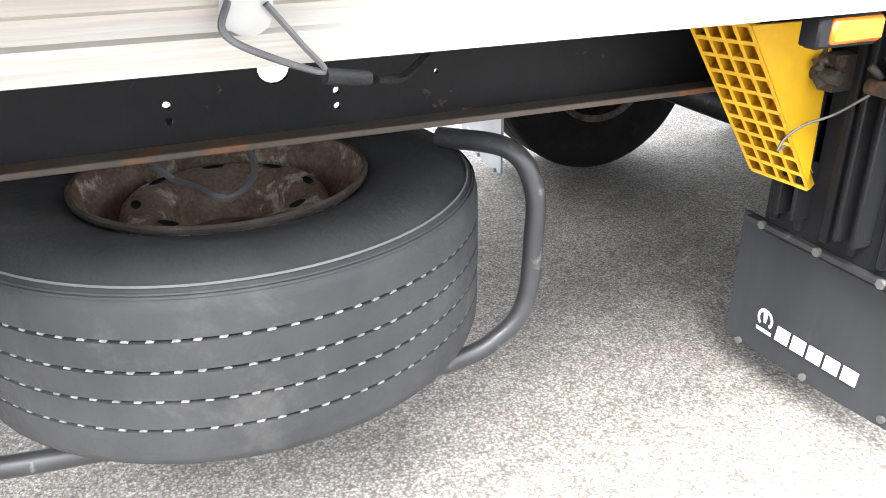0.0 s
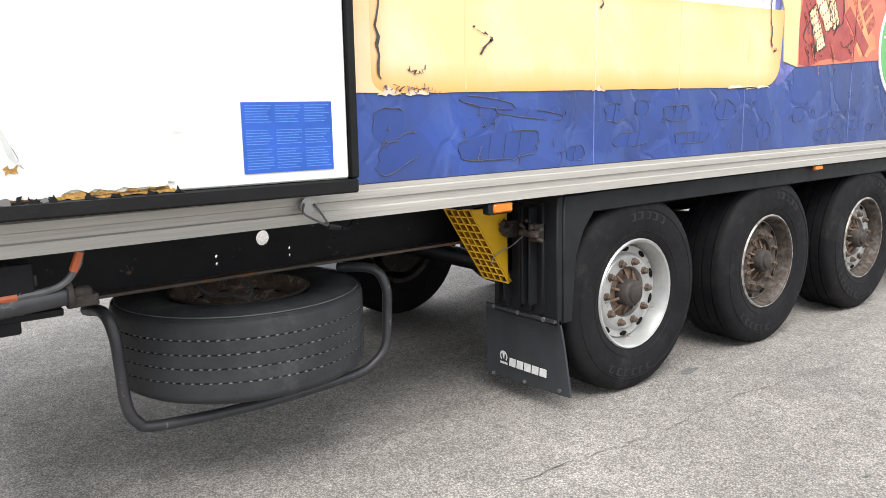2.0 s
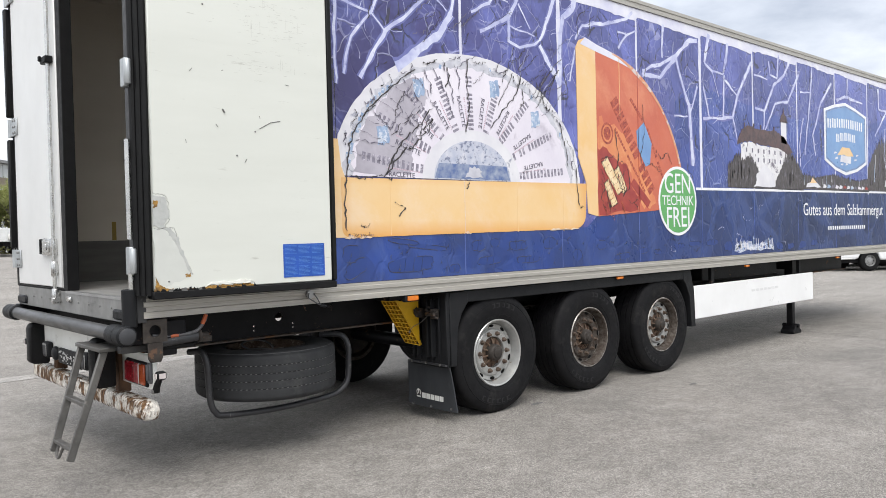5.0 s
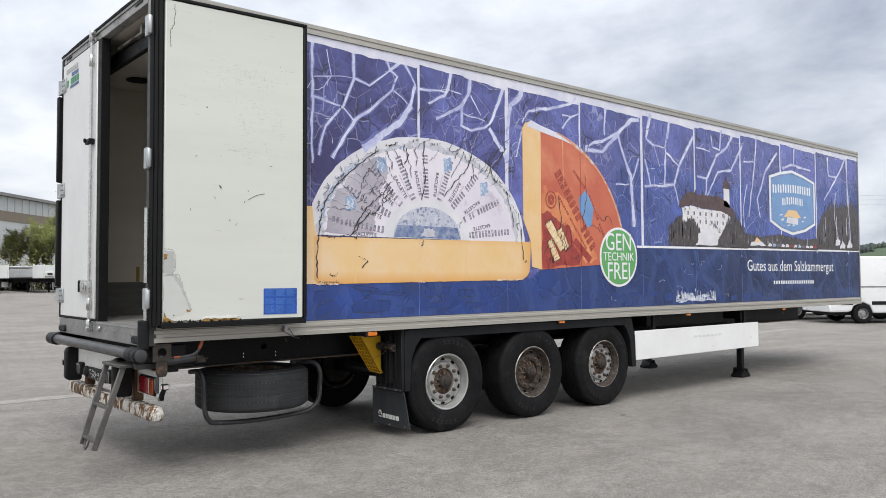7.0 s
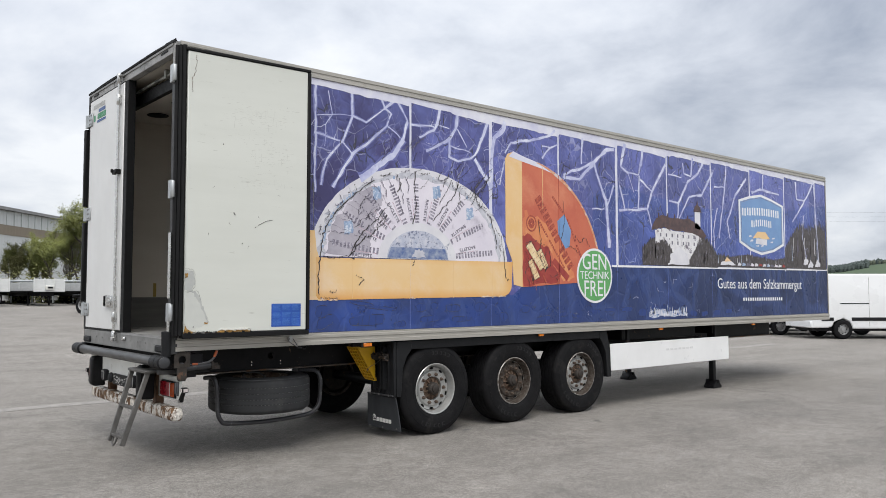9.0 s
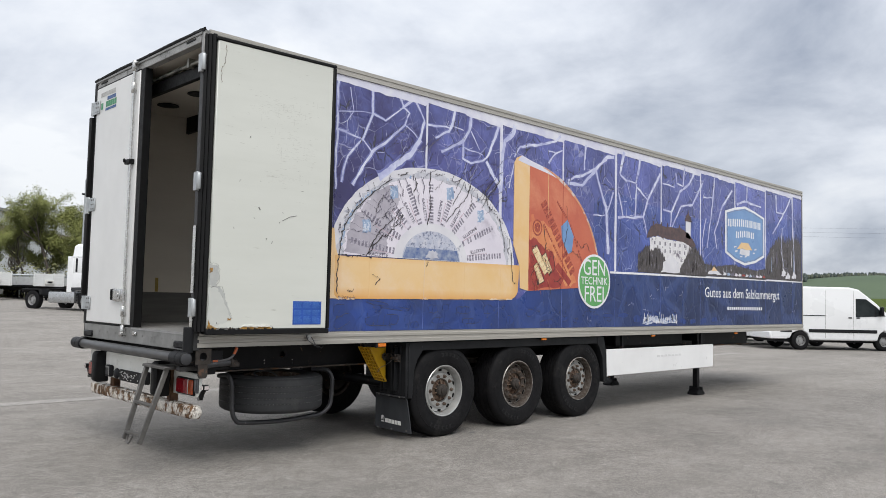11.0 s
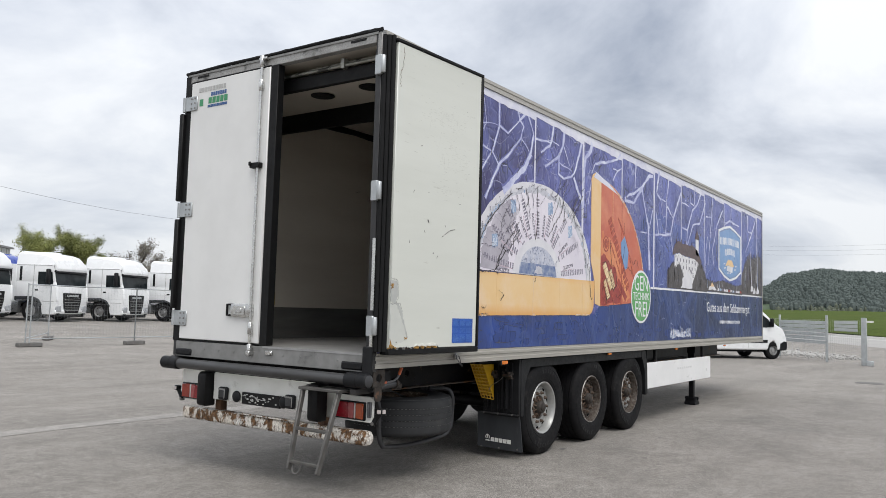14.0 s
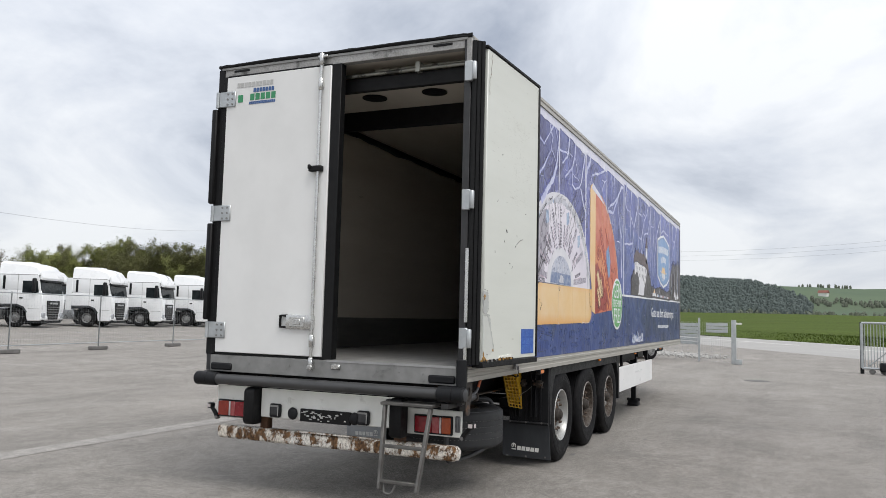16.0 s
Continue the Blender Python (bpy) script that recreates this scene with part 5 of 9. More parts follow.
for t in (0.50, 0.90):
    xx, zz = -0.110 - 0.215 * t, 0.920 - 0.645 * t
    part("rung", Geo().box(xx - 0.02, xx + 0.02, 0.225 + 0.01 * t, 0.64 - 0.08 * t, zz - 0.012, zz + 0.012), M_LADDER, ladder, "", 0.003)
part("top_step", Geo().box(-0.145, 0.06, 0.20, 0.67, 0.910, 0.935), M_LADDER, ladder, "", 0.004)
for y0, y1 in ((0.10, 0.17), (0.62, 0.67)):
    part("arm", Geo().box(-0.05, 0.40 if y0 < 0.2 else 0.45, y0, y1, 0.90, 0.945), M_STEP, ladder, "dark worn carrying arm", 0.004)
part("hook", Geo().tube(curve([(-0.300, 0.53, 0.33), (-0.32, 0.52, 0.265), (-0.325, 0.46, 0.255), (-0.305, 0.42, 0.33)]), 0.009, 6), M_LADDER, ladder)

# ---- where the things round the yard stand ----
TRUCKS = [(15.6, 35.5), (19.3, 35.5), (23.3, 35.5), (28.0, 35.5), (32.1, 35.5), (36.3, 35.5), (40.4, 35.6), (20.4, 43.5), (31.0, 44.0)]
VANS = [pose(27.04 + dx, 5.92 + dy, 0, 0, 0, -38.8) for dx, dy in ((0, 0), (0.9, 2.75), (2.3, 5.7))]
BEDS = [pose(x, 51.0, rise(x, 51.0), 0, 0, -82) for x in (4.5, 7.9, 11.3, 14.6, 18.0)]
HEDGE = [(7.5, 60.0), (23.7, 57.0), (60.6, 45.5)]
TREES = []
tree_rng = random.Random(3)
for step in range(62):
    az = 84 - 0.78 * step
    far = 68 + 0.3 * step + tree_rng.uniform(-3, 5)
    tall = 4.6 if az > 75 else 6.4 if az > 72 else 8.8 if az > 66.3 else 0.0 if 52.5 < az < 66.3 else 0.0 if az > 63.6 else 6.4 if az > 56 else 5.2 if az > 50 else 7.0
    if tall == 0.0:
        continue
    kind = 2 if 57 < az < 60 or step % 9 == 4 else (1 if az > 74 and step % 2 else step % 2 * 3)
    if az < 50:
        kind = (1, 3, 1)[step % 3]
    TREES.append((-4 + far * math.cos(radians(az)), -5 + far * math.sin(radians(az)), kind, tall / 9.0 * tree_rng.uniform(0.85, 1.08)))
for step in range(38):
    az = 52 - 0.46 * step
    far = 84 + tree_rng.uniform(-2, 4)
    TREES.append((-4 + far * math.cos(radians(az)), -5 + far * math.sin(radians(az)), (1, 0, 1, 3)[step % 4], (6.6 if az > 50 else 7.6) / 9.0 * tree_rng.uniform(0.90, 1.02)))
for az, kind, tall in ((62.8, 0, 6.2), (62.1, 3, 5.6), (60.9, 0, 6.3), (60.3, 3, 5.6), (59.5, 2, 4.8), (58.1, 2, 7.0), (57.4, 2, 6.0), (56.6, 2, 4.6), (54.9, 2, 5.0), (54.0, 1, 5.2), (53.0, 0, 5.4)):
    TREES.append((-4 + 70 * math.cos(radians(az)), -5 + 70 * math.sin(radians(az)), kind, tall / 9.0))
M_ROOFTILE = surf("red_roof_tiles", (0.20, 0.075, 0.05), (0.15, 0.06, 0.045), 2, 0.8)

# ---- printed film on the trailer's side ----
def film(name, top, low, vein, wrinkle=0.5, net=2.1, thin=7.5, width=0.045, vein_amount=1.0, dark_line=(0.03, 0.03, 0.04), dark_at=0.52, facet=0.25):
    """Weathered advertising film: two tones, a net of pale cracks, thin dark cracks, wrinkles."""
    m = bpy.data.materials.new(name)
    m.use_nodes = True
    n, l = m.node_tree.nodes, m.node_tree.links
    bs = n["Principled BSDF"]
    geo = n.new("ShaderNodeNewGeometry")

    def noise_tex(s, d=4.0, vec=None, r=0.6):
        t = n.new("ShaderNodeTexNoise")
        t.inputs["Scale"].default_value, t.inputs["Detail"].default_value, t.inputs["Roughness"].default_value = s, d, r
        l.new(vec or geo.outputs["Position"], t.inputs["Vector"])
        return t

    def ramp(fac, lo, hi, c0=(0, 0, 0), c1=(1, 1, 1)):
        r = n.new("ShaderNodeValToRGB")
        r.color_ramp.elements[0].position, r.color_ramp.elements[1].position = lo, hi
        r.color_ramp.elements[0].color, r.color_ramp.elements[1].color = (*c0, 1), (*c1, 1)
        l.new(fac, r.inputs[0])
        return r.outputs[0]

    def op(kind, a, b):
        x = n.new("ShaderNodeMath")
        x.operation = kind
        for i, c in enumerate((a, b)):
            if isinstance(c, (int, float)):
                x.inputs[i].default_value = c
            else:
                l.new(c, x.inputs[i])
        return x.outputs[0]

    def mix(fac, a, b):
        x = n.new("ShaderNodeMixRGB")
        for i, c in enumerate((fac, a, b)):
            if isinstance(c, (int, float)):
                x.inputs[i].default_value = c
            elif isinstance(c, tuple):
                x.inputs[i].default_value = (*c, 1)
            else:
                l.new(c, x.inputs[i])
        return x.outputs[0]

    def warp(amount, s):
        w = n.new("ShaderNodeVectorMath")
        w.operation = "SCALE"
        w.inputs["Scale"].default_value = amount
        sub = n.new("ShaderNodeVectorMath")
        sub.operation = "SUBTRACT"
        sub.inputs[1].default_value = (0.5, 0.5, 0.5)
        l.new(noise_tex(s, 3.0).outputs["Color"], sub.inputs[0])
        l.new(sub.outputs[0], w.inputs[0])
        a = n.new("ShaderNodeVectorMath")
        a.operation = "ADD"
        l.new(geo.outputs["Position"], a.inputs[0])
        l.new(w.outputs[0], a.inputs[1])
        return a.outputs[0]

    def cells(s, vec, squash=(1, 1, 1)):
        mp = n.new("ShaderNodeVectorMath")
        mp.operation = "MULTIPLY"
        mp.inputs[1].default_value = squash
        l.new(vec, mp.inputs[0])
        v = n.new("ShaderNodeTexVoronoi")
        v.feature = "DISTANCE_TO_EDGE"
        v.inputs["Scale"].default_value = s
        l.new(mp.outputs[0], v.inputs["Vector"])
        return v.outputs["Distance"]

    sep = n.new("ShaderNodeSeparateXYZ")
    l.new(geo.outputs["Position"], sep.inputs[0])
    along = op("ADD", op("MULTIPLY", sep.outputs["X"], 0.085), op("MULTIPLY", noise_tex(0.7, 2.0).outputs["Fac"], 0.5))
    col = mix(ramp(along, 0.35, 1.15), top, low)
    col = mix(ramp(noise_tex(2.2, 5.0).outputs["Fac"], 0.42, 0.75), col, tuple(min(1, c * 1.4 + 0.012) for c in low))
    # each cell of the cracked film has a tone of its own
    tile = n.new("ShaderNodeTexVoronoi")
    tile.inputs["Scale"].default_value = 1.5
    l.new(warp(0.45, 1.1), tile.inputs["Vector"])
    shade_of = n.new("ShaderNodeSeparateColor")
    l.new(tile.outputs["Color"], shade_of.inputs[0])
    cell = n.new("ShaderNodeMixRGB")
    cell.blend_type, cell.inputs[0].default_value = "MULTIPLY", 1.0
    l.new(col, cell.inputs[1])
    l.new(ramp(shade_of.outputs[0], 0.0, 1.0, (1.0 - facet,) * 3, (1.0 + 0.85 * facet,) * 3), cell.inputs[2])
    col = cell.outputs[0]
    # wide pale cracks whose width wanders
    wv = warp(0.35, 1.6)
    d1 = cells(net, wv, (1.25, 0.2, 0.75))
    wid = op("MULTIPLY", ramp(noise_tex(1.3, 3.0).outputs["Fac"], 0.33, 0.62), width)
    f1 = op("LESS_THAN", d1, wid)
    soft = op("SUBTRACT", 1.0, op("MINIMUM", op("DIVIDE", d1, op("ADD", wid, 0.0005)), 1.0))
    col = mix(op("MULTIPLY", op("MINIMUM", op("MULTIPLY", soft, 2.6), 1.0), 0.82 * vein_amount), col, vein)
    # thin crackle in patches
    d2 = cells(thin, warp(0.12, 5.0), (1.1, 0.3, 0.8))
    patch = ramp(noise_tex(1.7, 2.0).outputs["Fac"], 0.47, 0.60)
    col = mix(op("MULTIPLY", op("MULTIPLY", op("LESS_THAN", d2, 0.030), patch), 0.55 * vein_amount), col, vein)
    d3 = cells(thin * 0.55, warp(0.3, 3.0), (1.2, 0.3, 0.7))
    patch2 = ramp(noise_tex(2.6, 4.0, wv).outputs["Fac"], dark_at, dark_at + 0.08)
    col = mix(op("MULTIPLY", op("MULTIPLY", op("LESS_THAN", d3, 0.022), patch2), 0.85), col, dark_line)
    # uneven reflection from panel to panel, put in as a random tone per object
    oi = n.new("ShaderNodeObjectInfo")
    tone = n.new("ShaderNodeMixRGB")
    tone.blend_type = "MULTIPLY"
    tone.inputs[0].default_value = 1.0
    l.new(col, tone.inputs[1])
    l.new(ramp(oi.outputs["Random"], 0.0, 1.0, (0.86,) * 3, (1.16,) * 3), tone.inputs[2])
    col = tone.outputs[0]
    l.new(col, bs.inputs["Base Color"])
    bs.inputs["Roughness"].default_value = 0.30
    l.new(ramp(noise_tex(3.0, 4.0).outputs["Fac"], 0.3, 0.7, (0.24,) * 3, (0.46,) * 3), bs.inputs["Roughness"])
    bp = n.new("ShaderNodeBump")
    bp.inputs["Strength"].default_value, bp.inputs["Distance"].default_value = wrinkle, 0.02
    hgt = op("ADD", op("MULTIPLY", op("MINIMUM", d3, 0.06), 4.0), op("MULTIPLY", noise_tex(5.0, 3.0).outputs["Fac"], 0.35))
    l.new(op("ADD", hgt, op("MULTIPLY", soft, 0.4)), bp.inputs["Height"])
    l.new(bp.outputs[0], bs.inputs["Normal"])
    return m


M_FILM = film("cracked_violet_film", (0.048, 0.041, 0.142), (0.088, 0.106, 0.315), (0.40, 0.41, 0.62), wrinkle=0.6, net=2.3, thin=6.5, width=0.016, vein_amount=0.55)
M_MOUNTAIN = film("printed_blue_ridge", (0.034, 0.050, 0.20), (0.046, 0.070, 0.24), (0.33, 0.38, 0.62), wrinkle=0.6, net=2.3, thin=6.5, width=0.014, vein_amount=0.5)
M_NAVY = film("wrinkled_navy_film", (0.020, 0.054, 0.25), (0.009, 0.021, 0.082), (0.050, 0.092, 0.28), wrinkle=0.5, net=1.3, thin=5.0, width=0.16, vein_amount=0.32, dark_line=(0.012, 0.020, 0.060), dark_at=0.62, facet=0.10)
M_NAVYFLAT = surf("taut_navy_film", (0.020, 0.050, 0.215), (0.016, 0.040, 0.175), 3, 0.34)
# paler than the navy film: the folds' highlight as a base colour
M_RIDGE = surf("lit_film_ridge", (0.085, 0.10, 0.15), (0.035, 0.055, 0.17), 30, 0.4, spot=(0.12, 0.115, 0.07), spot_scale=12, spot_at=0.55, soft_spot=0.1)
M_CHEESE = surf("cheese_print", (0.75, 0.53, 0.29), (0.73, 0.46, 0.19), 1.1, 0.4, spot=(0.76, 0.585, 0.42), spot_scale=1.6, spot_at=0.50, soft_spot=0.3, bump=0.15, bump_scale=12)


def cheese_print():
    """The printed cheese: pale in the middle, its print running to orange along the rind."""
    m = surf("cheese_cut_print", (0.75, 0.54, 0.30), (0.73, 0.475, 0.205), 1.1, 0.4, spot=(0.76, 0.585, 0.42), spot_scale=1.6, spot_at=0.50, soft_spot=0.3, bump=0.15, bump_scale=12)
    n, l = m.node_tree.nodes, m.node_tree.links
    bs = n["Principled BSDF"]
    base = bs.inputs["Base Color"].links[0].from_socket
    geo, sep = n.new("ShaderNodeNewGeometry"), n.new("ShaderNodeSeparateXYZ")
    l.new(geo.outputs["Position"], sep.inputs[0])
    out = base
    for axis, lo, hi, amount in (("Z", 1.70, 1.565, 0.9), ("X", 1.62, 1.50, 0.55), ("X", 4.24, 4.42, 0.7), ("Z", 1.97, 2.05, 0.35)):
        span, blend = n.new("ShaderNodeMapRange"), n.new("ShaderNodeMixRGB")
        span.inputs["From Min"].default_value, span.inputs["From Max"].default_value = lo, hi
        span.inputs["To Max"].default_value = amount
        l.new(sep.outputs[axis], span.inputs["Value"])
        l.new(span.outputs[0], blend.inputs[0])
        l.new(out, blend.inputs[1])
        blend.inputs[2].default_value = (0.66, 0.30, 0.055, 1)
        out = blend.outputs[0]
    l.new(out, bs.inputs["Base Color"])
    return m


M_CHEESE_CUT = cheese_print()
M_LABEL = surf("lavender_label_print", (0.74, 0.70, 0.76), (0.64, 0.60, 0.68), 1.5, 0.4, spot=(0.33, 0.29, 0.36), spot_scale=2.2, spot_at=0.60, soft_spot=0.2, bump=0.15, bump_scale=15)
M_RIMWHITE = surf("white_rind_print", (0.70, 0.69, 0.72), (0.58, 0.57, 0.62), 3, 0.4, spot=(0.30, 0.31, 0.38), spot_scale=5, spot_at=0.62, soft_spot=0.06)
M_RINDGREY = surf("greyed_rind_print", (0.58, 0.58, 0.63), (0.42, 0.42, 0.48), 9, 0.4, spot=(0.16, 0.16, 0.20), spot_scale=16, spot_at=0.57, soft_spot=0.1)
M_FOIL = surf("blue_foil_print", (0.34, 0.44, 0.60), (0.20, 0.28, 0.44), 14, 0.4, spot=(0.56, 0.60, 0.68), spot_scale=20, spot_at=0.52)
M_INKGREY = surf("dark_ink", (0.085, 0.075, 0.11), (0.16, 0.145, 0.19), 20, 0.4)
M_REDPRINT = surf("red_wedge_print", (0.56, 0.150, 0.080), (0.48, 0.105, 0.06), 2, 0.4, spot=(0.64, 0.24, 0.13), spot_scale=1.8, spot_at=0.52, soft_spot=0.25, bump=0.15, bump_scale=15)
M_CRACKER = surf("cracker_print", (0.80, 0.66, 0.42), (0.70, 0.50, 0.26), 9, 0.45)
M_DARKRED = surf("dark_red_ink", (0.27, 0.028, 0.028), (0.38, 0.06, 0.04), 8, 0.4)
M_LOGOBLUE = surf("badge_blue", (0.17, 0.31, 0.55), (0.14, 0.26, 0.49), 3, 0.35)
M_LAKE = surf("lake_print", (0.08, 0.13, 0.30), (0.30, 0.34, 0.44), 16, 0.4)
M_BADGE = surf("badge_green", (0.115, 0.36, 0.115), (0.095, 0.32, 0.10), 4, 0.4)
M_WHITEINK = surf("white_ink", (0.78, 0.78, 0.80), (0.70, 0.70, 0.73), 6, 0.4)
M_VEIN = surf("pale_crack", (0.68, 0.70, 0.82), (0.30, 0.32, 0.58), 4, 0.5, spot=(0.18, 0.19, 0.42), spot_scale=9, spot_at=0.58, soft_spot=0.12)
M_PALEFILM = surf("peeled_pale_film", (0.72, 0.72, 0.79), (0.56, 0.56, 0.70), 4, 0.5, spot=(0.30, 0.29, 0.44), spot_scale=9, spot_at=0.66, soft_spot=0.08)
M_BLACKCRACK = surf("black_tear", (0.03, 0.028, 0.03), (0.07, 0.06, 0.06), 25, 0.7)
M_TREEPRINT = surf("dark_tree_print", (0.032, 0.026, 0.028), (0.080, 0.066, 0.066), 14, 0.4, spot=(0.19, 0.175, 0.22), spot_scale=16, spot_at=0.55, soft_spot=0.12, stretch=(2.2, 1, 0.7))
M_ROOFPRINT = surf("roof_print", (0.105, 0.058, 0.056), (0.048, 0.030, 0.034), 12, 0.4)

SEAMS = [0.09] + [1.492 + 1.274 * i for i in range(10)] + [13.42]
wall = part("side_wall", Geo().box(0.09, 13.42, 0.008, 0.014, 1.24, 3.91), M_WHITE, trailer, "side wall covered in cracked violet film")
for i, (a, b) in enumerate(zip(SEAMS, SEAMS[1:])):
    part("panel", Geo().box(a + 0.003, b - 0.003, -0.002, 0.007, 1.24, 3.907), M_FILM, wall, "", 0.002, False)


def proud(layer):
    """How far a printed layer stands off the panels."""
    return -0.0022 - 0.0011 * layer


def flat(name, poly, layer, material, label="", parent=None):
    """A printed shape: a thin sheet over the panels, each layer a little prouder."""
    return part(name, Geo().prism(poly, "y", -0.0018, proud(layer)), material, parent or wall, label, 0, False)


def ragged(pts, amp, n=8, seed=1):
    rng = random.Random(seed)
    out = []
    for a, b in zip(pts, pts[1:] + pts[:1]):
        for i in range(n):
            t = i / n
            out.append((a[0] + (b[0] - a[0]) * t + rng.uniform(-amp, amp) * (0 < i), a[1] + (b[1] - a[1]) * t + rng.uniform(-amp, amp) * (0 < i)))
    return out


M_SEAMBLUE = surf("pale_blue_seam", (0.12, 0.17, 0.42), (0.05, 0.08, 0.27), 6, 0.4)
# navy band along the foot
flat("navy_band", [(1.30, 1.242), (13.418, 1.242), (13.418, 2.10), (6.45, 2.03), (5.75, 1.80), (4.60, 1.735), (4.42, 1.62), (1.30, 1.572)], 1, M_NAVY, "navy film band with wrinkles")
flat("white_line", [(6.46, 2.022), (13.418, 2.092), (13.418, 2.122), (6.46, 2.052)], 2, M_WHITEINK, "thin white line")
# peeled pale strip along the top and pale joints
def band_low(x):
    """Lower edge of the bared strip, sagging a little under each panel."""
    t = (x - 1.492) / 1.274
    return 3.838 - 0.045 * (t - math.floor(t)) + 0.030 * noise.noise((x * 1.3, 3.0, 0)) + 0.014 * noise.noise((x * 9.0, 1.0, 0)) - (0.02 if 3.4 < x < 8.0 else 0)


edge = [(1.30, 3.905), (1.30, 3.84)] + [(1.495 + (13.418 - 1.495) * i / 260, band_low(1.495 + (13.418 - 1.495) * i / 260)) for i in range(261)] + [(13.418, 3.905)]
flat("peeled_edge", edge, 2.2, M_PALEFILM, "white bared strip along the torn top of the film")
flat("ridge", [(6.0, 2.04), (6.05, 3.0), (6.3, 3.17), (6.59, 3.23), (7.2, 3.16), (7.96, 3.10), (8.7, 3.03), (9.39, 3.07), (10.1, 3.08), (11.1, 3.14), (11.91, 3.20), (12.6, 3.33), (13.418, 3.40), (13.418, 2.11)], 0.6, M_MOUNTAIN, "printed blue mountain ridge")
rng = random.Random(5)
for x in SEAMS[2:-1]:
    k = 14
    broad = 0.024 if abs(x - 4.04) < 0.1 or abs(x - 6.588) < 0.1 else 0.013
    left = [(x - broad - 0.016 * max(0, noise.noise((x * 3, j * 0.5, 0))), 2.05 + (3.88 - 2.05) * j / k) for j in range(k + 1)]
    right = [(x + broad + 0.024 * max(0, noise.noise((x * 5, j * 0.45, 2))), 2.05 + (3.88 - 2.05) * j / k) for j in range(k + 1)]
    flat("panel_joint", left + right[::-1], 1.7, M_PALEFILM, "pale cracked panel joint")
    flat("panel_joint", [(x - 0.004, 1.245), (x + 0.004, 1.245), (x + 0.004, 2.06), (x - 0.004, 2.06)], 2.1, M_SEAMBLUE)


M_VEIN_SOFT = surf("faded_crack_edge", (0.17, 0.18, 0.40), (0.11, 0.12, 0.33), 5, 0.5)
VEINS = []


def vein(w, *nodes):
    """A pale printed crack from node to node: jagged edges, w centimetres wide where it begins, thinner on, with hair-fine forks."""
    g, halo, rng2 = Geo(), Geo(), random.Random(int(nodes[0][0] * 991 + nodes[0][1] * 77))
    VEINS.append(w)
    y = proud(1.95) - 0.000012 * len(VEINS)
    pts = []
    for (ax, az), (bx, bz) in zip(nodes, nodes[1:]):
        n = max(3, int(math.hypot(bx - ax, bz - az) / 0.045))
        pts += [(ax + (bx - ax) * i / n, az + (bz - az) * i / n) for i in range(n)]
    pts.append(nodes[-1])
    pts = [(x + 0.016 * noise.noise((x * 6, z * 6, 1.0)), z + 0.016 * noise.noise((x * 6, z * 6, 9.0))) for x, z in pts]
    n = len(pts)
    up, down, far_up, far_down = [], [], [], []
    for i, (x, z) in enumerate(pts):
        dx, dz = pts[min(i + 1, n - 1)][0] - pts[max(i - 1, 0)][0], pts[min(i + 1, n - 1)][1] - pts[max(i - 1, 0)][1]
        k = 1 / max(1e-6, math.hypot(dx, dz))
        h = 0.005 * w * (1 - 0.45 * i / n) * (1 + 0.5 * noise.noise((x * 11, z * 11, 4.0)))
        up.append((x - dz * k * h * rng2.uniform(0.8, 1.2), y, z + dx * k * h * rng2.uniform(0.8, 1.2)))
        down.append((x + dz * k * h * rng2.uniform(0.8, 1.2), y, z - dx * k * h * rng2.uniform(0.8, 1.2)))
        far_up.append((x - dz * k * (h * 1.5 + 0.004) * rng2.uniform(0.8, 1.3), y + 0.0010, min(3.88, z + dx * k * (h * 1.5 + 0.004) * rng2.uniform(0.8, 1.3))))
        far_down.append((x + dz * k * (h * 1.5 + 0.004) * rng2.uniform(0.8, 1.3), y + 0.0010, min(3.88, z - dx * k * (h * 1.5 + 0.004) * rng2.uniform(0.8, 1.3))))
        if rng2.random() < 0.17:
            a = math.atan2(dz, dx) + rng2.choice((-1, 1)) * rng2.uniform(0.6, 1.5)
            fork, px, pz = [], x, z
            for j in range(rng2.randint(3, 7)):
                fork.append((px, pz))
                a += rng2.uniform(-0.5, 0.5)
                px, pz = px + 0.03 * math.cos(a), min(3.84, pz + 0.03 * math.sin(a))
            g.sheet([[(fx - 0.0022, y + 0.0003, fz + 0.0022) for fx, fz in fork], [(fx + 0.0022, y + 0.0003, fz - 0.0022) for fx, fz in fork]])
    g.sheet([up, down])
    halo.sheet([far_up, far_down])
    part("crack_edge", halo, M_VEIN_SOFT, wall, "", 0, False)
    return part("film_crack", g, M_VEIN, wall, "", 0, False)


# the pale cracks, panel by panel
vein(2.9, (1.96, 3.85), (1.96, 3.56), (1.85, 3.29), (1.65, 3.06), (1.57, 2.78))
vein(1.9, (1.49, 3.33), (1.84, 3.28), (1.96, 3.16))
vein(3.4, (1.71, 2.76), (1.97, 3.16), (2.15, 3.27), (2.43, 3.54), (2.49, 3.67), (2.39, 3.73))
vein(2.2, (1.97, 3.58), (2.15, 3.53), (2.39, 3.71))
vein(4.2, (2.74, 3.88), (2.56, 3.85), (2.39, 3.71))
vein(2.4, (2.35, 3.84), (2.41, 3.72))
vein(2.8, (2.58, 3.82), (2.73, 3.62))
vein(3.4, (2.73, 3.62), (2.65, 3.39), (2.52, 3.20))
vein(8.5, (2.08, 2.90), (2.30, 3.05), (2.52, 3.21), (2.66, 3.40))
vein(1.2, (2.45, 3.53), (2.61, 3.41))
vein(0.8, (1.52, 3.52), (1.71, 3.56), (1.96, 3.58))
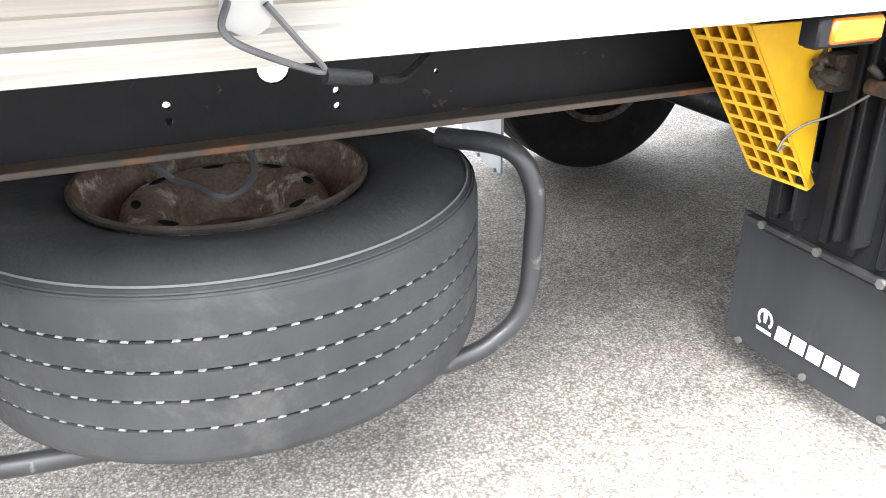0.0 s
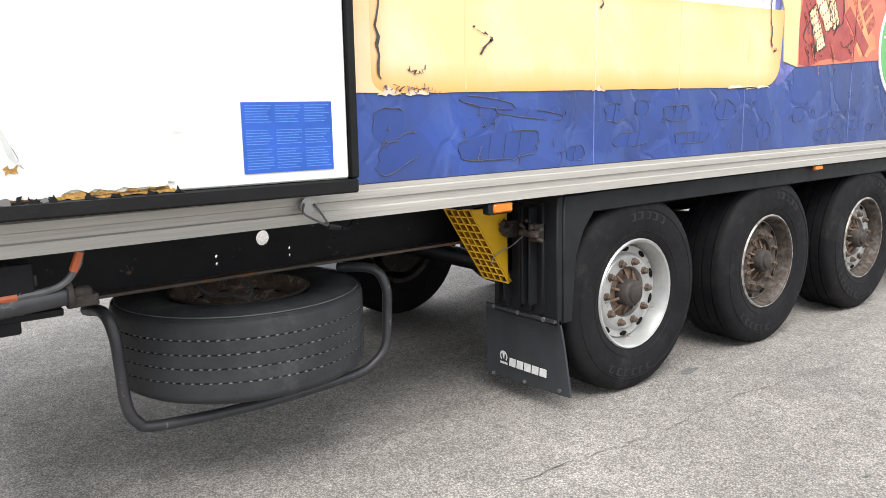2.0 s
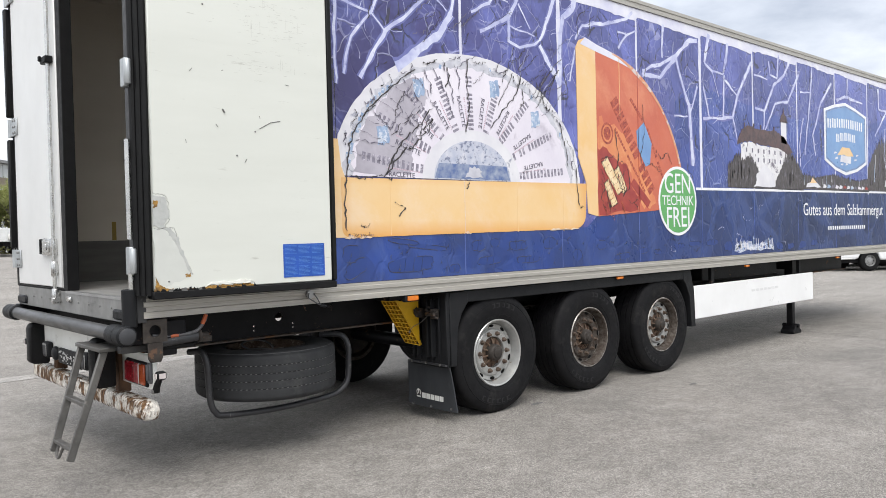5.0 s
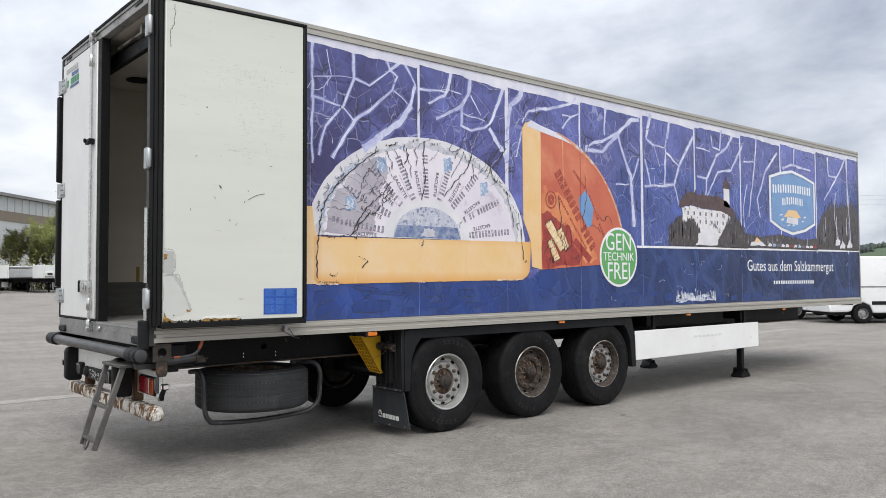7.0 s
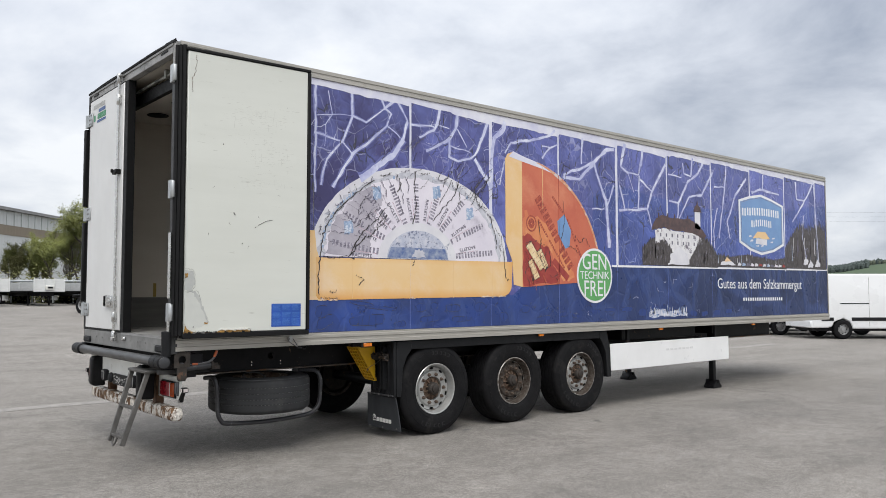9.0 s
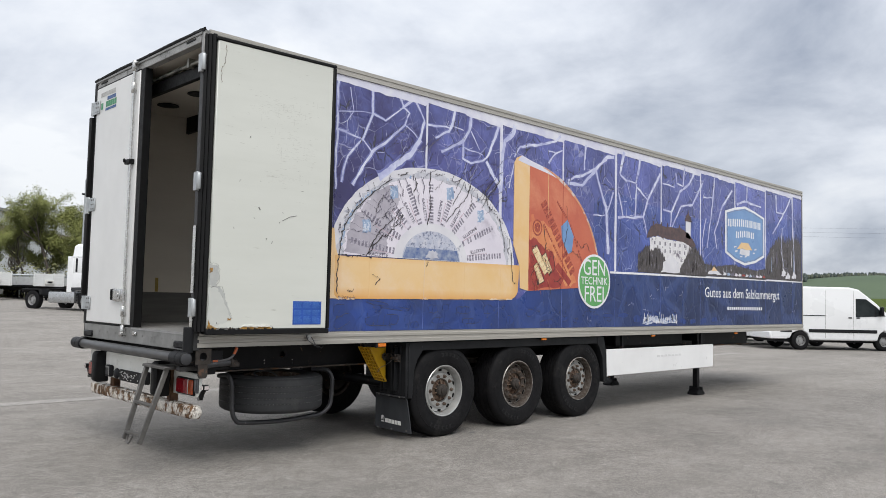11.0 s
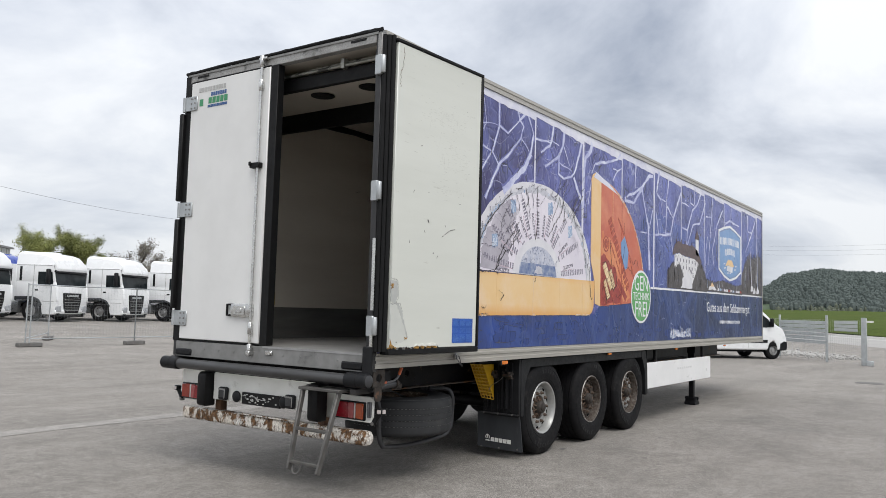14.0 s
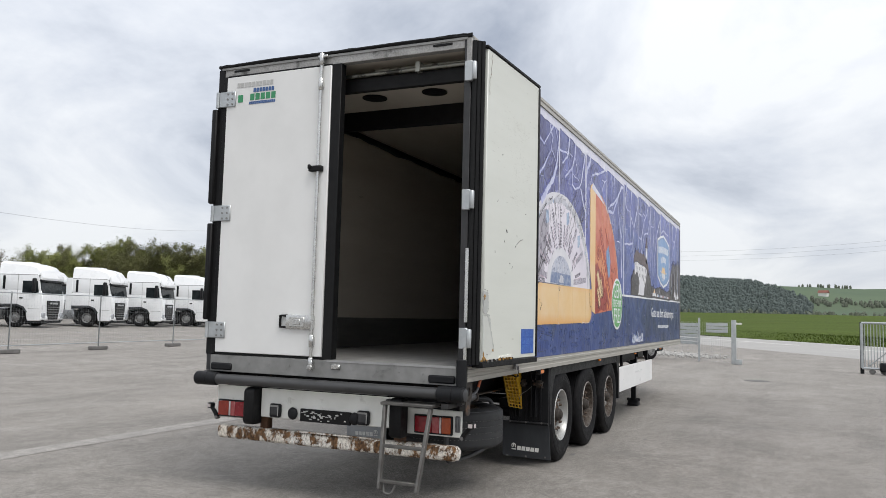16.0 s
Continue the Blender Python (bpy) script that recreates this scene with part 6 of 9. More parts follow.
vein(0.7, (1.66, 3.80), (1.71, 3.56), (1.63, 3.43), (1.61, 3.20))
vein(3.0, (1.505, 3.86), (1.505, 3.3), (1.50, 2.7))
vein(2.6, (2.78, 3.60), (3.12, 3.61))
vein(3.8, (3.21, 3.85), (3.18, 3.69), (3.12, 3.57), (2.89, 3.46))
vein(1.6, (3.16, 3.65), (3.36, 3.62))
vein(4.2, (3.49, 3.84), (3.46, 3.63), (3.36, 3.49), (3.00, 3.31))
vein(3.4, (3.36, 3.52), (3.36, 3.28), (3.49, 3.24), (3.70, 3.30), (3.77, 3.35))
vein(4.6, (4.00, 3.82), (3.93, 3.63), (3.77, 3.35))
vein(1.6, (3.49, 3.63), (3.64, 3.42))
vein(1.6, (3.36, 3.42), (3.70, 3.37))
vein(6.0, (4.04, 2.98), (3.92, 3.12), (3.77, 3.30))
vein(6.5, (4.30, 3.84), (4.25, 3.71), (4.11, 3.61), (4.06, 3.30), (4.05, 2.95))
vein(4.0, (5.26, 3.85), (5.10, 3.75), (4.84, 3.68), (4.41, 3.58), (4.29, 3.44))
vein(2.4, (4.28, 3.33), (4.20, 3.02))
vein(2.8, (4.99, 3.45), (5.15, 3.60), (5.31, 3.67))
vein(1.8, (4.99, 3.61), (5.15, 3.60))
vein(3.9, (5.82, 3.82), (5.80, 3.46))
vein(5.4, (6.54, 3.74), (6.36, 3.72), (6.07, 3.51), (5.75, 3.38), (5.42, 3.27))
vein(5.4, (6.05, 3.48), (5.75, 3.23), (5.42, 3.24))
vein(6.4, (6.40, 2.30), (6.37, 2.70), (6.34, 2.98), (6.20, 3.22), (6.07, 3.50))
vein(2.0, (6.03, 2.84), (6.31, 2.86))
vein(3.2, (6.53, 3.23), (6.36, 2.90))
vein(6.4, (6.80, 3.86), (6.69, 3.52))
vein(3.4, (6.69, 3.52), (6.86, 3.44), (7.12, 3.44))
vein(5.6, (7.24, 3.82), (7.20, 3.60), (7.12, 3.44))
vein(1.6, (6.86, 3.46), (7.01, 3.15))
vein(3.4, (7.15, 3.43), (7.11, 2.91))
vein(3.4, (7.16, 3.37), (7.46, 3.20))
vein(5.0, (7.83, 3.66), (7.62, 3.40), (7.46, 3.20), (7.35, 2.93), (6.65, 2.86))
vein(3.2, (6.66, 3.24), (6.78, 2.89))
vein(2.4, (7.35, 2.93), (7.47, 2.61))
vein(2.8, (7.90, 3.52), (8.27, 3.50))
vein(3.8, (8.60, 3.86), (8.54, 3.54), (8.35, 3.57), (8.31, 3.74))
vein(5.0, (8.91, 3.80), (8.75, 3.61), (8.46, 3.45), (8.18, 3.08), (7.91, 3.10))
vein(3.6, (8.18, 3.08), (8.14, 2.80), (8.12, 2.51))
vein(4.2, (9.21, 3.68), (8.86, 3.26), (8.49, 3.21), (8.17, 2.81))
vein(4.0, (9.63, 3.82), (9.58, 3.41), (9.46, 2.95), (9.37, 2.57))
vein(2.5, (9.23, 3.43), (9.58, 3.46))
vein(4.4, (10.31, 3.67), (9.93, 3.35), (9.64, 2.86), (9.72, 2.58))
vein(3.0, (9.33, 3.08), (9.20, 2.70), (9.24, 2.40))
vein(4.2, (10.90, 3.80), (10.88, 3.52))
vein(4.4, (10.49, 3.44), (10.79, 3.52), (11.49, 3.48))
vein(4.8, (12.16, 3.78), (12.19, 3.45), (12.50, 3.44))
vein(5.0, (12.90, 3.83), (12.60, 3.51), (12.01, 3.00))
vein(3.0, (12.92, 3.81), (13.00, 3.0), (13.06, 2.24))
vein(2.4, (12.45, 3.15), (12.40, 2.70), (12.55, 2.30))


# the large cheese: pale label above, yellow cut face below
def oval(r, th):
    return (max(1.50 + 0.03 * (1.0 - r), 2.885 + 1.43 * r * math.cos(th)), 2.035 + 1.055 * r * math.sin(th))


def half(r, n=48, amp=0.0, seed=0):
    g2 = random.Random(seed)
    return [oval(r + g2.uniform(-amp, amp), math.pi * i / n) for i in range(n + 1)]


flat("cheese_rind", half(1.0, 56, 0.004, 2), 2, M_RIMWHITE, "printed white cheese rind, torn at the rim")
ring = half(0.935, 70, 0.022, 4)
flat("foil", ring, 3, M_RINDGREY, "printed greyed inner edge of the rind")
r8 = random.Random(41)
for k in range(22):
    th = 2.30 + 0.043 * k if k < 18 else 0.5 + 0.45 * (k - 18)
    x, z = oval(r8.uniform(0.90, 0.925), th)
    c = r8.uniform(0.012, 0.020)
    flat("foil_shard", ragged([(x - c, z - c), (x + 0.6 * c, z - 1.2 * c), (x + c, z + 0.8 * c), (x - 0.5 * c, z + 1.2 * c)], 0.003, 3, k), 4.2, M_FOIL)
flat("cheese_label", half(0.885, 64, 0.018, 6), 4, M_LABEL, "printed lavender cheese label")
flat("label_centre", half(0.40, 40), 5, M_RIMWHITE)
flat("lake_picture", half(0.315, 36), 6, surf("greyed_picture_print", (0.40, 0.43, 0.54), (0.58, 0.58, 0.64), 14, 0.4, spot=(0.17, 0.19, 0.28), spot_scale=22, spot_at=0.54, soft_spot=0.06), "printed mountain picture")
flat("lake_picture", [oval(0.31, 0.03), oval(0.305, 0.42), oval(0.305, math.pi - 0.42), oval(0.31, math.pi - 0.03)], 7, M_LAKE, "printed lake")
flat("bow", ragged([oval(0.08, 0.25), oval(0.11, 1.2), oval(0.11, 1.9), oval(0.08, 2.9)], 0.012, 5, 4), 8, M_RINDGREY)


M_WORN_INK = surf("worn_dark_lettering", (0.16, 0.145, 0.19), (0.27, 0.25, 0.31), 20, 0.45, spot=(0.54, 0.51, 0.58), spot_scale=34, spot_at=0.51, soft_spot=0.1)
M_WORN_PINK = surf("worn_pink_lettering", (0.42, 0.22, 0.28), (0.62, 0.55, 0.63), 90, 0.45)
M_WORN_RED = surf("worn_red_lettering", (0.20, 0.024, 0.024), (0.52, 0.115, 0.055), 45, 0.45)


M_LABEL_SHADE = surf("greyed_label_print", (0.33, 0.31, 0.36), (0.50, 0.47, 0.53), 2.2, 0.45, spot=(0.24, 0.22, 0.28), spot_scale=4, spot_at=0.60, soft_spot=0.15, bump=0.2, bump_scale=15)


def spoke_bar(r0, r1, th, h, material, layer):
    """A plain worn bar along a radius, for a name that is not spelt out."""
    q = [oval(r0, th), oval(r1, th)]
    nx, nz = -(q[1][1] - q[0][1]), q[1][0] - q[0][0]
    k = h / math.hypot(nx, nz) / 2
    (ax, az), (bx, bz) = q
    return flat("print_bar", [(ax - nx * k, az - nz * k), (bx - nx * k, bz - nz * k), (bx + nx * k, bz + nz * k), (ax + nx * k, az + nz * k)], layer, material)


def name_blocks(th, r0, r1, h, count, material, layer, rng2):
    """Letter-sized worn blocks along a radius, for a name that is not spelt out."""
    for j in range(count):
        a = r1 - (r1 - r0) * (j + 0.06) / count
        step = (r1 - r0) / count
        if rng2.random() < 0.06:
            continue
        tall = h * rng2.uniform(0.86, 1.0)
        spoke_bar(a - step * rng2.uniform(0.50, 0.66), a, th, tall, material, layer)


r5 = random.Random(61)
for deg in (170, 148, 127.5, 109.5, 92, 74.5, 54.5, 31, 7.5):
    th = radians(deg)
    name_blocks(th, 0.39, 0.83, 0.072, 13, M_WORN_INK, 5, r5)
    name_blocks(th + 0.068 * (1.0 if deg > 90 else 0.9), 0.42, 0.66, 0.012, 16, M_WORN_PINK, 5, r5)
    # the readable word beside it
    side = th + 0.138
    if side < math.pi * 0.99:
        cx, cz = oval(0.55, side)
        ang = math.degrees(math.atan2(1.055 * math.sin(side), 1.43 * math.cos(side)))
        lettering("word", "RACLETTE", 0.056, M_INKGREY, wall, Matrix.Translation((cx, proud(5.6), cz)) @ Matrix.Rotation(radians(90), 4, "X") @ Matrix.Rotation(radians(ang + 180), 4, "Z"), label="word RACLETTE printed along a spoke")
shade = [oval(r, radians(d)) for r, d in ((0.875, 178), (0.88, 160), (0.87, 143), (0.88, 128), (0.86, 116), (0.70, 120), (0.62, 132), (0.52, 150), (0.50, 178))]
flat("label_shade", ragged(shade, 0.02, 6, 17), 4.4, M_LABEL_SHADE, "greyed crumpled part of the label")
for th, r in ((2.72, 0.74), (2.12, 0.80), (1.33, 0.78), (0.78, 0.78)):
    x, z = oval(r, th)
    flat("foil_patch", ragged([(x - 0.05, z - 0.08), (x + 0.06, z - 0.06), (x + 0.05, z + 0.08), (x - 0.06, z + 0.06)], 0.01, 4, 3), 6, M_FOIL)
M_BAREPEACH = surf("bared_peach_film", (0.66, 0.44, 0.30), (0.70, 0.60, 0.50), 14, 0.5, spot=(0.16, 0.10, 0.07), spot_scale=18, spot_at=0.60, soft_spot=0.08)


def cheese_foot(x):
    return 1.574 + 0.0115 * (x - 1.5)


corner = [(4.24 + 0.16 * math.sin(radians(k)), 1.745 - 0.135 * math.cos(radians(k))) for k in range(0, 91, 10)]
heel = [(1.60 - 0.075 * math.sin(radians(k)), 1.640 - 0.063 * math.cos(radians(k))) for k in range(90, -1, -15)]
foot = [(1.66 + 2.5 * k / 40, cheese_foot(1.66 + 2.5 * k / 40) + 0.004 * noise.noise((k * 0.8, 2.0, 0))) for k in range(41)]
flat("cheese_cut", heel + foot + corner + [(4.405, 1.80), (4.42, 2.045), (2.9, 2.03), (1.525, 2.02)], 5, M_CHEESE_CUT, "printed yellow cut cheese")
flat("cheese_side", [(1.30, 1.580), (1.57, 1.577), (1.57, 2.0), (1.53, 2.1), (1.505, 2.3), (1.30, 2.3)], 4.6, M_CHEESE, "strip of printed cheese beside the door")
for x0, x1, up, seed in ((1.55, 1.66, 0.022, 3), (1.68, 1.80, 0.014, 7), (3.86, 4.16, 0.014, 4), (2.75, 2.84, 0.02, 5), (4.16, 4.30, 0.012, 6)):
    flat("bared_edge", ragged([(x0, cheese_foot(x0) - 0.006), (x1, cheese_foot(x1) - 0.004), (x1 - 0.03, cheese_foot(x1) + 0.35 * up), (x0 + 0.04, cheese_foot(x0) + up)], 0.006, 6, seed), 6, M_BAREPEACH, "pale bared film edge")
for x in (1.98, 2.77, 3.42, 4.06):
    flat("fold", [(x - 0.003, 1.59), (x + 0.003, 1.59), (x + 0.003, 2.03), (x - 0.003, 2.03)], 6, M_CHEESE if x != 2.77 else M_BAREPEACH)


def tear(pts, w, material=M_BLACKCRACK, seed=0, layer=9):
    rng2 = random.Random(seed)
    g = Geo()
    q = [(p.x + rng2.uniform(-0.012, 0.012), p.y + rng2.uniform(-0.012, 0.012)) for p in curve([(a, b, 0) for a, b in pts], 7)]
    y = proud(layer) - 0.0002
    a = [(x - rng2.uniform(0.2, 1.0) * w, y, z + rng2.uniform(0.0, 0.5) * w) for x, z in q]
    b = [(x + rng2.uniform(0.2, 1.0) * w, y, z - rng2.uniform(0.0, 0.5) * w) for x, z in q]
    return part("film_tear", g.sheet([a, b]), material, wall, "", 0, False)


LABEL_TEARS = [[(1.56, 1.62), (1.55, 1.85), (1.58, 2.1), (1.62, 2.3), (1.8, 2.55), (2, 2.72), (2.25, 2.9)], [(1.6, 2.04), (1.75, 2.02), (1.9, 2.05), (2, 2.01)], [(1.92, 2.02), (2.02, 2.2), (2.15, 2.35), (2.28, 2.45), (2.42, 2.6)], [(1.95, 2.05), (2.12, 2.25), (2.22, 2.28), (2.35, 2.42)], [(3.1, 2.5), (3.25, 2.65), (3.42, 2.82), (3.5, 3)], [(3.45, 2.98), (3.52, 2.8), (3.5, 2.72)], [(3.55, 3.02), (3.7, 2.95), (3.85, 2.72), (4.08, 2.6)]]
CHEESE_TEARS = [[(4.02, 2.62), (4.1, 2.4), (4.14, 2.2)], [(4.22, 2.36), (4.28, 2), (4.3, 1.83), (4.36, 1.82)], [(2.02, 1.84), (2.12, 1.8), (2.06, 1.74)], [(2.83, 3.05), (2.82, 2.85), (2.84, 2.62), (2.8, 2.45)], [(2.55, 3), (2.62, 2.9), (2.58, 2.78)], [(2.82, 2.02), (2.8, 1.95)], [(5.4, 2.9), (5.42, 2.6), (5.35, 2.35), (5.42, 2.2)], [(5.62, 2.45), (5.75, 2.35), (5.85, 2.42), (5.95, 2.3)], [(5.45, 2.3), (5.62, 2.26), (5.7, 2.2)], [(4.9, 2.6), (4.95, 2.35), (4.92, 2.2)]]


def crease(pts, w, seed, layer=3.2):
    """A sharp fold in the film: a dark line with a ridge along it, whose highlight is put into the colour."""
    g2 = random.Random(seed)
    q = [(p.x + g2.uniform(-0.0012, 0.0012), p.y + g2.uniform(-0.001, 0.001)) for p in curve([(a, b, 0) for a, b in pts], 5)]
    g, y = Geo(), proud(layer)
    w0 = [w * (0.55 + 0.45 * noise.noise((0.35 * k, seed * 0.37, 0))) for k in range(len(q))]
    g.sheet([[(x, y, z + d) for (x, z), d in zip(q, w0)], [(x + 0.4 * d, y, z - d) for (x, z), d in zip(q, w0)]])
    fold = part("film_crease", g, M_BLACKCRACK, wall, "", 0, False)
    part("ridge", Geo().tube([(x + 0.002, y, z + 1.2 * d) for (x, z), d in zip(q, w0)], 0.0013, 5), M_RIDGE, fold, "ridge of the fold, its highlight in the colour")


def blister(x, z, w, h, seed, lean=0.0, bars=0, layer=1.35):
    """A taut patch of film shut in by a nearly closed fold."""
    g2 = random.Random(seed)
    ring = []
    for k in range(25):
        t = 2 * math.pi * k / 24
        c, d = math.cos(t), math.sin(t)
        k2 = (abs(c) ** 3.0 + abs(d) ** 3.0) ** (-1 / 3.0)
        u, v = w * k2 * c, h * k2 * d
        swell = 1 + 0.18 * noise.noise((2 * c + seed, 2 * d, seed * 0.7))
        ring.append((x + u * swell, z + v * swell + lean * u))
    flat("taut_film", ring[:-1], layer, M_NAVYFLAT)
    cut = g2.randrange(24)
    turn = ring[cut:-1] + ring[:cut]
    gap = g2.randrange(2, 7)
    crease(turn[:11], 0.0034, seed)
    crease(turn[13 if gap > 4 else 11:24 - gap], 0.0030, seed + 1)
    for k in range(bars):
        bx = x + w * (-0.35 + 1.1 * (k + 0.3) / max(1, bars))
        crease([(bx + 0.006, z + 0.9 * h + lean * (bx - x)), (bx - 0.004, z), (bx - 0.012, z - 0.9 * h + lean * (bx - x))], 0.003, seed + 7 + k)


def fork(x, z, r, seed):
    """A short fold that splits in two."""
    g2 = random.Random(seed)
    a = g2.uniform(0.5, 1.3)
    tip = (x + r * math.cos(a), z + 0.8 * r * math.sin(a))
    crease([(x - r * math.cos(a), z - 0.8 * r * math.sin(a)), (x, z + g2.uniform(-0.01, 0.01)), tip], 0.0032, seed)
    crease([(x, z), (x + 0.3 * r, z - 0.3 * r), (x + 0.35 * r, z - r)], 0.0028, seed + 1)


for k, (x, z, w, h, lean, bars) in enumerate(((1.60, 1.455, 0.075, 0.065, 0.0, 0), (1.64, 1.345, 0.10, 0.060, 0.35, 0), (2.17, 1.352, 0.235, 0.058, 0.04, 3), (2.34, 1.487, 0.20, 0.020, -0.10, 1),
                               (2.10, 1.535, 0.15, 0.020, -0.12, 0), (2.64, 1.300, 0.060, 0.035, 0.0, 1), (2.92, 1.480, 0.075, 0.045, 0.0, 1), (3.12, 1.500, 0.055, 0.035, 0.0, 0),
                               (3.05, 1.350, 0.14, 0.035, 0.05, 2), (3.42, 1.470, 0.12, 0.040, 0.0, 2), (3.55, 1.340, 0.15, 0.030, 0.0, 3), (3.85, 1.480, 0.09, 0.050, 0.0, 1))):
    blister(x, z, w, h, int(x * 100), lean, bars, 1.25 + 0.25 * (k % 3))
r7 = random.Random(77)
for k in range(16):
    blister(4.2 + 0.36 * k + r7.uniform(-0.1, 0.1), r7.uniform(1.31, 1.44), r7.uniform(0.05, 0.14), r7.uniform(0.025, 0.06), 900 + 11 * k, r7.uniform(-0.1, 0.1), r7.randrange(3), 1.25 + 0.25 * (k % 3))
for k in range(34):
    fork(r7.uniform(1.55, 6.4), r7.uniform(1.29, 1.53), r7.uniform(0.012, 0.04), 1200 + 5 * k)
for i, pts in enumerate(LABEL_TEARS + CHEESE_TEARS):
    tear(pts, 0.009 if i < 17 else 0.005, M_BLACKCRACK, i, 9)
for k in range(5):
    x = 1.58 + 0.045 * k
    tear([(x, 1.60 + 0.010 * math.sin(k * 2.1)), (x + 0.03, 1.592), (x + 0.075, 1.580)], 0.003, M_BLACKCRACK if k % 2 else M_INKGREY, 700 + k, 9)
tear([(1.69, 1.672), (1.715, 1.655), (1.75, 1.660), (1.77, 1.675)], 0.004, M_BLACKCRACK, 720, 9)
# dark torn fan above the cheese and over its label
r6 = random.Random(19)
for x0, z0, n, wide in ((3.05, 3.12, 12, 0.5), (3.55, 3.02, 9, 0.4), (2.35, 3.25, 8, 0.35), (3.75, 2.75, 9, 0.3), (2.05, 2.45, 9, 0.35)):
    for k in range(n):
        a = r6.gauss(0.75, 0.28)
        ln = r6.uniform(0.12, 0.42)
        x, z = x0 + r6.gauss(0, 0.45) * wide, z0 + r6.gauss(0, 0.35) * wide
        tear([(x, z), (x + 0.5 * ln * math.cos(a), z + 0.5 * ln * math.sin(a) + r6.uniform(-0.02, 0.02)), (x + ln * math.cos(a), z + ln * math.sin(a))], r6.uniform(0.003, 0.007), M_BLACKCRACK if k % 3 else M_INKGREY, k + int(x0 * 100), 9)
for i in range(15):
    th = math.pi * (0.04 + 0.92 * i / 15) + 0.02 * math.sin(i * 7.0)
    a, b, c = oval(0.97, th), oval(0.93 + 0.03 * math.sin(i), th + 0.05), oval(0.95, th + 0.11)
    tear([a, b, c], 0.006 if i % 3 else 0.010, M_BLACKCRACK if i % 2 else M_INKGREY, i + 200, 9)
for i in range(14):
    th = math.pi * (0.55 + 0.42 * i / 14)
    a, b = oval(0.90, th), oval(0.72 - 0.1 * (i % 3), th + 0.06 * math.sin(i * 3.0))
    tear([a, ((a[0] + b[0]) / 2 + 0.03, (a[1] + b[1]) / 2), b], 0.008, M_INKGREY, i + 260, 9)
rng = random.Random(23)
for i in range(50):
    x = rng.uniform(4.4, 13.2)
    z = rng.uniform(1.30, 1.55 if x < 4.4 else 1.72 if x < 6 else 1.98)
    a = rng.uniform(0, 6.28)
    r = rng.uniform(0.03, 0.13)
    tear([(x, z), (x + r * math.cos(a), z + 0.5 * r * math.sin(a)), (x + r * math.cos(a + 0.9) * 1.6, min(1.98, max(1.27, z + r * math.sin(a + 0.9))))], 0.004, rng.choice((M_BLACKCRACK, M_VEIN, M_NAVY)), i, 4)
for i in range(26):
    x, z = rng.uniform(1.6, 13.2), rng.uniform(2.6, 3.8)
    a = rng.uniform(0, 6.28)
    r = rng.uniform(0.05, 0.22)
    tear([(x, z), (x + r * math.cos(a), max(2.2, min(3.85, z + r * math.sin(a)))), (x + r * 1.7 * math.cos(a + 0.5), max(2.2, min(3.85, z + 1.7 * r * math.sin(a + 0.5))))], 0.006, M_BLACKCRACK, i + 50, 3)

# the red wedge
flat("wedge_cut", [(4.30, 2.30), (4.295, 3.36), (4.34, 3.43), (4.44, 3.47), (4.60, 3.41), (4.60, 1.725), (4.44, 1.755), (4.42, 2.05)], 5, M_CHEESE, "printed yellow cut of a cheese wedge")
arc = [(4.60 + 1.62 * math.sin(t), 1.78 + 1.63 * math.cos(t)) for t in [math.radians(a) for a in range(0, 85, 6)]]
flat("wedge_rind", [(4.60, 1.725)] + arc + [(6.18, 2.0), (5.70, 1.79)], 5, M_REDPRINT, "printed red cheese wedge")
flat("wedge_top", [(4.36, 3.40), (4.44, 3.475), (4.62, 3.43), (5.0, 3.36), (5.35, 3.23), (5.0, 3.30), (4.60, 3.36)], 6, M_PALEFILM, "peeled wedge edge")
flat("fold", [(4.990, 2.75), (4.995, 2.75), (4.996, 3.33), (4.988, 3.33)], 7, M_CHEESE)
flat("wedge_seam", [(5.31, 1.77), (5.318, 1.77), (5.318, 3.25), (5.31, 3.25)], 7, M_DARKRED)
flat("wedge_shield", [(5.28, 2.62), (5.42, 2.72), (5.56, 2.50), (5.52, 2.28), (5.44, 2.25), (5.30, 2.44)], 7, M_LOGOBLUE, "small blue shield print")
# blocks for the names on the wedge
def blocks_along(a, b, h, count, material, layer, rng2):
    dx, dz = b[0] - a[0], b[1] - a[1]
    k = h / math.hypot(dx, dz) / 2
    for j in range(count):
        if count > 10 and j == 8:
            continue
        u, v = (j + 0.08) / count, (j + rng2.uniform(0.72, 0.9)) / count
        p, q = (a[0] + dx * u, a[1] + dz * u), (a[0] + dx * v, a[1] + dz * v)
        flat("print_bar", [(p[0] - dz * k, p[1] + dx * k), (q[0] - dz * k, q[1] + dx * k), (q[0] + dz * k, q[1] - dx * k), (p[0] + dz * k, p[1] - dx * k)], layer, material)


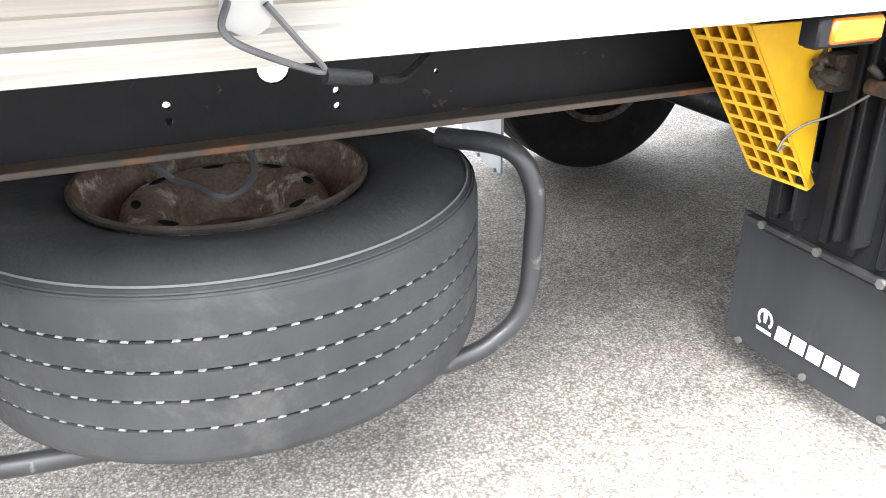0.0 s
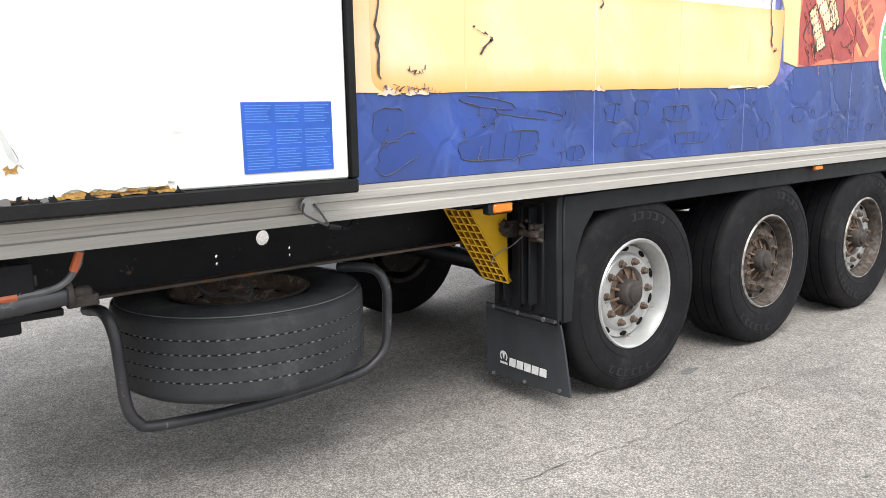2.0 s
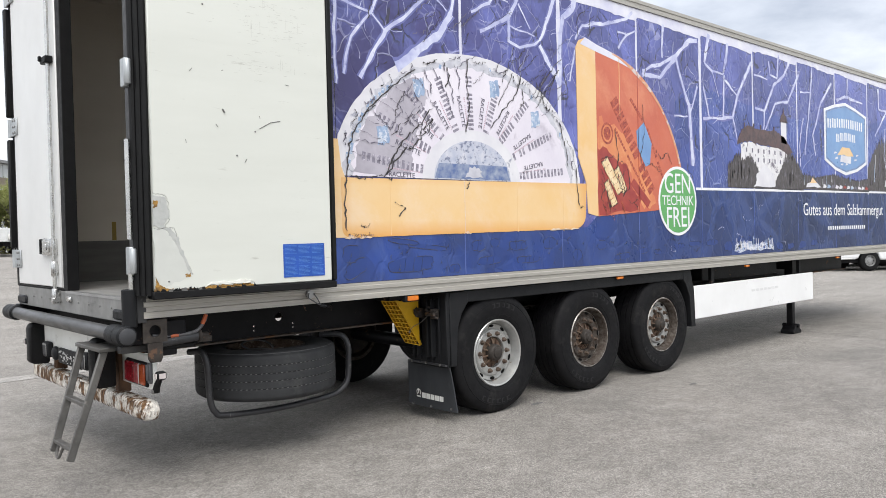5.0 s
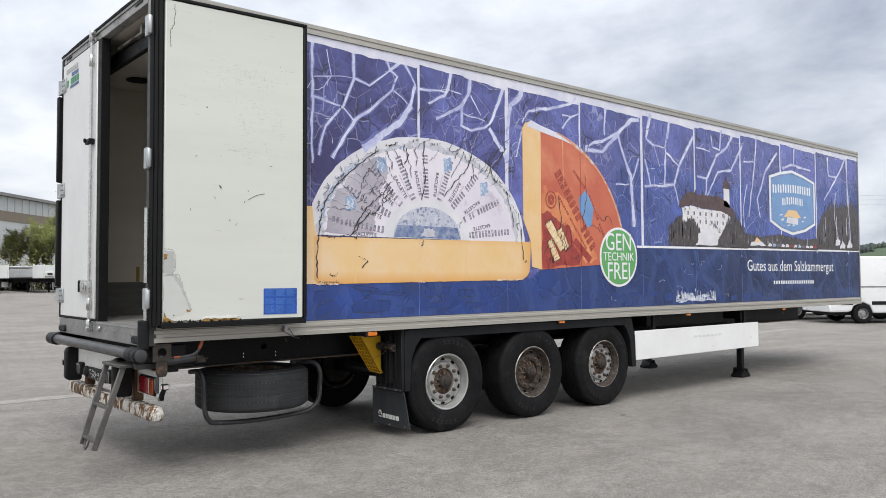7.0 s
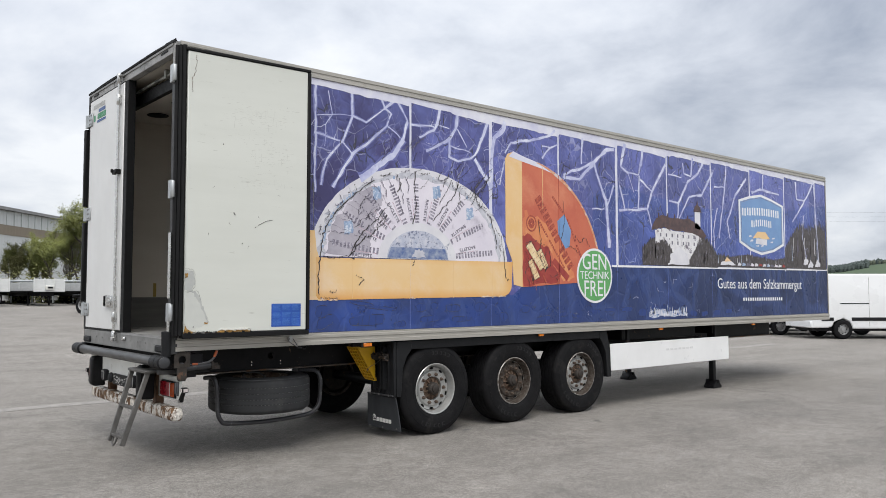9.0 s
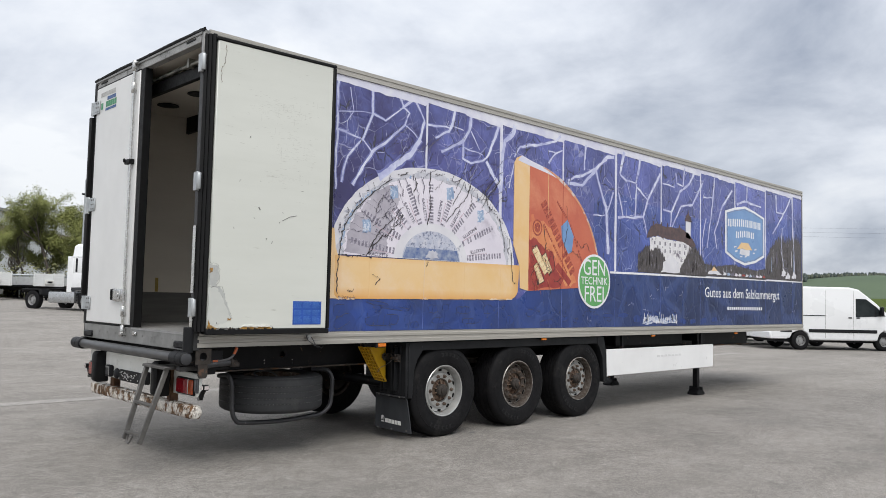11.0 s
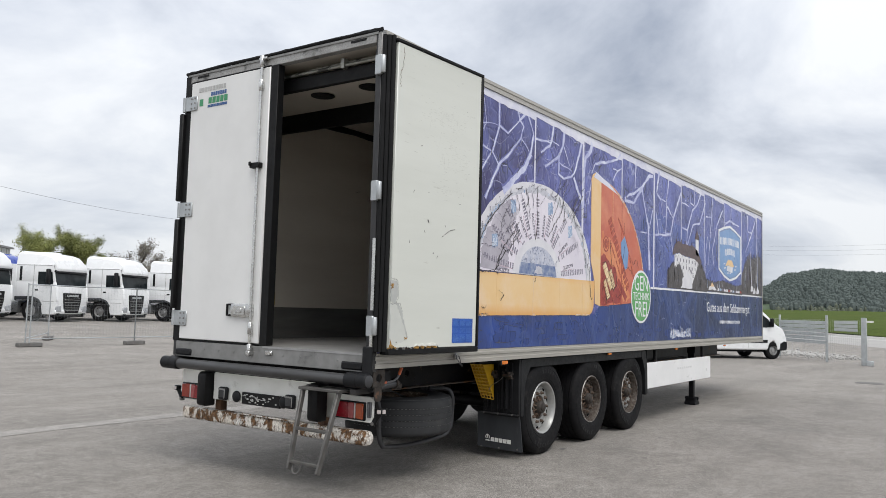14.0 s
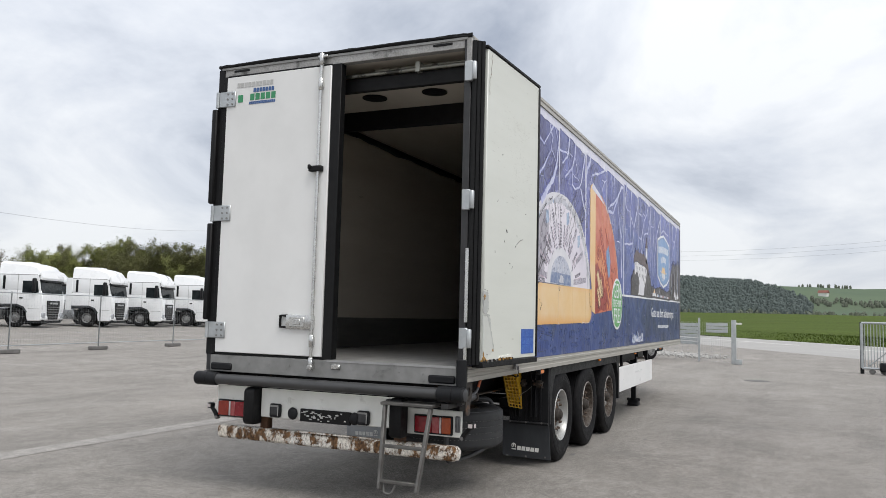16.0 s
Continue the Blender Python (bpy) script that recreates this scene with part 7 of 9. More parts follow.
blocks_along((4.88, 2.92), (5.56, 1.98), 0.125, 13, M_WORN_RED, 6.6, r5)
blocks_along((5.18, 2.95), (5.40, 2.74), 0.035, 9, M_WORN_RED, 6.6, r5)
blocks_along((5.48, 2.66), (5.82, 2.05), 0.035, 16, M_WORN_RED, 6.6, r5)
blocks_along((4.90, 2.62), (5.42, 1.98), 0.030, 22, M_WORN_RED, 6.6, r5)
stamp = [(0.10 * math.cos(a * 0.2618), 0.11 * math.sin(a * 0.2618)) for a in range(25)]
part("stamp", Geo().sheet([[(4.77 + x, proud(7), 2.56 + z) for x, z in stamp], [(4.77 + 0.8 * x, proud(7), 2.56 + 0.8 * z) for x, z in stamp]]).sheet([[(4.77 + 0.6 * x, proud(7), 2.56 + 0.6 * z) for x, z in stamp], [(4.77 + 0.1 * x, proud(7), 2.56 + 0.1 * z) for x, z in stamp]]), M_WORN_RED, wall, "dark round stamp", 0, False)
M_GLOW = surf("orange_wedge_print", (0.66, 0.25, 0.10), (0.56, 0.15, 0.07), 2.5, 0.4, spot=(0.74, 0.40, 0.18), spot_scale=3, spot_at=0.52, soft_spot=0.2)
flat("wedge_light", ragged([(4.62, 2.36), (4.64, 2.72), (4.95, 2.62), (5.25, 2.40), (5.50, 2.10), (5.64, 1.86), (5.40, 1.80), (5.1, 2.25)], 0.03, 6, 31), 5.4, M_GLOW, "paler orange middle of the printed wedge")
flat("farm_picture", ragged([(4.62, 1.74), (4.60, 2.38), (4.72, 2.42), (4.95, 2.28), (5.10, 2.26), (5.20, 2.0), (5.35, 1.90), (5.28, 1.79)], 0.018, 5, 8), 6, M_DARKRED, "dark red cracker picture")
for k, p in enumerate(([(4.66, 2.26), (4.76, 2.32), (5.02, 2.00), (4.93, 1.94)], [(4.70, 2.05), (4.78, 2.10), (4.92, 1.86), (4.83, 1.82)], [(4.86, 2.18), (4.95, 2.24), (5.09, 2.01), (5.02, 1.96)])):
    flat("cracker", p, 7 + 0.4 * k, M_CRACKER, "printed cream cracker")
    for a, b in zip(p, p[1:] + p[:1]):
        tear([a, ((a[0] + b[0]) / 2 + 0.004, (a[1] + b[1]) / 2), b], 0.007, M_BLACKCRACK, int(a[0] * 100) + k, 9.4)
    for u in (0.25, 0.5, 0.75):
        for v in (0.18, 0.36, 0.54, 0.72, 0.88):
            x = (p[0][0] * (1 - u) + p[1][0] * u) * (1 - v) + (p[3][0] * (1 - u) + p[2][0] * u) * v
            z = (p[0][1] * (1 - u) + p[1][1] * u) * (1 - v) + (p[3][1] * (1 - u) + p[2][1] * u) * v
            flat("dot", [(x - 0.006, z), (x, z + 0.006), (x + 0.006, z), (x, z - 0.006)], 9.2, M_DARKRED)
for k in range(26):
    x, z = r5.uniform(4.63, 5.25), r5.uniform(1.78, 2.28)
    if z < 2.6 - 0.55 * (x - 4.2):
        tear([(x, z), (x + 0.04, z - 0.05), (x + 0.06, z - 0.11)], 0.005, r5.choice((M_BLACKCRACK, M_REDPRINT)), k + 500, 8.6)
for i, pts in enumerate([[(4.66, 2.30), (4.86, 2.33), (5.08, 2.26)], [(5.08, 2.26), (5.14, 2.05), (5.02, 1.93)], [(4.66, 2.1), (4.76, 1.92), (4.80, 1.80)], [(4.70, 2.0), (4.66, 1.88), (4.9, 1.79)], [(4.88, 2.2), (4.98, 2.12), (5.06, 2.2)], [(5.1, 1.9), (5.2, 1.86), (5.28, 1.9)]]):
    tear(pts, 0.008, M_BLACKCRACK, i + 90, 8)
flat("red_stamp", [(5.16, 2.06), (5.22, 2.12), (5.52, 1.88), (5.46, 1.81)], 7, M_DARKRED)
# green badge
disc = [(6.063 + 0.39 * math.cos(2 * math.pi * i / 48), 1.892 + 0.385 * math.sin(2 * math.pi * i / 48)) for i in range(48)]
flat("badge_rim", disc, 7, M_WHITEINK, "round white badge rim")
flat("badge", [(6.063 + (x - 6.063) * 0.92, 1.892 + (z - 1.892) * 0.92) for x, z in disc], 8, M_BADGE, "round green badge")
FACE = Matrix.Rotation(radians(90), 4, "X")
for words, size, z, sq in (("GEN", 0.32, 2.075, 0.86), ("TECHNIK", 0.155, 1.892, 0.98), ("FREI", 0.32, 1.70, 0.86)):
    lettering("word", words, size, M_WHITEINK, wall, Matrix.Translation((6.06, proud(8.8), z)) @ FACE, label="white word " + words, squeeze=sq)
# slogan, and bars for the address below it
def text_width(words, size):
    cu = bpy.data.curves.new("gauge", "FONT")
    cu.body, cu.size = words, size
    ob = new("gauge", cu)
    bpy.context.view_layer.update()
    wide = ob.dimensions.x
    bpy.data.objects.remove(ob)
    bpy.data.curves.remove(cu)
    return wide


SLOGAN = "Gutes aus dem Salzkammergut".split()
whole = text_width(" ".join(SLOGAN), 0.25)
for k, word in enumerate(SLOGAN):
    mid = text_width(" ".join(SLOGAN[:k + 1]), 0.25) - 0.5 * text_width(word, 0.25) - 0.5 * whole
    lettering("slogan_word", word, 0.25, M_WHITEINK, wall, Matrix.Translation((10.80 + 0.97 * mid, proud(3), 1.80)) @ FACE, label="white slogan word", squeeze=0.97)
for i in range(18):
    flat("print_bar", [(10.12 + 0.08 * i, 1.51), (10.165 + 0.08 * i, 1.51), (10.165 + 0.08 * i, 1.566), (10.12 + 0.08 * i, 1.566)], 2, M_WHITEINK)
# blue badge with bars for its name and a small hut
flat("shield_rim", [(10.03, 3.28), (10.40, 3.37), (10.80, 3.43), (11.20, 3.37), (11.63, 3.28), (11.63, 2.53), (11.25, 2.40), (10.80, 2.33), (10.40, 2.40), (10.03, 2.53)], 5, M_WHITEINK, "white rim of a blue shield")
flat("shield", [(10.08, 3.25), (10.42, 3.33), (10.80, 3.385), (11.20, 3.33), (11.58, 3.25), (11.58, 2.56), (11.22, 2.44), (10.80, 2.375), (10.42, 2.44), (10.08, 2.56)], 6, M_LOGOBLUE, "blue shield print")
for row, count, x0, x1, z0, z1 in ((0, 8, 10.14, 11.50, 3.01, 3.145), (1, 5, 10.45, 11.21, 2.82, 2.94)):
    step = (x1 - x0) / count
    for i in range(count):
        lift = 0.022 * math.sin(i / (count - 1) * 3.14) + 0.03 * i / count
        x = x0 + step * i
        flat("print_bar", [(x, z0 + lift), (x + 0.040, z0 + lift), (x + 0.044, z1 + lift), (x - 0.004, z1 + lift)], 7, M_WHITEINK)
        flat("print_bar", [(x + 0.075, z0 + lift), (x + step * 0.72, z0 + lift), (x + step * 0.70, z1 + lift), (x + 0.08, z1 + lift)], 7, M_WHITEINK)
inner_rim = [(10.08, 3.25), (10.42, 3.33), (10.80, 3.385), (11.20, 3.33), (11.58, 3.25), (11.58, 2.56), (11.22, 2.44), (10.80, 2.375), (10.42, 2.44), (10.08, 2.56)]
rim_in = [(10.83 + (x - 10.83) * 0.955, 2.88 + (z - 2.88) * 0.955) for x, z in inner_rim]
rim_out = [(10.83 + (x - 10.83) * 0.985, 2.88 + (z - 2.88) * 0.985) for x, z in inner_rim]
part("shield_line", Geo().sheet([[(x, proud(7), z) for x, z in rim_in + rim_in[:1]], [(x, proud(7), z) for x, z in rim_out + rim_out[:1]]]), M_LAKE, wall, "thin dark line inside the shield's rim", 0, False)
flat("hut", [(10.58, 2.53), (10.98, 2.51), (11.00, 2.62), (10.62, 2.63)], 7, M_RIMWHITE, "small hut print")
flat("hut_roof", [(10.48, 2.62), (10.66, 2.75), (10.94, 2.75), (11.10, 2.63), (10.86, 2.62), (10.7, 2.64)], 8, M_CHEESE)
for k, (x, z) in enumerate(((10.40, 2.56), (10.36, 2.64), (11.12, 2.56), (11.18, 2.63), (10.78, 2.48), (10.6, 2.47))):
    flat("scroll", ragged([(x, z), (x + 0.09, z + 0.01), (x + 0.10, z + 0.035), (x + 0.02, z + 0.03)], 0.008, 4, k), 7, M_RIMWHITE)
# lakeside picture
def trees_print(x0, x1, base, tops, seed, layer=2):
    """A printed row of pointed dark trees; tops gives the height here and there."""
    r3 = random.Random(seed)
    pts = [(x0, base)]
    x = x0
    while x < x1 - 0.03:
        t = (x - x0) / (x1 - x0) * (len(tops) - 1)
        k = min(len(tops) - 2, int(t))
        h = tops[k] + (tops[k + 1] - tops[k]) * (t - k)
        pts += [(x, base + h * r3.uniform(0.78, 0.92)), (x + 0.014, base + h * r3.uniform(0.90, 1.04)), (x + 0.026, base + h * r3.uniform(0.86, 0.96))]
        x += r3.uniform(0.035, 0.060)
    pts += [(x1, base + tops[-1] * 0.7), (x1, base)]
    return flat("wood", pts, layer, M_TREEPRINT, "printed dark trees")


M_STREAK = surf("grey_print_streak", (0.20, 0.19, 0.25), (0.08, 0.07, 0.10), 9, 0.4, stretch=(3, 1, 0.5))
M_TREE2 = surf("brown_tree_print", (0.055, 0.045, 0.045), (0.03, 0.025, 0.03), 9, 0.4, spot=(0.15, 0.14, 0.17), spot_scale=14, spot_at=0.62, stretch=(3, 1, 0.5))
trees_print(7.20, 9.32, 2.07, (0.30, 0.48, 0.55, 0.50, 0.58, 0.66, 0.52, 0.22), 2)
M_HOUSEPRINT = surf("worn_house_print", (0.74, 0.73, 0.74), (0.60, 0.58, 0.61), 8, 0.4, spot=(0.16, 0.14, 0.18), spot_scale=9, spot_at=0.56, soft_spot=0.06)
flat("church", ragged([(7.56, 2.12), (7.53, 2.62), (7.75, 2.66), (8.0, 2.63), (8.55, 2.62), (8.82, 2.56), (8.85, 2.12)], 0.010, 6, 3), 3, M_HOUSEPRINT, "printed white house")
flat("church_wing", ragged([(7.92, 2.10), (7.93, 2.26), (8.17, 2.38), (8.42, 2.27), (8.43, 2.10)], 0.008, 4, 5), 5.4, M_RIMWHITE, "printed white gable")
flat("church_roof", ragged([(7.44, 2.61), (7.50, 2.72), (7.56, 2.80), (7.72, 2.86), (8.0, 2.83), (8.5, 2.84), (8.75, 2.76), (8.98, 2.58), (8.82, 2.55), (8.55, 2.62), (8.0, 2.64), (7.75, 2.67)], 0.012, 6, 6), 4, M_ROOFPRINT, "printed brown roof")
for k, x in enumerate((7.62, 7.86, 8.05, 8.42)):
    flat("chimney", [(x, 2.80), (x + 0.03, 2.80), (x + 0.03, 2.89 + 0.01 * (k % 2)), (x, 2.89)], 4.5, M_ROOFPRINT)
flat("church_tower", [(8.64, 2.70), (8.64, 2.98), (8.80, 2.98), (8.80, 2.68)], 4, M_RIMWHITE, "printed white tower")
flat("church_spire", [(8.61, 2.97), (8.65, 3.06), (8.70, 3.09), (8.72, 3.17), (8.74, 3.09), (8.80, 3.05), (8.84, 2.97)], 4, M_ROOFPRINT, "printed onion spire")
for i in range(7):
    for z in (2.525, 2.41):
        flat("arch", [(7.66 + 0.155 * i, z), (7.695 + 0.155 * i, z), (7.695 + 0.155 * i, z + 0.055), (7.66 + 0.155 * i, z + 0.055)], 3.6, M_STREAK)
trees_print(7.26, 8.06, 2.08, (0.30, 0.46, 0.38, 0.46, 0.36, 0.12), 9, 5)
trees_print(8.46, 9.25, 2.08, (0.12, 0.30, 0.50, 0.48, 0.36, 0.16), 10, 5)
flat("boat", ragged([(7.85, 2.09), (7.98, 2.20), (8.1, 2.27), (8.25, 2.16), (8.4, 2.10)], 0.012, 5, 3), 6, M_RIMWHITE, "printed pale boat")
trees_print(9.3, 11.72, 2.09, (0.22, 0.20, 0.26, 0.22, 0.18, 0.24), 15, 4)
flat("boat", ragged([(9.38, 2.12), (9.45, 2.18), (9.72, 2.20), (9.90, 2.13)], 0.010, 4, 12), 6, M_RIMWHITE, "printed boat")
flat("sail", [(9.52, 2.18), (9.60, 2.26), (9.74, 2.19)], 7, M_CHEESE, "printed yellow sail cover")
for i in range(12):
    x = 9.95 + i * 0.145
    flat("boat", ragged([(x, 2.125), (x + 0.11, 2.125), (x + 0.13, 2.155), (x + 0.04, 2.175)], 0.008, 3, i), 6, (M_RIMWHITE, M_FOIL, M_STREAK, M_LABEL, M_RIMWHITE, M_DARKRED)[i % 6])
trees_print(11.68, 13.40, 2.11, (0.42, 0.80, 0.95, 0.88, 1.0, 0.85), 21)
r4 = random.Random(41)
for i in range(95):
    x = r4.uniform(7.2, 13.36)
    if 8.0 < x < 8.8:
        continue
    tall = 0.9 if x > 11.9 else 0.5 if x < 9.2 else 0.35
    z0 = 2.13 + r4.uniform(0, 0.35 * tall)
    z1 = z0 + r4.uniform(0.05, 0.45) * tall
    w = r4.uniform(0.003, 0.009)
    flat("streak", [(x - w, z0), (x + w, z0), (x + w * 0.5, z1), (x - w * 0.5, z1)], 5, r4.choice((M_STREAK, M_TREE2, M_TREE2, M_RIMWHITE, M_FOIL)))
for x, z in ((12.6, 2.14), (12.9, 2.16), (12.4, 2.2)):
    flat("boat", ragged([(x, z), (x + 0.2, z), (x + 0.22, z + 0.07), (x + 0.1, z + 0.15)], 0.02, 4, int(x * 7)), 6, M_RIMWHITE)
# scraped patch on the navy band
rng = random.Random(4)
M_SCRAPE = surf("scraped_film", (0.66, 0.68, 0.74), (0.30, 0.34, 0.48), 14, 0.6, spot=(0.05, 0.09, 0.28), spot_scale=11, spot_at=0.53, soft_spot=0.05, stretch=(0.7, 1, 1.6))
flat("scrape", ragged([(7.34, 1.285), (8.38, 1.27), (8.34, 1.33), (8.10, 1.38), (7.90, 1.35), (7.62, 1.40), (7.38, 1.37)], 0.028, 9, 12), 3, M_SCRAPE, "scraped pale patch on the navy film")
for i in range(34):
    x = 7.36 + 0.030 * i + rng.uniform(-0.02, 0.02)
    z, tall = 1.28 + rng.uniform(0, 0.05), rng.uniform(0.02, 0.15)
    flat("scrape", [(x, z), (x + rng.uniform(0.006, 0.03), z), (x + rng.uniform(0.004, 0.02), z + tall), (x + 0.002, z + tall * 0.8)], 4, M_RIMWHITE if i % 3 else M_FOIL)
# scuffed pale edge round the wedge
edge_in = [(4.60 + 1.585 * math.sin(t), 1.78 + (1.595 + 0.016 * math.sin(9 * t)) * math.cos(t)) for t in [math.radians(a) for a in range(10, 80, 3)]]
edge_out = [(4.60 + 1.618 * math.sin(t), 1.78 + 1.628 * math.cos(t)) for t in [math.radians(a) for a in range(10, 80, 3)]]
flat("wedge_edge", edge_out + edge_in[::-1], 6.4, surf("scuffed_wedge_edge", (0.62, 0.36, 0.22), (0.56, 0.20, 0.10), 9, 0.5, spot=(0.60, 0.52, 0.50), spot_scale=7, spot_at=0.52), "scuffed edge of the printed wedge")

# ---- parked tractor units ----
M_PAINT_W = surf("white_truck_paint", (0.78, 0.79, 0.80), (0.76, 0.77, 0.78), 0.6, 0.3, coat=0.2)
M_PAINT_B = surf("blue_truck_paint", (0.03, 0.07, 0.36), (0.025, 0.055, 0.30), 1.5, 0.3, coat=0.4)
M_GLASS = surf("dark_cab_glass", (0.010, 0.013, 0.015), (0.030, 0.036, 0.038), 1.3, 0.12, spec=0.15)
M_LAMP = surf("headlamp_glass", (0.42, 0.44, 0.46), (0.25, 0.26, 0.28), 9, 0.12, coat=0.5)
M_TANK = surf("fuel_tank_alloy", (0.50, 0.51, 0.52), (0.42, 0.43, 0.44), 3, 0.3, 0.8)
ME_TTYRE = mesh_of("tyre", Geo().lathe([(0.29, -0.15), (0.40, -0.165), (0.48, -0.15), (0.515, -0.12), (0.52, 0.12), (0.48, 0.15), (0.29, 0.15)], 32), M_TYRE)
ME_TRIM = mesh_of("rim", Geo().lathe([(0.292, -0.14), (0.285, -0.15), (0.268, -0.12), (0.255, -0.03), (0.20, -0.035), (0.175, -0.065), (0.12, -0.07), (0.10, -0.125), (0.0, -0.13)], 24), M_ALU)


def hand_holes(w):
    """Dark openings round a wheel disc."""
    for k in range(8):
        b = 2 * math.pi * k / 8
        o = part("hand_hole", ME_SLOT, None, w)
        o.matrix_basis = Matrix.Translation((0.225 * math.cos(b), -0.040, 0.225 * math.sin(b))) @ Matrix.Rotation(-b, 4, "Y") @ Matrix.Diagonal((0.018, 1, 0.045, 1))



def tractor(paint, label):
    t = thing("tractor_unit", label, "truck", group="parked tractor units")
    low = [(1.40, 0.42), (1.44, 0.95), (1.42, 1.62), (1.35, 1.98), (-0.92, 1.98), (-0.92, 1.02), (-0.62, 1.05), (-0.40, 1.10), (0.0, 1.14), (0.40, 1.04), (0.60, 0.80), (0.66, 0.42)]
    part("cab", Geo().prism(low, "y", -1.235, 1.235), paint, t, "", 0.05, seg=2)
    part("upper_cab", Geo().prism([(1.32, 1.97), (1.18, 2.74), (1.16, 2.86), (-0.92, 2.86), (-0.92, 1.97)], "y", -1.225, 1.225), paint, t, "", 0.05, seg=2)
    roof = Geo()
    rows = []
    for x, h, w in ((1.25, 2.84, 1.20), (1.25, 2.98, 1.19), (1.20, 3.20, 1.17), (1.05, 3.42, 1.14), (0.65, 3.58, 1.12), (-0.1, 3.69, 1.11), (-0.75, 3.73, 1.11), (-0.95, 3.71, 1.11)):
        rows.append([(x, -1.22, 2.80), (x, -1.20, 2.9), (x, -w, h - 0.16), (x, -w + 0.22, h), (x, 0, h + 0.03), (x, w - 0.22, h), (x, w, h - 0.16), (x, 1.20, 2.9), (x, 1.22, 2.80)])
    rows = [[(x, y, 2.80 + (z - 2.80) * 0.78) for x, y, z in r] for r in rows]
    roof.sheet(rows)
    roof.add(rows[-1], [tuple(range(9))])
    part("roof_fairing", roof, paint, t)
    part("roof_hatch", Geo().box(-0.35, 0.35, -0.45, 0.45, 3.42, 3.52), paint, t, "", 0.03)
    part("side_flap", Geo().box(-1.30, -0.92, -1.22, -1.17, 0.95, 2.85), paint, t, "", 0.02)
    part("side_flap", Geo().box(-1.30, -0.92, 1.17, 1.22, 0.95, 2.85), paint, t, "", 0.02)
    part("windscreen", Geo().prism([(1.33, 1.74), (1.40, 1.76), (1.265, 2.53), (1.22, 2.53)], "y", -1.14, 1.14), M_GLASS, t, "dark windscreen", 0.01)
    part("sun_visor", Geo().prism([(1.20, 2.50), (1.37, 2.43), (1.39, 2.48), (1.28, 2.60)], "y", -1.19, 1.19), M_PLASTIC, t, "black visor strip", 0.01)
    part("brow", Geo().prism([(1.20, 2.56), (1.37, 2.52), (1.41, 2.66), (1.26, 3.02)], "y", -1.17, 1.17), paint, t, "", 0.03)
    grille = part("grille", Geo().prism([(-0.70, 1.44), (0.70, 1.44), (0.68, 0.98), (0.52, 0.42), (-0.52, 0.42), (-0.68, 0.98)], "x", 1.38, 1.475), M_PLASTIC, t, "black slatted grille", 0.02)
    for k in range(5):
        hw = 0.50 + 0.032 * k
        part("slat", Geo().box(1.46, 1.50, -hw, hw, 0.54 + 0.135 * k, 0.57 + 0.135 * k), M_SILL, grille, "", 0.01)
    part("badge_bar", Geo().box(1.47, 1.49, -0.45, 0.45, 1.25, 1.35), M_TANK, grille)
    for q in (-1, 1):
        part("corner_deflector", Geo().prism([(1.30, 0.95), (1.48, 1.0), (1.46, 1.72), (1.30, 1.78)], "y", q * 1.10, q * 1.245), paint, t, "", 0.03)
    for s in (-1, 1):
        part("headlight", Geo().box(1.36, 1.475, s * 1.0 - 0.20, s * 1.0 + 0.20, 0.48, 0.78), M_LAMP, t, "", 0.04)
        part("fog_lamp", Geo().box(1.38, 1.44, s * 1.0 - 0.14, s * 1.0 + 0.14, 0.36, 0.42), M_PLASTIC, t, "", 0.02)
        part("roof_lamp", Geo().box(1.0, 1.08, s * 0.85 - 0.12, s * 0.85 + 0.12, 2.98, 3.14), M_LAMP, t, "", 0.03)
        part("side_window", Geo().prism([(0.95, 1.80), (1.24, 1.86), (1.14, 2.48), (0.36, 2.48), (0.36, 1.80)], "y", s * 1.225, s * 1.246), M_GLASS, t, "dark side window")
        part("rear_window", Geo().box(-0.72, -0.58, s * 1.228 - 0.008, s * 1.228 + 0.012, 2.02, 2.74), M_PLASTIC, t, "", 0.03)
        m = part("mirror", Geo().box(0.98, 1.14, s * 1.40 - 0.12, s * 1.40 + 0.12, 1.90, 2.62), M_PLASTIC, t, "black wing mirror", 0.04)
        part("door_handle", Geo().box(0.22, 0.40, s * 1.245 - 0.01, s * 1.245 + 0.01, 1.52, 1.60), M_PLASTIC, t, "", 0.008)
        part("door_gap", Geo().box(0.10, 0.112, s * 1.238 - 0.003, s * 1.238 + 0.003, 1.1, 2.84), M_SILL, t)
        part("wheel_arch", Geo().prism([(-0.92, 1.02), (-0.92, 1.22), (0.1, 1.24), (0.48, 1.10), (0.68, 0.82), (0.62, 0.78), (0.40, 1.03), (0.0, 1.13), (-0.45, 1.09)], "y", s * 1.20, s * 1.262), M_FLAP, t, "dark grey wheel arch", 0.01)
        part("step", Geo().box(0.68, 1.28, s * 1.16 - 0.06, s * 1.16 + 0.06, 0.34, 0.60), M_PANEL_LOW, t, "", 0.02)
        part("fuel_tank", Geo().box(-2.6, -0.75, s * 0.90 - 0.30, s * 0.90 + 0.30, 0.40, 0.98), M_TANK, t, "pale fuel tank and side skirt", 0.08, seg=2)
        part("rear_guard", Geo().prism([(-4.5, 0.9), (-4.5, 1.12), (-3.1, 1.12), (-3.05, 0.8), (-3.2, 0.8), (-3.3, 1.05), (-4.35, 1.05)], "y", s * 0.7, s * 1.22), M_PLASTIC, t, "", 0.02)
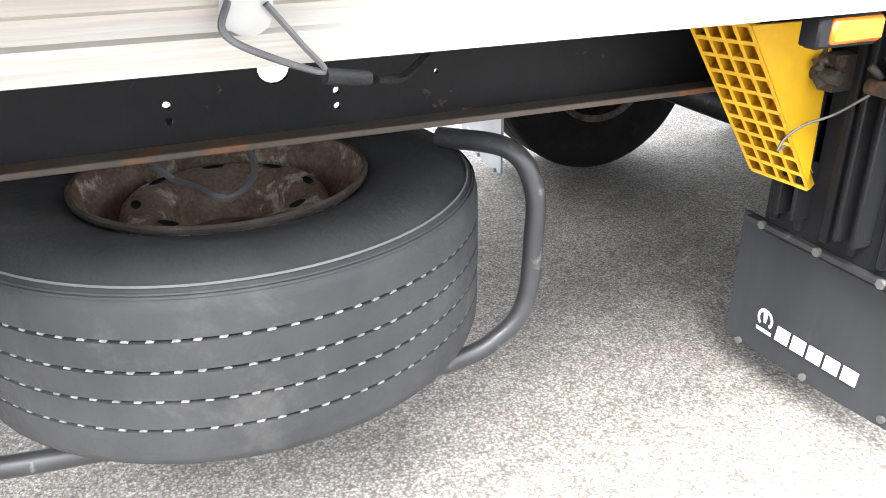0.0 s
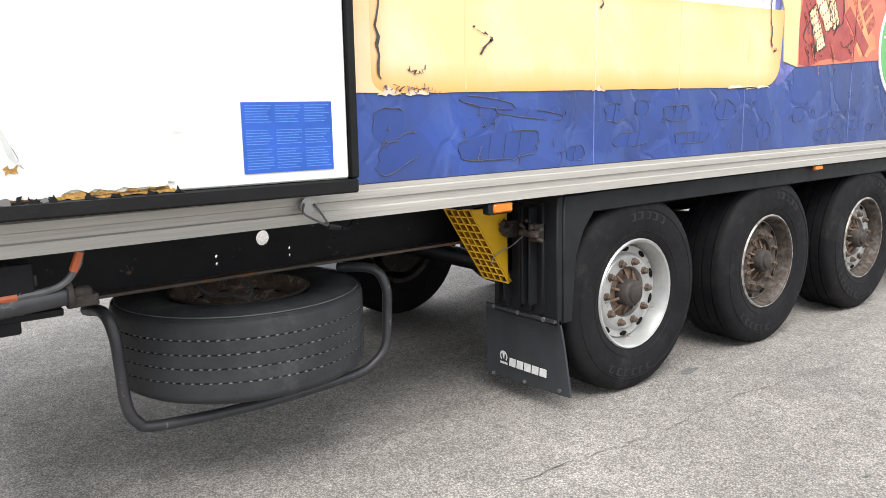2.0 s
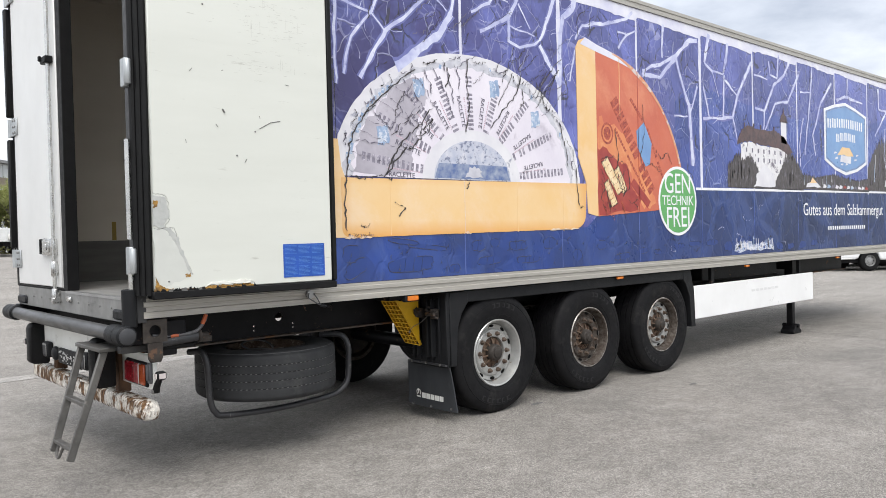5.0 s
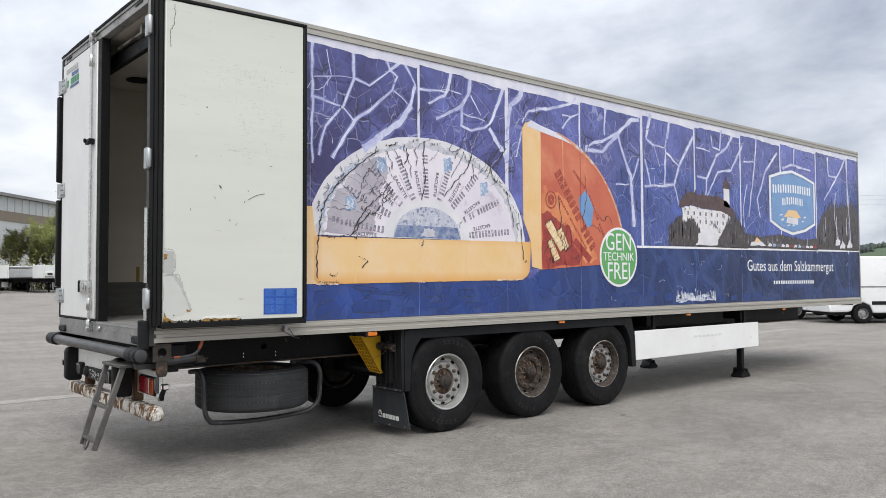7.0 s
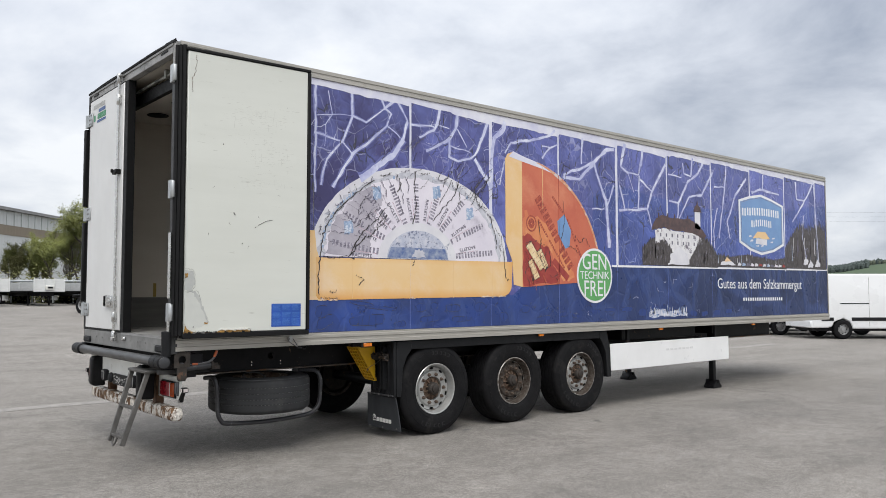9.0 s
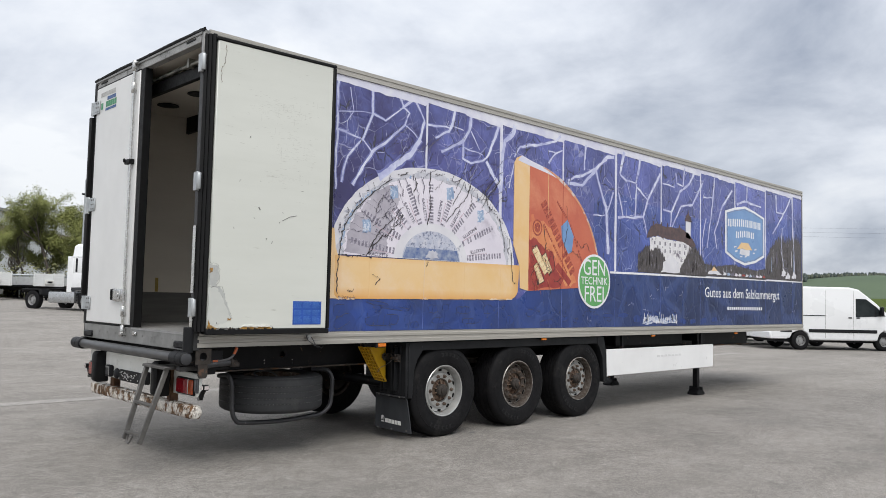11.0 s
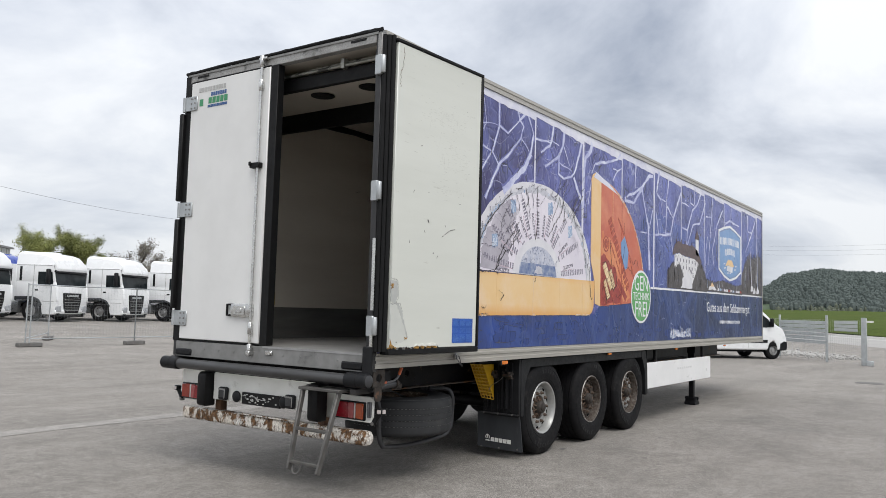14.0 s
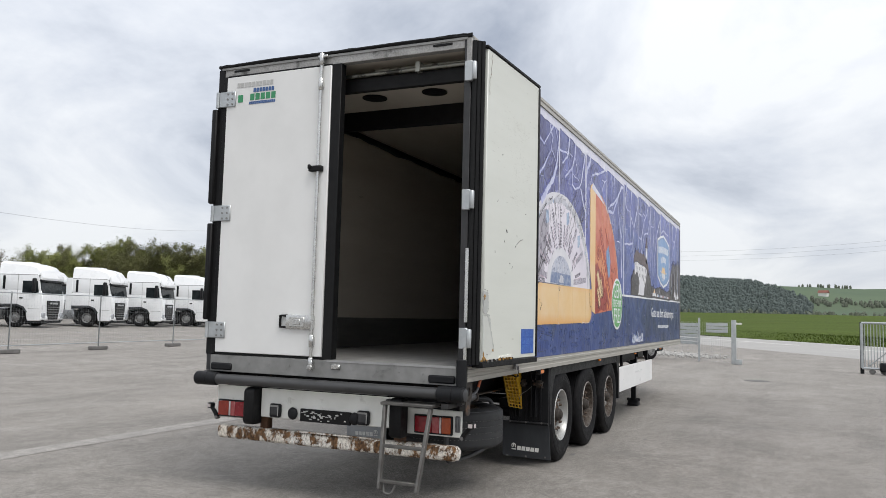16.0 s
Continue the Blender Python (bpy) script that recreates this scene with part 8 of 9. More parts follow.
    for x in (0.0, -3.75):
        for s in (-1, 1):
            w = part("wheel", ME_TTYRE, None, t, "black tyre on a steel rim")
            w.matrix_basis = pose(x, s * 1.05, 0.52, 0, 0, 0 if s < 0 else 180)
            part("rim", ME_TRIM, None, w)
            hand_holes(w)
    for s in (-1, 1):
        part("cab_gap", Geo().box(-0.92, 1.12, s * 1.226 - 0.006, s * 1.226 + 0.006, 2.795, 2.82), M_SILL, t)
        part("step_gap", Geo().box(0.70, 1.34, s * 1.236 - 0.004, s * 1.236 + 0.004, 0.98, 1.0), M_SILL, t)
        part("arch_dark", Geo().prism([(-0.6, 0.5), (-0.56, 1.0), (0.0, 1.12), (0.5, 0.9), (0.62, 0.5)], "y", s * 0.86, s * 0.9), M_CHASSIS, t)
    part("lower_lip", Geo().box(0.9, 1.40, -1.1, 1.1, 0.22, 0.36), M_PLASTIC, t, "", 0.03)
    part("frame", Geo().box(-4.7, 1.2, -0.45, 0.45, 0.70, 0.98), M_CHASSIS, t, "", 0.02)
    part("fifth_wheel", Geo().lathe([(0.0, 1.06), (0.45, 1.06), (0.48, 1.16), (0.0, 1.18)], 16, (-3.3, 0, 0), "z"), M_CHASSIS, t)
    part("bumper", Geo().prism([(0.68, 0.34), (1.36, 0.34), (1.455, 0.42), (1.45, 0.60), (0.68, 0.58)], "y", -1.23, 1.23), paint, t, "", 0.04)
    return t


def axle_at(x, y, turn=-66):
    """The near front wheel stands on (x, y)."""
    h = Vector((math.cos(radians(turn)), math.sin(radians(turn))))
    left = Vector((-h.y, h.x))
    c = Vector((x, y)) + left * 1.05
    return pose(c.x, c.y, rise(c.x, c.y) + 0.0, 0, 0, turn)


first = tractor(M_PAINT_W, "white long-haul tractor unit with a high roof, parked in a row")
first.matrix_basis = axle_at(11.7, 35.5)
for x, y in TRUCKS:
    copy_thing(first, axle_at(x, y))
blue = tractor(M_PAINT_B, "blue long-haul tractor unit parked behind white ones")
blue.matrix_basis = axle_at(16.4, 42.5, -70)


# ---- white panel vans ----
def panel_van():
    t = thing("panel_van", "white high-roof panel van with a dark rubbing strip, parked", "van", group="parked vans")
    side = [(-1.15, 0.42), (-1.15, 1.2), (-1.10, 2.25), (-1.0, 2.52), (-0.6, 2.60), (2.45, 2.60), (2.88, 2.52), (3.70, 1.99), (4.40, 1.51), (4.98, 1.33), (5.22, 1.06), (5.34, 0.84), (5.34, 0.60), (5.25, 0.42),
            (4.52, 0.36), (4.40, 0.62), (4.16, 0.76), (3.92, 0.62), (3.80, 0.36), (0.44, 0.36), (0.32, 0.62), (0.0, 0.76), (-0.32, 0.62), (-0.42, 0.42)]
    rows = []
    for y, inset in ((-0.99, 0.0), (0.99, 0.0)):
        rows.append((y, inset))
    part("body", Geo().prism([(x, z) for x, z in side], "y", -0.99, 0.99), M_PAINT_W, t, "", 0.07, seg=3)
    part("windscreen", Geo().prism([(2.98, 2.42), (3.02, 2.47), (4.40, 1.535), (4.36, 1.47)], "y", -0.86, 0.86), M_GLASS, t, "dark windscreen")
    part("bumper", Geo().prism([(4.66, 0.34), (5.34, 0.36), (5.40, 0.50), (5.38, 0.74), (5.10, 0.78), (4.72, 0.66)], "y", -0.995, 0.995), M_PLASTIC, t, "dark plastic bumper", 0.04)
    part("rear_bumper", Geo().prism([(-1.20, 0.40), (-1.20, 0.66), (-0.80, 0.66), (-0.5, 0.5), (-0.5, 0.40)], "y", -0.985, 0.985), M_PAINT_W, t, "", 0.03)
    part("rear_window", Geo().box(-1.165, -1.12, -0.7, 0.7, 1.45, 2.1), M_GLASS, t)
    for s in (-1, 1):
        yy = s * 0.99
        part("cab_window", Geo().prism([(2.72, 1.34), (4.22, 1.40), (3.78, 1.76), (3.22, 2.12), (2.72, 2.12)], "y", yy - 0.012, yy + 0.012), M_GLASS, t, "dark cab window")
        part("window_post", Geo().box(3.66, 3.71, yy - 0.016, yy + 0.016, 1.36, 1.82), M_PLASTIC, t)
        part("rubbing_strip", Geo().box(-0.8, -0.36, yy - 0.02, yy + 0.02, 0.66, 0.80).box(0.38, 3.78, yy - 0.02, yy + 0.02, 0.66, 0.80), M_PLASTIC, t, "", 0.01)
        part("mirror", Geo().box(3.86, 3.99, s * 1.12 - 0.10, s * 1.12 + 0.10, 1.42, 1.80), M_PLASTIC, t, "", 0.04)
        for x in (1.20, 2.60):
            part("door_gap", Geo().box(x, x + 0.012, yy - 0.003, yy + 0.003, 0.45, 2.45), M_SILL, t)
        for x in (2.35, 2.75):
            part("door_handle", Geo().box(x, x + 0.18, yy - 0.02, yy + 0.02, 1.28, 1.33), M_PLASTIC, t, "", 0.008)
        part("slide_rail", Geo().box(-0.1, 1.2, yy - 0.012, yy + 0.012, 1.36, 1.39), M_PLASTIC, t)
        part("headlight", Geo().prism([(4.90, 0.85), (5.27, 0.82), (5.20, 1.00), (4.95, 1.10)], "y", s * 0.80, s * 0.985), M_LAMP, t, "", 0.03)
        part("tail_light", Geo().box(-1.16, -1.08, s * 0.93 - 0.06, s * 0.93 + 0.06, 0.95, 1.55), M_RED_L, t, "", 0.02)
        for x in (0.0, 4.16 - 0.5):
            w = part("wheel", ME_TTYRE, None, t, "black tyre with a steel rim")
            w.matrix_basis = pose(x + (0.5 if x else 0), s * 0.86, 0.345, 0, 0, 0 if s < 0 else 180) @ Matrix.Scale(0.663, 4)
            part("rim", ME_TRIM, None, w)
            hand_holes(w)
    part("underbody", Geo().box(-0.9, 5.0, -0.8, 0.8, 0.28, 0.5), M_CHASSIS, t)
    # the short wheelbase: draw everything ahead of the rear axle together
    for o in t.children:
        if not o.name.startswith("wheel"):
            for vert in o.data.vertices:
                if vert.co.x > 4.16:
                    vert.co.x = 4.16 + (vert.co.x - 4.16) * 0.68
                if vert.co.x > 0:
                    vert.co.x *= 0.784
                if vert.co.z > 0.6:
                    vert.co.z = 0.6 + (vert.co.z - 0.6) * 0.87
        elif o.location.x > 1:
            o.location.x *= 0.784
    return t


van = panel_van()
van.matrix_basis = VANS[0]
for m in VANS[1:]:
    copy_thing(van, m)


# ---- flatbed trailers by the hedge ----
M_BOARD = surf("grey_dropside", (0.46, 0.47, 0.47), (0.38, 0.39, 0.39), 2, 0.5, stretch=(1, 1, 4))
M_BOARD_W = surf("white_dropside", (0.66, 0.67, 0.66), (0.58, 0.59, 0.58), 2, 0.5, stretch=(1, 1, 4))


def flatbed():
    t = thing("flatbed_trailer", "low flatbed trailer with grey dropsides and a white headboard, parked unhitched", "trailer", group="parked flatbed trailers")
    part("deck", Geo().box(-12.0, 0.0, -1.25, 1.25, 1.15, 1.28), M_CHASSIS, t, "", 0.02)
    part("beam", Geo().box(-11.5, -0.4, -0.55, 0.55, 0.85, 1.15), M_CHASSIS, t)
    head = part("headboard", Geo().box(-0.04, 0.04, -1.26, 1.26, 1.20, 2.25), M_BOARD_W, t, "white headboard", 0.02)
    for y in (-1.2, -0.4, 0.4, 1.2):
        part("post", Geo().box(0.0, 0.09, y - 0.05, y + 0.05, 1.2, 2.35), M_BOARD_W, head, "", 0.01)
    part("socket_box", Geo().box(0.04, 0.2, -0.35, 0.35, 1.35, 1.75), M_PANEL_LOW, t, "", 0.04)
    part("socket", Geo().box(0.2, 0.25, -0.2, 0.2, 1.48, 1.62), M_PLASTIC, t, "", 0.02)
    for s in (-1, 1):
        for i in range(4):
            part("dropside", Geo().box(-3.0 * (i + 1) + 0.06, -3.0 * i - 0.06, s * 1.25 - 0.025, s * 1.25 + 0.025, 1.28, 1.98), M_BOARD, t, "", 0.01)
        part("landing_leg", Geo().box(-2.2, -2.05, s * 0.85 - 0.06, s * 0.85 + 0.06, 0.0, 1.15), M_CHASSIS, t, "", 0.02)
        for x in (-7.6, -8.9, -10.2):
            w = part("wheel", ME_TTYRE, None, t)
            w.matrix_basis = pose(x, s * 1.05, 0.52, 0, 0, 0 if s < 0 else 180)
            part("rim", ME_TRIM, None, w)
    part("mud_flap", Geo().box(-7.0, -6.96, -1.2, -0.7, 0.45, 0.9), M_BOARD_W, t)
    return t


bed = flatbed()
bed.matrix_basis = BEDS[0] @ Matrix.Scale(0.82, 4)
for m in BEDS[1:]:
    copy_thing(bed, m)  # takes over the scale

# ---- hall behind the trees ----
M_CLAD = surf("white_cladding", (0.50, 0.52, 0.52), (0.44, 0.46, 0.46), 1.2, 0.5, stretch=(6, 6, 0.2))
M_BAND = surf("brown_cladding", (0.20, 0.165, 0.12), (0.17, 0.14, 0.10), 1.2, 0.5, stretch=(6, 6, 0.2))
M_ROOF = surf("grey_sheet_roof", (0.22, 0.22, 0.22), (0.18, 0.18, 0.18), 1.0, 0.5)
hall = thing("warehouse", "long pale sheet-metal warehouse with a brown band behind the trees", "warehouse", (4.0, 82.0, 0.0), 47.7)
HL = 105.0
part("wall", Geo().box(0, HL, 0, 50, 0, 8.6), M_CLAD, hall, "white ribbed cladding")
part("wall_band", Geo().box(-0.05, HL + 0.05, -0.06, 50, 8.6, 9.8), M_BAND, hall, "brown cladding band")
part("upper_wall", Geo().box(0, HL, -0.02, 50, 9.8, 11.5), M_CLAD, hall)
part("roof", Geo().prism([(-0.6, 11.5), (25, 13.0), (50.6, 11.5), (50.6, 11.85), (25, 13.35), (-0.6, 11.85)], "x", -0.5, HL + 0.5), M_ROOF, hall, "grey sheet roof")
ME_RIB = mesh_of("rib", Geo().box(0, 0.25, -0.10, 0.0, 9.82, 11.45), M_CLAD)
for i in range(70):
    o = part("rib", ME_RIB, None, hall)
    o.location = (0.5 + 1.5 * i, -0.02, 0)

# ---- trees and hedge ----
M_BARK = surf("grey_bark", (0.10, 0.085, 0.07), (0.06, 0.05, 0.042), 6, 0.9, bump=0.4, bump_scale=20)


def leaf_mat(name, a, b, c):
    m = surf(name, a, b, 0.8, 0.75, spot=c, spot_scale=1.4, spot_at=0.52, soft_spot=0.2, vary=0.18)
    m.node_tree.nodes["Principled BSDF"].inputs["Specular IOR Level"].default_value = 0.15
    return m


M_LEAF1 = leaf_mat("spring_leaves", (0.195, 0.210, 0.068), (0.135, 0.15, 0.052), (0.25, 0.255, 0.09))
M_LEAF2 = leaf_mat("olive_leaves", (0.15, 0.152, 0.066), (0.108, 0.112, 0.05), (0.21, 0.20, 0.09))
M_LEAF3 = leaf_mat("grey_buds", (0.26, 0.24, 0.20), (0.20, 0.175, 0.15), (0.38, 0.36, 0.32))


def grow(seed, height, leaves, material, spread, leaf, dens):
    """A tree: tapered trunk, limbs in three orders, many small leaves in loose clumps at the twigs."""
    rng = random.Random(seed)
    wood, green = Geo(), Geo()
    tips = []

    def limb(p, d, length, r, order):
        pts, q, dd = [p], p.copy(), d.copy()
        n = 4
        for i in range(n):
            dd = (dd + Vector((rng.uniform(-1, 1), rng.uniform(-1, 1), rng.uniform(-0.3, 0.8))) * 0.22).normalized()
            q = q + dd * (length / n)
            pts.append(q.copy())
        wood.tube(pts, r, 6 if order < 2 else 4, r * 0.45)
        if order < 3:
            for k in range((7, 5, 4)[order] if order else 8):
                t = rng.uniform(0.35 if order == 0 else 0.25, 1.0)
                i = min(n - 1, int(t * n))
                s = pts[i].lerp(pts[i + 1], t * n - i)
                a = rng.uniform(0, 6.283)
                out = Vector((math.cos(a), math.sin(a), rng.uniform(0.15, 1.1))).normalized()
                limb(s, (out * spread + dd * (1 - spread)).normalized(), length * rng.uniform(0.38, 0.58), r * 0.45, order + 1)
        if order >= 2:
            tips.extend(pts[1:])

    limb(Vector((0, 0, -0.2)), Vector((0, 0, 1)), height * 0.62, height * 0.018, 0)
    for c in tips:
        for k in range(dens):
            o = c + Vector((rng.gauss(0, 1), rng.gauss(0, 1), rng.gauss(0, 0.8))) * leaf * 2.6
            u = Vector((rng.uniform(-1, 1), rng.uniform(-1, 1), rng.uniform(-1, 1))).normalized()
            v = u.orthogonal().normalized()
            s = leaf * rng.uniform(0.5, 1.2)
            green.add([o - u * s, o + v * s * 0.55, o + u * s, o - v * s * 0.55], [(0, 1, 2, 3)])
    t = thing("tree", leaves, "tree", group="trees behind the yard")
    part("trunk", wood, M_BARK, t, "grey trunk and limbs")
    tagged(part("crown", green, material, t, "", 0, False), "", "", "", "stuff")
    return t


KINDS = [grow(1, 9.5, "broadleaf tree in fresh spring green behind the yard", M_LEAF1, 0.62, 0.092, 20), grow(2, 9.0, "olive-green young tree with thin foliage", M_LEAF2, 0.55, 0.088, 18),
         grow(3, 8.5, "almost bare young tree with pale buds", M_LEAF3, 0.50, 0.09, 4), grow(4, 8.0, "bushy spring-green tree behind the yard", M_LEAF1, 0.70, 0.088, 18)]
rng = random.Random(8)
used = set()
for x, y, k, s in TREES:
    m = pose(x, y, rise(x, y), 0, 0, rng.uniform(0, 360)) @ Matrix.Scale(s, 4)
    if k not in used:
        KINDS[k].matrix_basis = m
        used.add(k)
    else:
        c = copy_thing(KINDS[k], m)
        c.matrix_basis = m
# undergrowth along the tree line
g = Geo()
rng = random.Random(9)
for i in range(9000):
    t = rng.random()
    a, b = HEDGE[0], HEDGE[1]
    if t > 0.6:
        a, b = HEDGE[1], HEDGE[2]
        u = (t - 0.6) / 0.4
    else:
        u = t / 0.6
    x, y = a[0] + (b[0] - a[0]) * u + rng.gauss(0, 1.2), a[1] + (b[1] - a[1]) * u + rng.gauss(0, 1.2)
    z = rise(x, y) + abs(rng.gauss(0, 1.1))
    s = rng.uniform(0.07, 0.17)
    d = Vector((rng.uniform(-1, 1), rng.uniform(-1, 1), rng.uniform(-0.4, 1))).normalized()
    e2 = d.orthogonal().normalized()
    o = Vector((x, y, z))
    g.add([o - d * s, o + e2 * s * 0.5, o + d * s, o - e2 * s * 0.5], [(0, 1, 2, 3)])
tagged(new("hedge", mesh_of("hedge", g, M_LEAF2, 0, False)), "low tangled undergrowth below the trees", "hedge", "", "stuff")
# crash barrier in front of the undergrowth
barrier = thing("crash_barrier", "grey steel rail barrier before the hedge", "barrier")
for a, b in zip(HEDGE, HEDGE[1:]):
    av, bv = Vector((a[0], a[1] - 2.5, rise(a[0], a[1]) + 0.0)), Vector((b[0], b[1] - 2.5, rise(b[0], b[1])))
    part("rail", Geo().tube([av + Vector((0, 0, 1.62)), bv + Vector((0, 0, 1.62))], 0.09, 6), M_ZINC, barrier)
    part("rail", Geo().tube([av + Vector((0, 0, 1.2)), bv + Vector((0, 0, 1.2))], 0.08, 6), M_ZINC, barrier)
    for i in range(12):
        p = av.lerp(bv, i / 12)
        part("post", Geo().cyl(p, p + Vector((0, 0, 1.72)), 0.06, 6), M_ZINC, barrier)
# pole and wires
pole = thing("utility_pole", "grey concrete utility pole with brackets", "pole", (16.7, 50.7, rise(0, 50.7)))
part("shaft", Geo().cyl((0, 0, 0), (0, 0, 8.6), 0.20, 12, 0.13), M_ZINC, pole)
part("cross_arm", Geo().box(-0.3, 0.3, -0.05, 0.05, 7.5, 7.62).box(-0.05, 0.05, -0.05, 0.05, 8.5, 8.9), M_PLASTIC, pole)
wires = thing("overhead_wires", "thin dark overhead wires", "wire")
part("wire", Geo().tube(curve([(16.7, 50.7, 9.5), (30, 53.3, 8.9), (45, 56.2, 9.2), (60, 59, 10.2), (80, 63, 12.6)], 5), 0.011, 4), M_CABLE, wires)
for k in range(3):
    part("wire", Geo().tube(curve([(150, -80, 21 + k * 0.9), (160, 0, 14.5 + k * 0.9), (165, 60, 16.3 + k * 0.9), (170, 130, 24 + k)], 6), 0.014, 4), M_CABLE, wires)

# ---- temporary fence ----
def wire_fence(a, b, top=2.0, first_post=True):
    t = thing("fence_panel", "galvanised mobile wire fence panel on concrete feet", "fence", group="mobile fence")
    av, bv = Vector((a[0], a[1], rise(*a) + 0.12)), Vector((b[0], b[1], rise(*b) + 0.12))
    up = Vector((0, 0, top))
    for p in (av, bv):
        part("post", Geo().cyl(p, p + up, 0.021, 8), M_ZINC, t)
    part("top_rail", Geo().cyl(av + up * 0.98, bv + up * 0.98, 0.016, 8), M_ZINC, t)
    part("bottom_rail", Geo().cyl(av + up * 0.07, bv + up * 0.07, 0.016, 8), M_ZINC, t)
    g = Geo()
    for i in range(1, 34):
        p = av.lerp(bv, i / 34)
        g.tube([p + up * 0.07, p + up * 0.98], 0.0014, 3)
    for i in range(1, 9):
        g.tube([av + up * (0.07 + 0.1 * i), bv + up * (0.07 + 0.1 * i)], 0.0014, 3)
    part("wire_mesh", g, M_ZINC, t, "thin wire mesh")
    d = (bv - av).normalized()
    for p in ((av, bv) if first_post else (bv,)):
        f = Geo().box(-0.36, 0.36, -0.11, 0.11, 0.0, 0.13)
        o = part("foot", f, M_PANEL_FOOT, t, "concrete foot", 0.02)
        o.matrix_basis = pose(p.x, p.y, rise(p.x, p.y), 0, 0, math.degrees(math.atan2(d.y, d.x)))


M_PANEL_FOOT = surf("dark_concrete", (0.16, 0.155, 0.15), (0.11, 0.105, 0.10), 6, 0.9)
FP = [(7.25, 19.45), (10.8, 19.5), (14.45, 19.75), (18.35, 20.0), (21.9, 20.2), (25.4, 20.4)]
for a, b in zip(FP, FP[1:]):
    wire_fence(a, b, 1.78, a == FP[0])
wire_fence((7.2, 19.6), (9.3, 22.2), 1.78, False)

# ---- gate at the yard's exit ----
gate = thing("exit_fence", "galvanised exit fence with posts and slatted boards", "fence")
part("gate_post", Geo().box(27.6, 27.78, -0.40, -0.22, 0, 2.02), M_ZINC, gate, "stout galvanised post", 0.01)
part("post_foot", Geo().box(27.5, 27.7, -0.62, -0.40, 0, 0.22), M_ZINC, gate, "", 0.01)
part("post_arm", Geo().box(27.62, 27.76, -0.62, -0.40, 1.82, 1.90), M_LOGO, gate)
EX = [(27.7, -0.3), (29.0, 1.15), (32.0, 3.5), (35.2, 6.0), (38.4, 8.5)]
for x, y in EX[1:]:
    part("post", Geo().box(x - 0.04, x + 0.04, y - 0.04, y + 0.04, 0, 2.1), M_ZINC, gate, "", 0.005)
for a, b in zip(EX, EX[1:]):
    g = Geo()
    av, bv = Vector((*a, 0)), Vector((*b, 0))
    n = int((bv - av).length / 0.10)
    for i in range(1, n):
        p = av.lerp(bv, i / n)
        g.tube([p + Vector((0, 0, 0.05)), p + Vector((0, 0, 1.9))], 0.003, 3)
    for i in range(9):
        g.tube([av + Vector((0, 0, 0.06 + 0.23 * i)), bv + Vector((0, 0, 0.06 + 0.23 * i))], 0.003, 3)
    part("wire_mesh", g, M_ZINC, gate)


def slats(a, b, z0, z1, n, material):
    av, bv = Vector((*a, 0)), Vector((*b, 0))
    ang = math.degrees(math.atan2(bv.y - av.y, bv.x - av.x))
    ln = (bv - av).length
    h = (z1 - z0) / n
    for i in range(n):
        o = part("board", Geo().box(0.06, ln - 0.06, -0.045, -0.02, z0 + h * i + 0.012, z0 + h * (i + 1) - 0.012), material, gate, "", 0.004)
        o.matrix_basis = pose(av.x, av.y, 0, 0, 0, ang)


M_SLAT = surf("pale_slat", (0.52, 0.54, 0.55), (0.46, 0.48, 0.49), 2, 0.5)
slats(EX[1], EX[2], 0.78, 1.85, 6, M_SLAT)
slats((27.9, -0.08), (28.8, 0.92), 1.40, 1.88, 3, M_SLAT)
gate.matrix_basis = Matrix.Diagonal((1, 1, 0.87, 1))
slide = thing("sliding_gate", "galvanised sliding yard gate with upright bars and a black motor", "gate")
a, b = Vector((25.0, -4.65, 0)), Vector((23.6, -10.5, 0))
for z in (0.22, 1.95):
    part("rail", Geo().tube([a + Vector((0, 0, z)), b + Vector((0, 0, z))], 0.045, 8), M_ZINC, slide)
for i in range(64):
    p = a.lerp(b, i / 64)
    part("bar", Geo().cyl(p + Vector((0, 0, 0.22)), p + Vector((0, 0, 1.95)), 0.014 if i else 0.05, 6), M_ZINC, slide)
part("brace", Geo().cyl(a + Vector((0.02, -0.2, 0.3)), a.lerp(b, 0.2) + Vector((0, 0, 1.3)), 0.02, 6), M_ZINC, slide)
part("guide_post", Geo().box(25.1, 25.2, -4.72, -4.6, 0, 1.98), M_PLASTIC, slide, "", 0.01)
part("motor", Geo().box(24.5, 24.8, -5.45, -5.15, 0.12, 0.46), M_PLASTIC, slide, "black gate motor", 0.04)
for y in (-4.95, -5.3):
    part("roller", Geo().cyl((24.88, y, 0.10), (25.0, y, 0.10), 0.10, 12), M_STEEL, slide)

slide.matrix_basis = Matrix.Diagonal((1, 1, 0.90, 1))
# ---- road, field, hills ----
M_GRASS = surf("field_grass", (0.072, 0.098, 0.024), (0.055, 0.078, 0.019), 0.05, 0.95, spot=(0.085, 0.10, 0.026), spot_scale=0.05, spot_at=0.55, soft_spot=0.15, grain=0.35, grain_scale=2.0, spec=0.03)
E0, DIR, NRM = Vector((85, 1.7)), Vector((0.877, 0.48)), Vector((0.48, -0.877))
rows = []
for d, z in ((0, 0.02), (3, 0.6), (15, 0.9), (60, 1.6), (150, 3.0), (300, 3.5), (600, -6.0)):
    rows.append([((E0 + DIR * s + NRM * d).x, (E0 + DIR * s + NRM * d).y, z + 0.25 * noise.noise((s * 0.02, d * 0.03, 0)) + max(0, s) * (0.012 if d > 2 else 0) * min(1, d / 60)) for s in range(-360, 700, 20)])
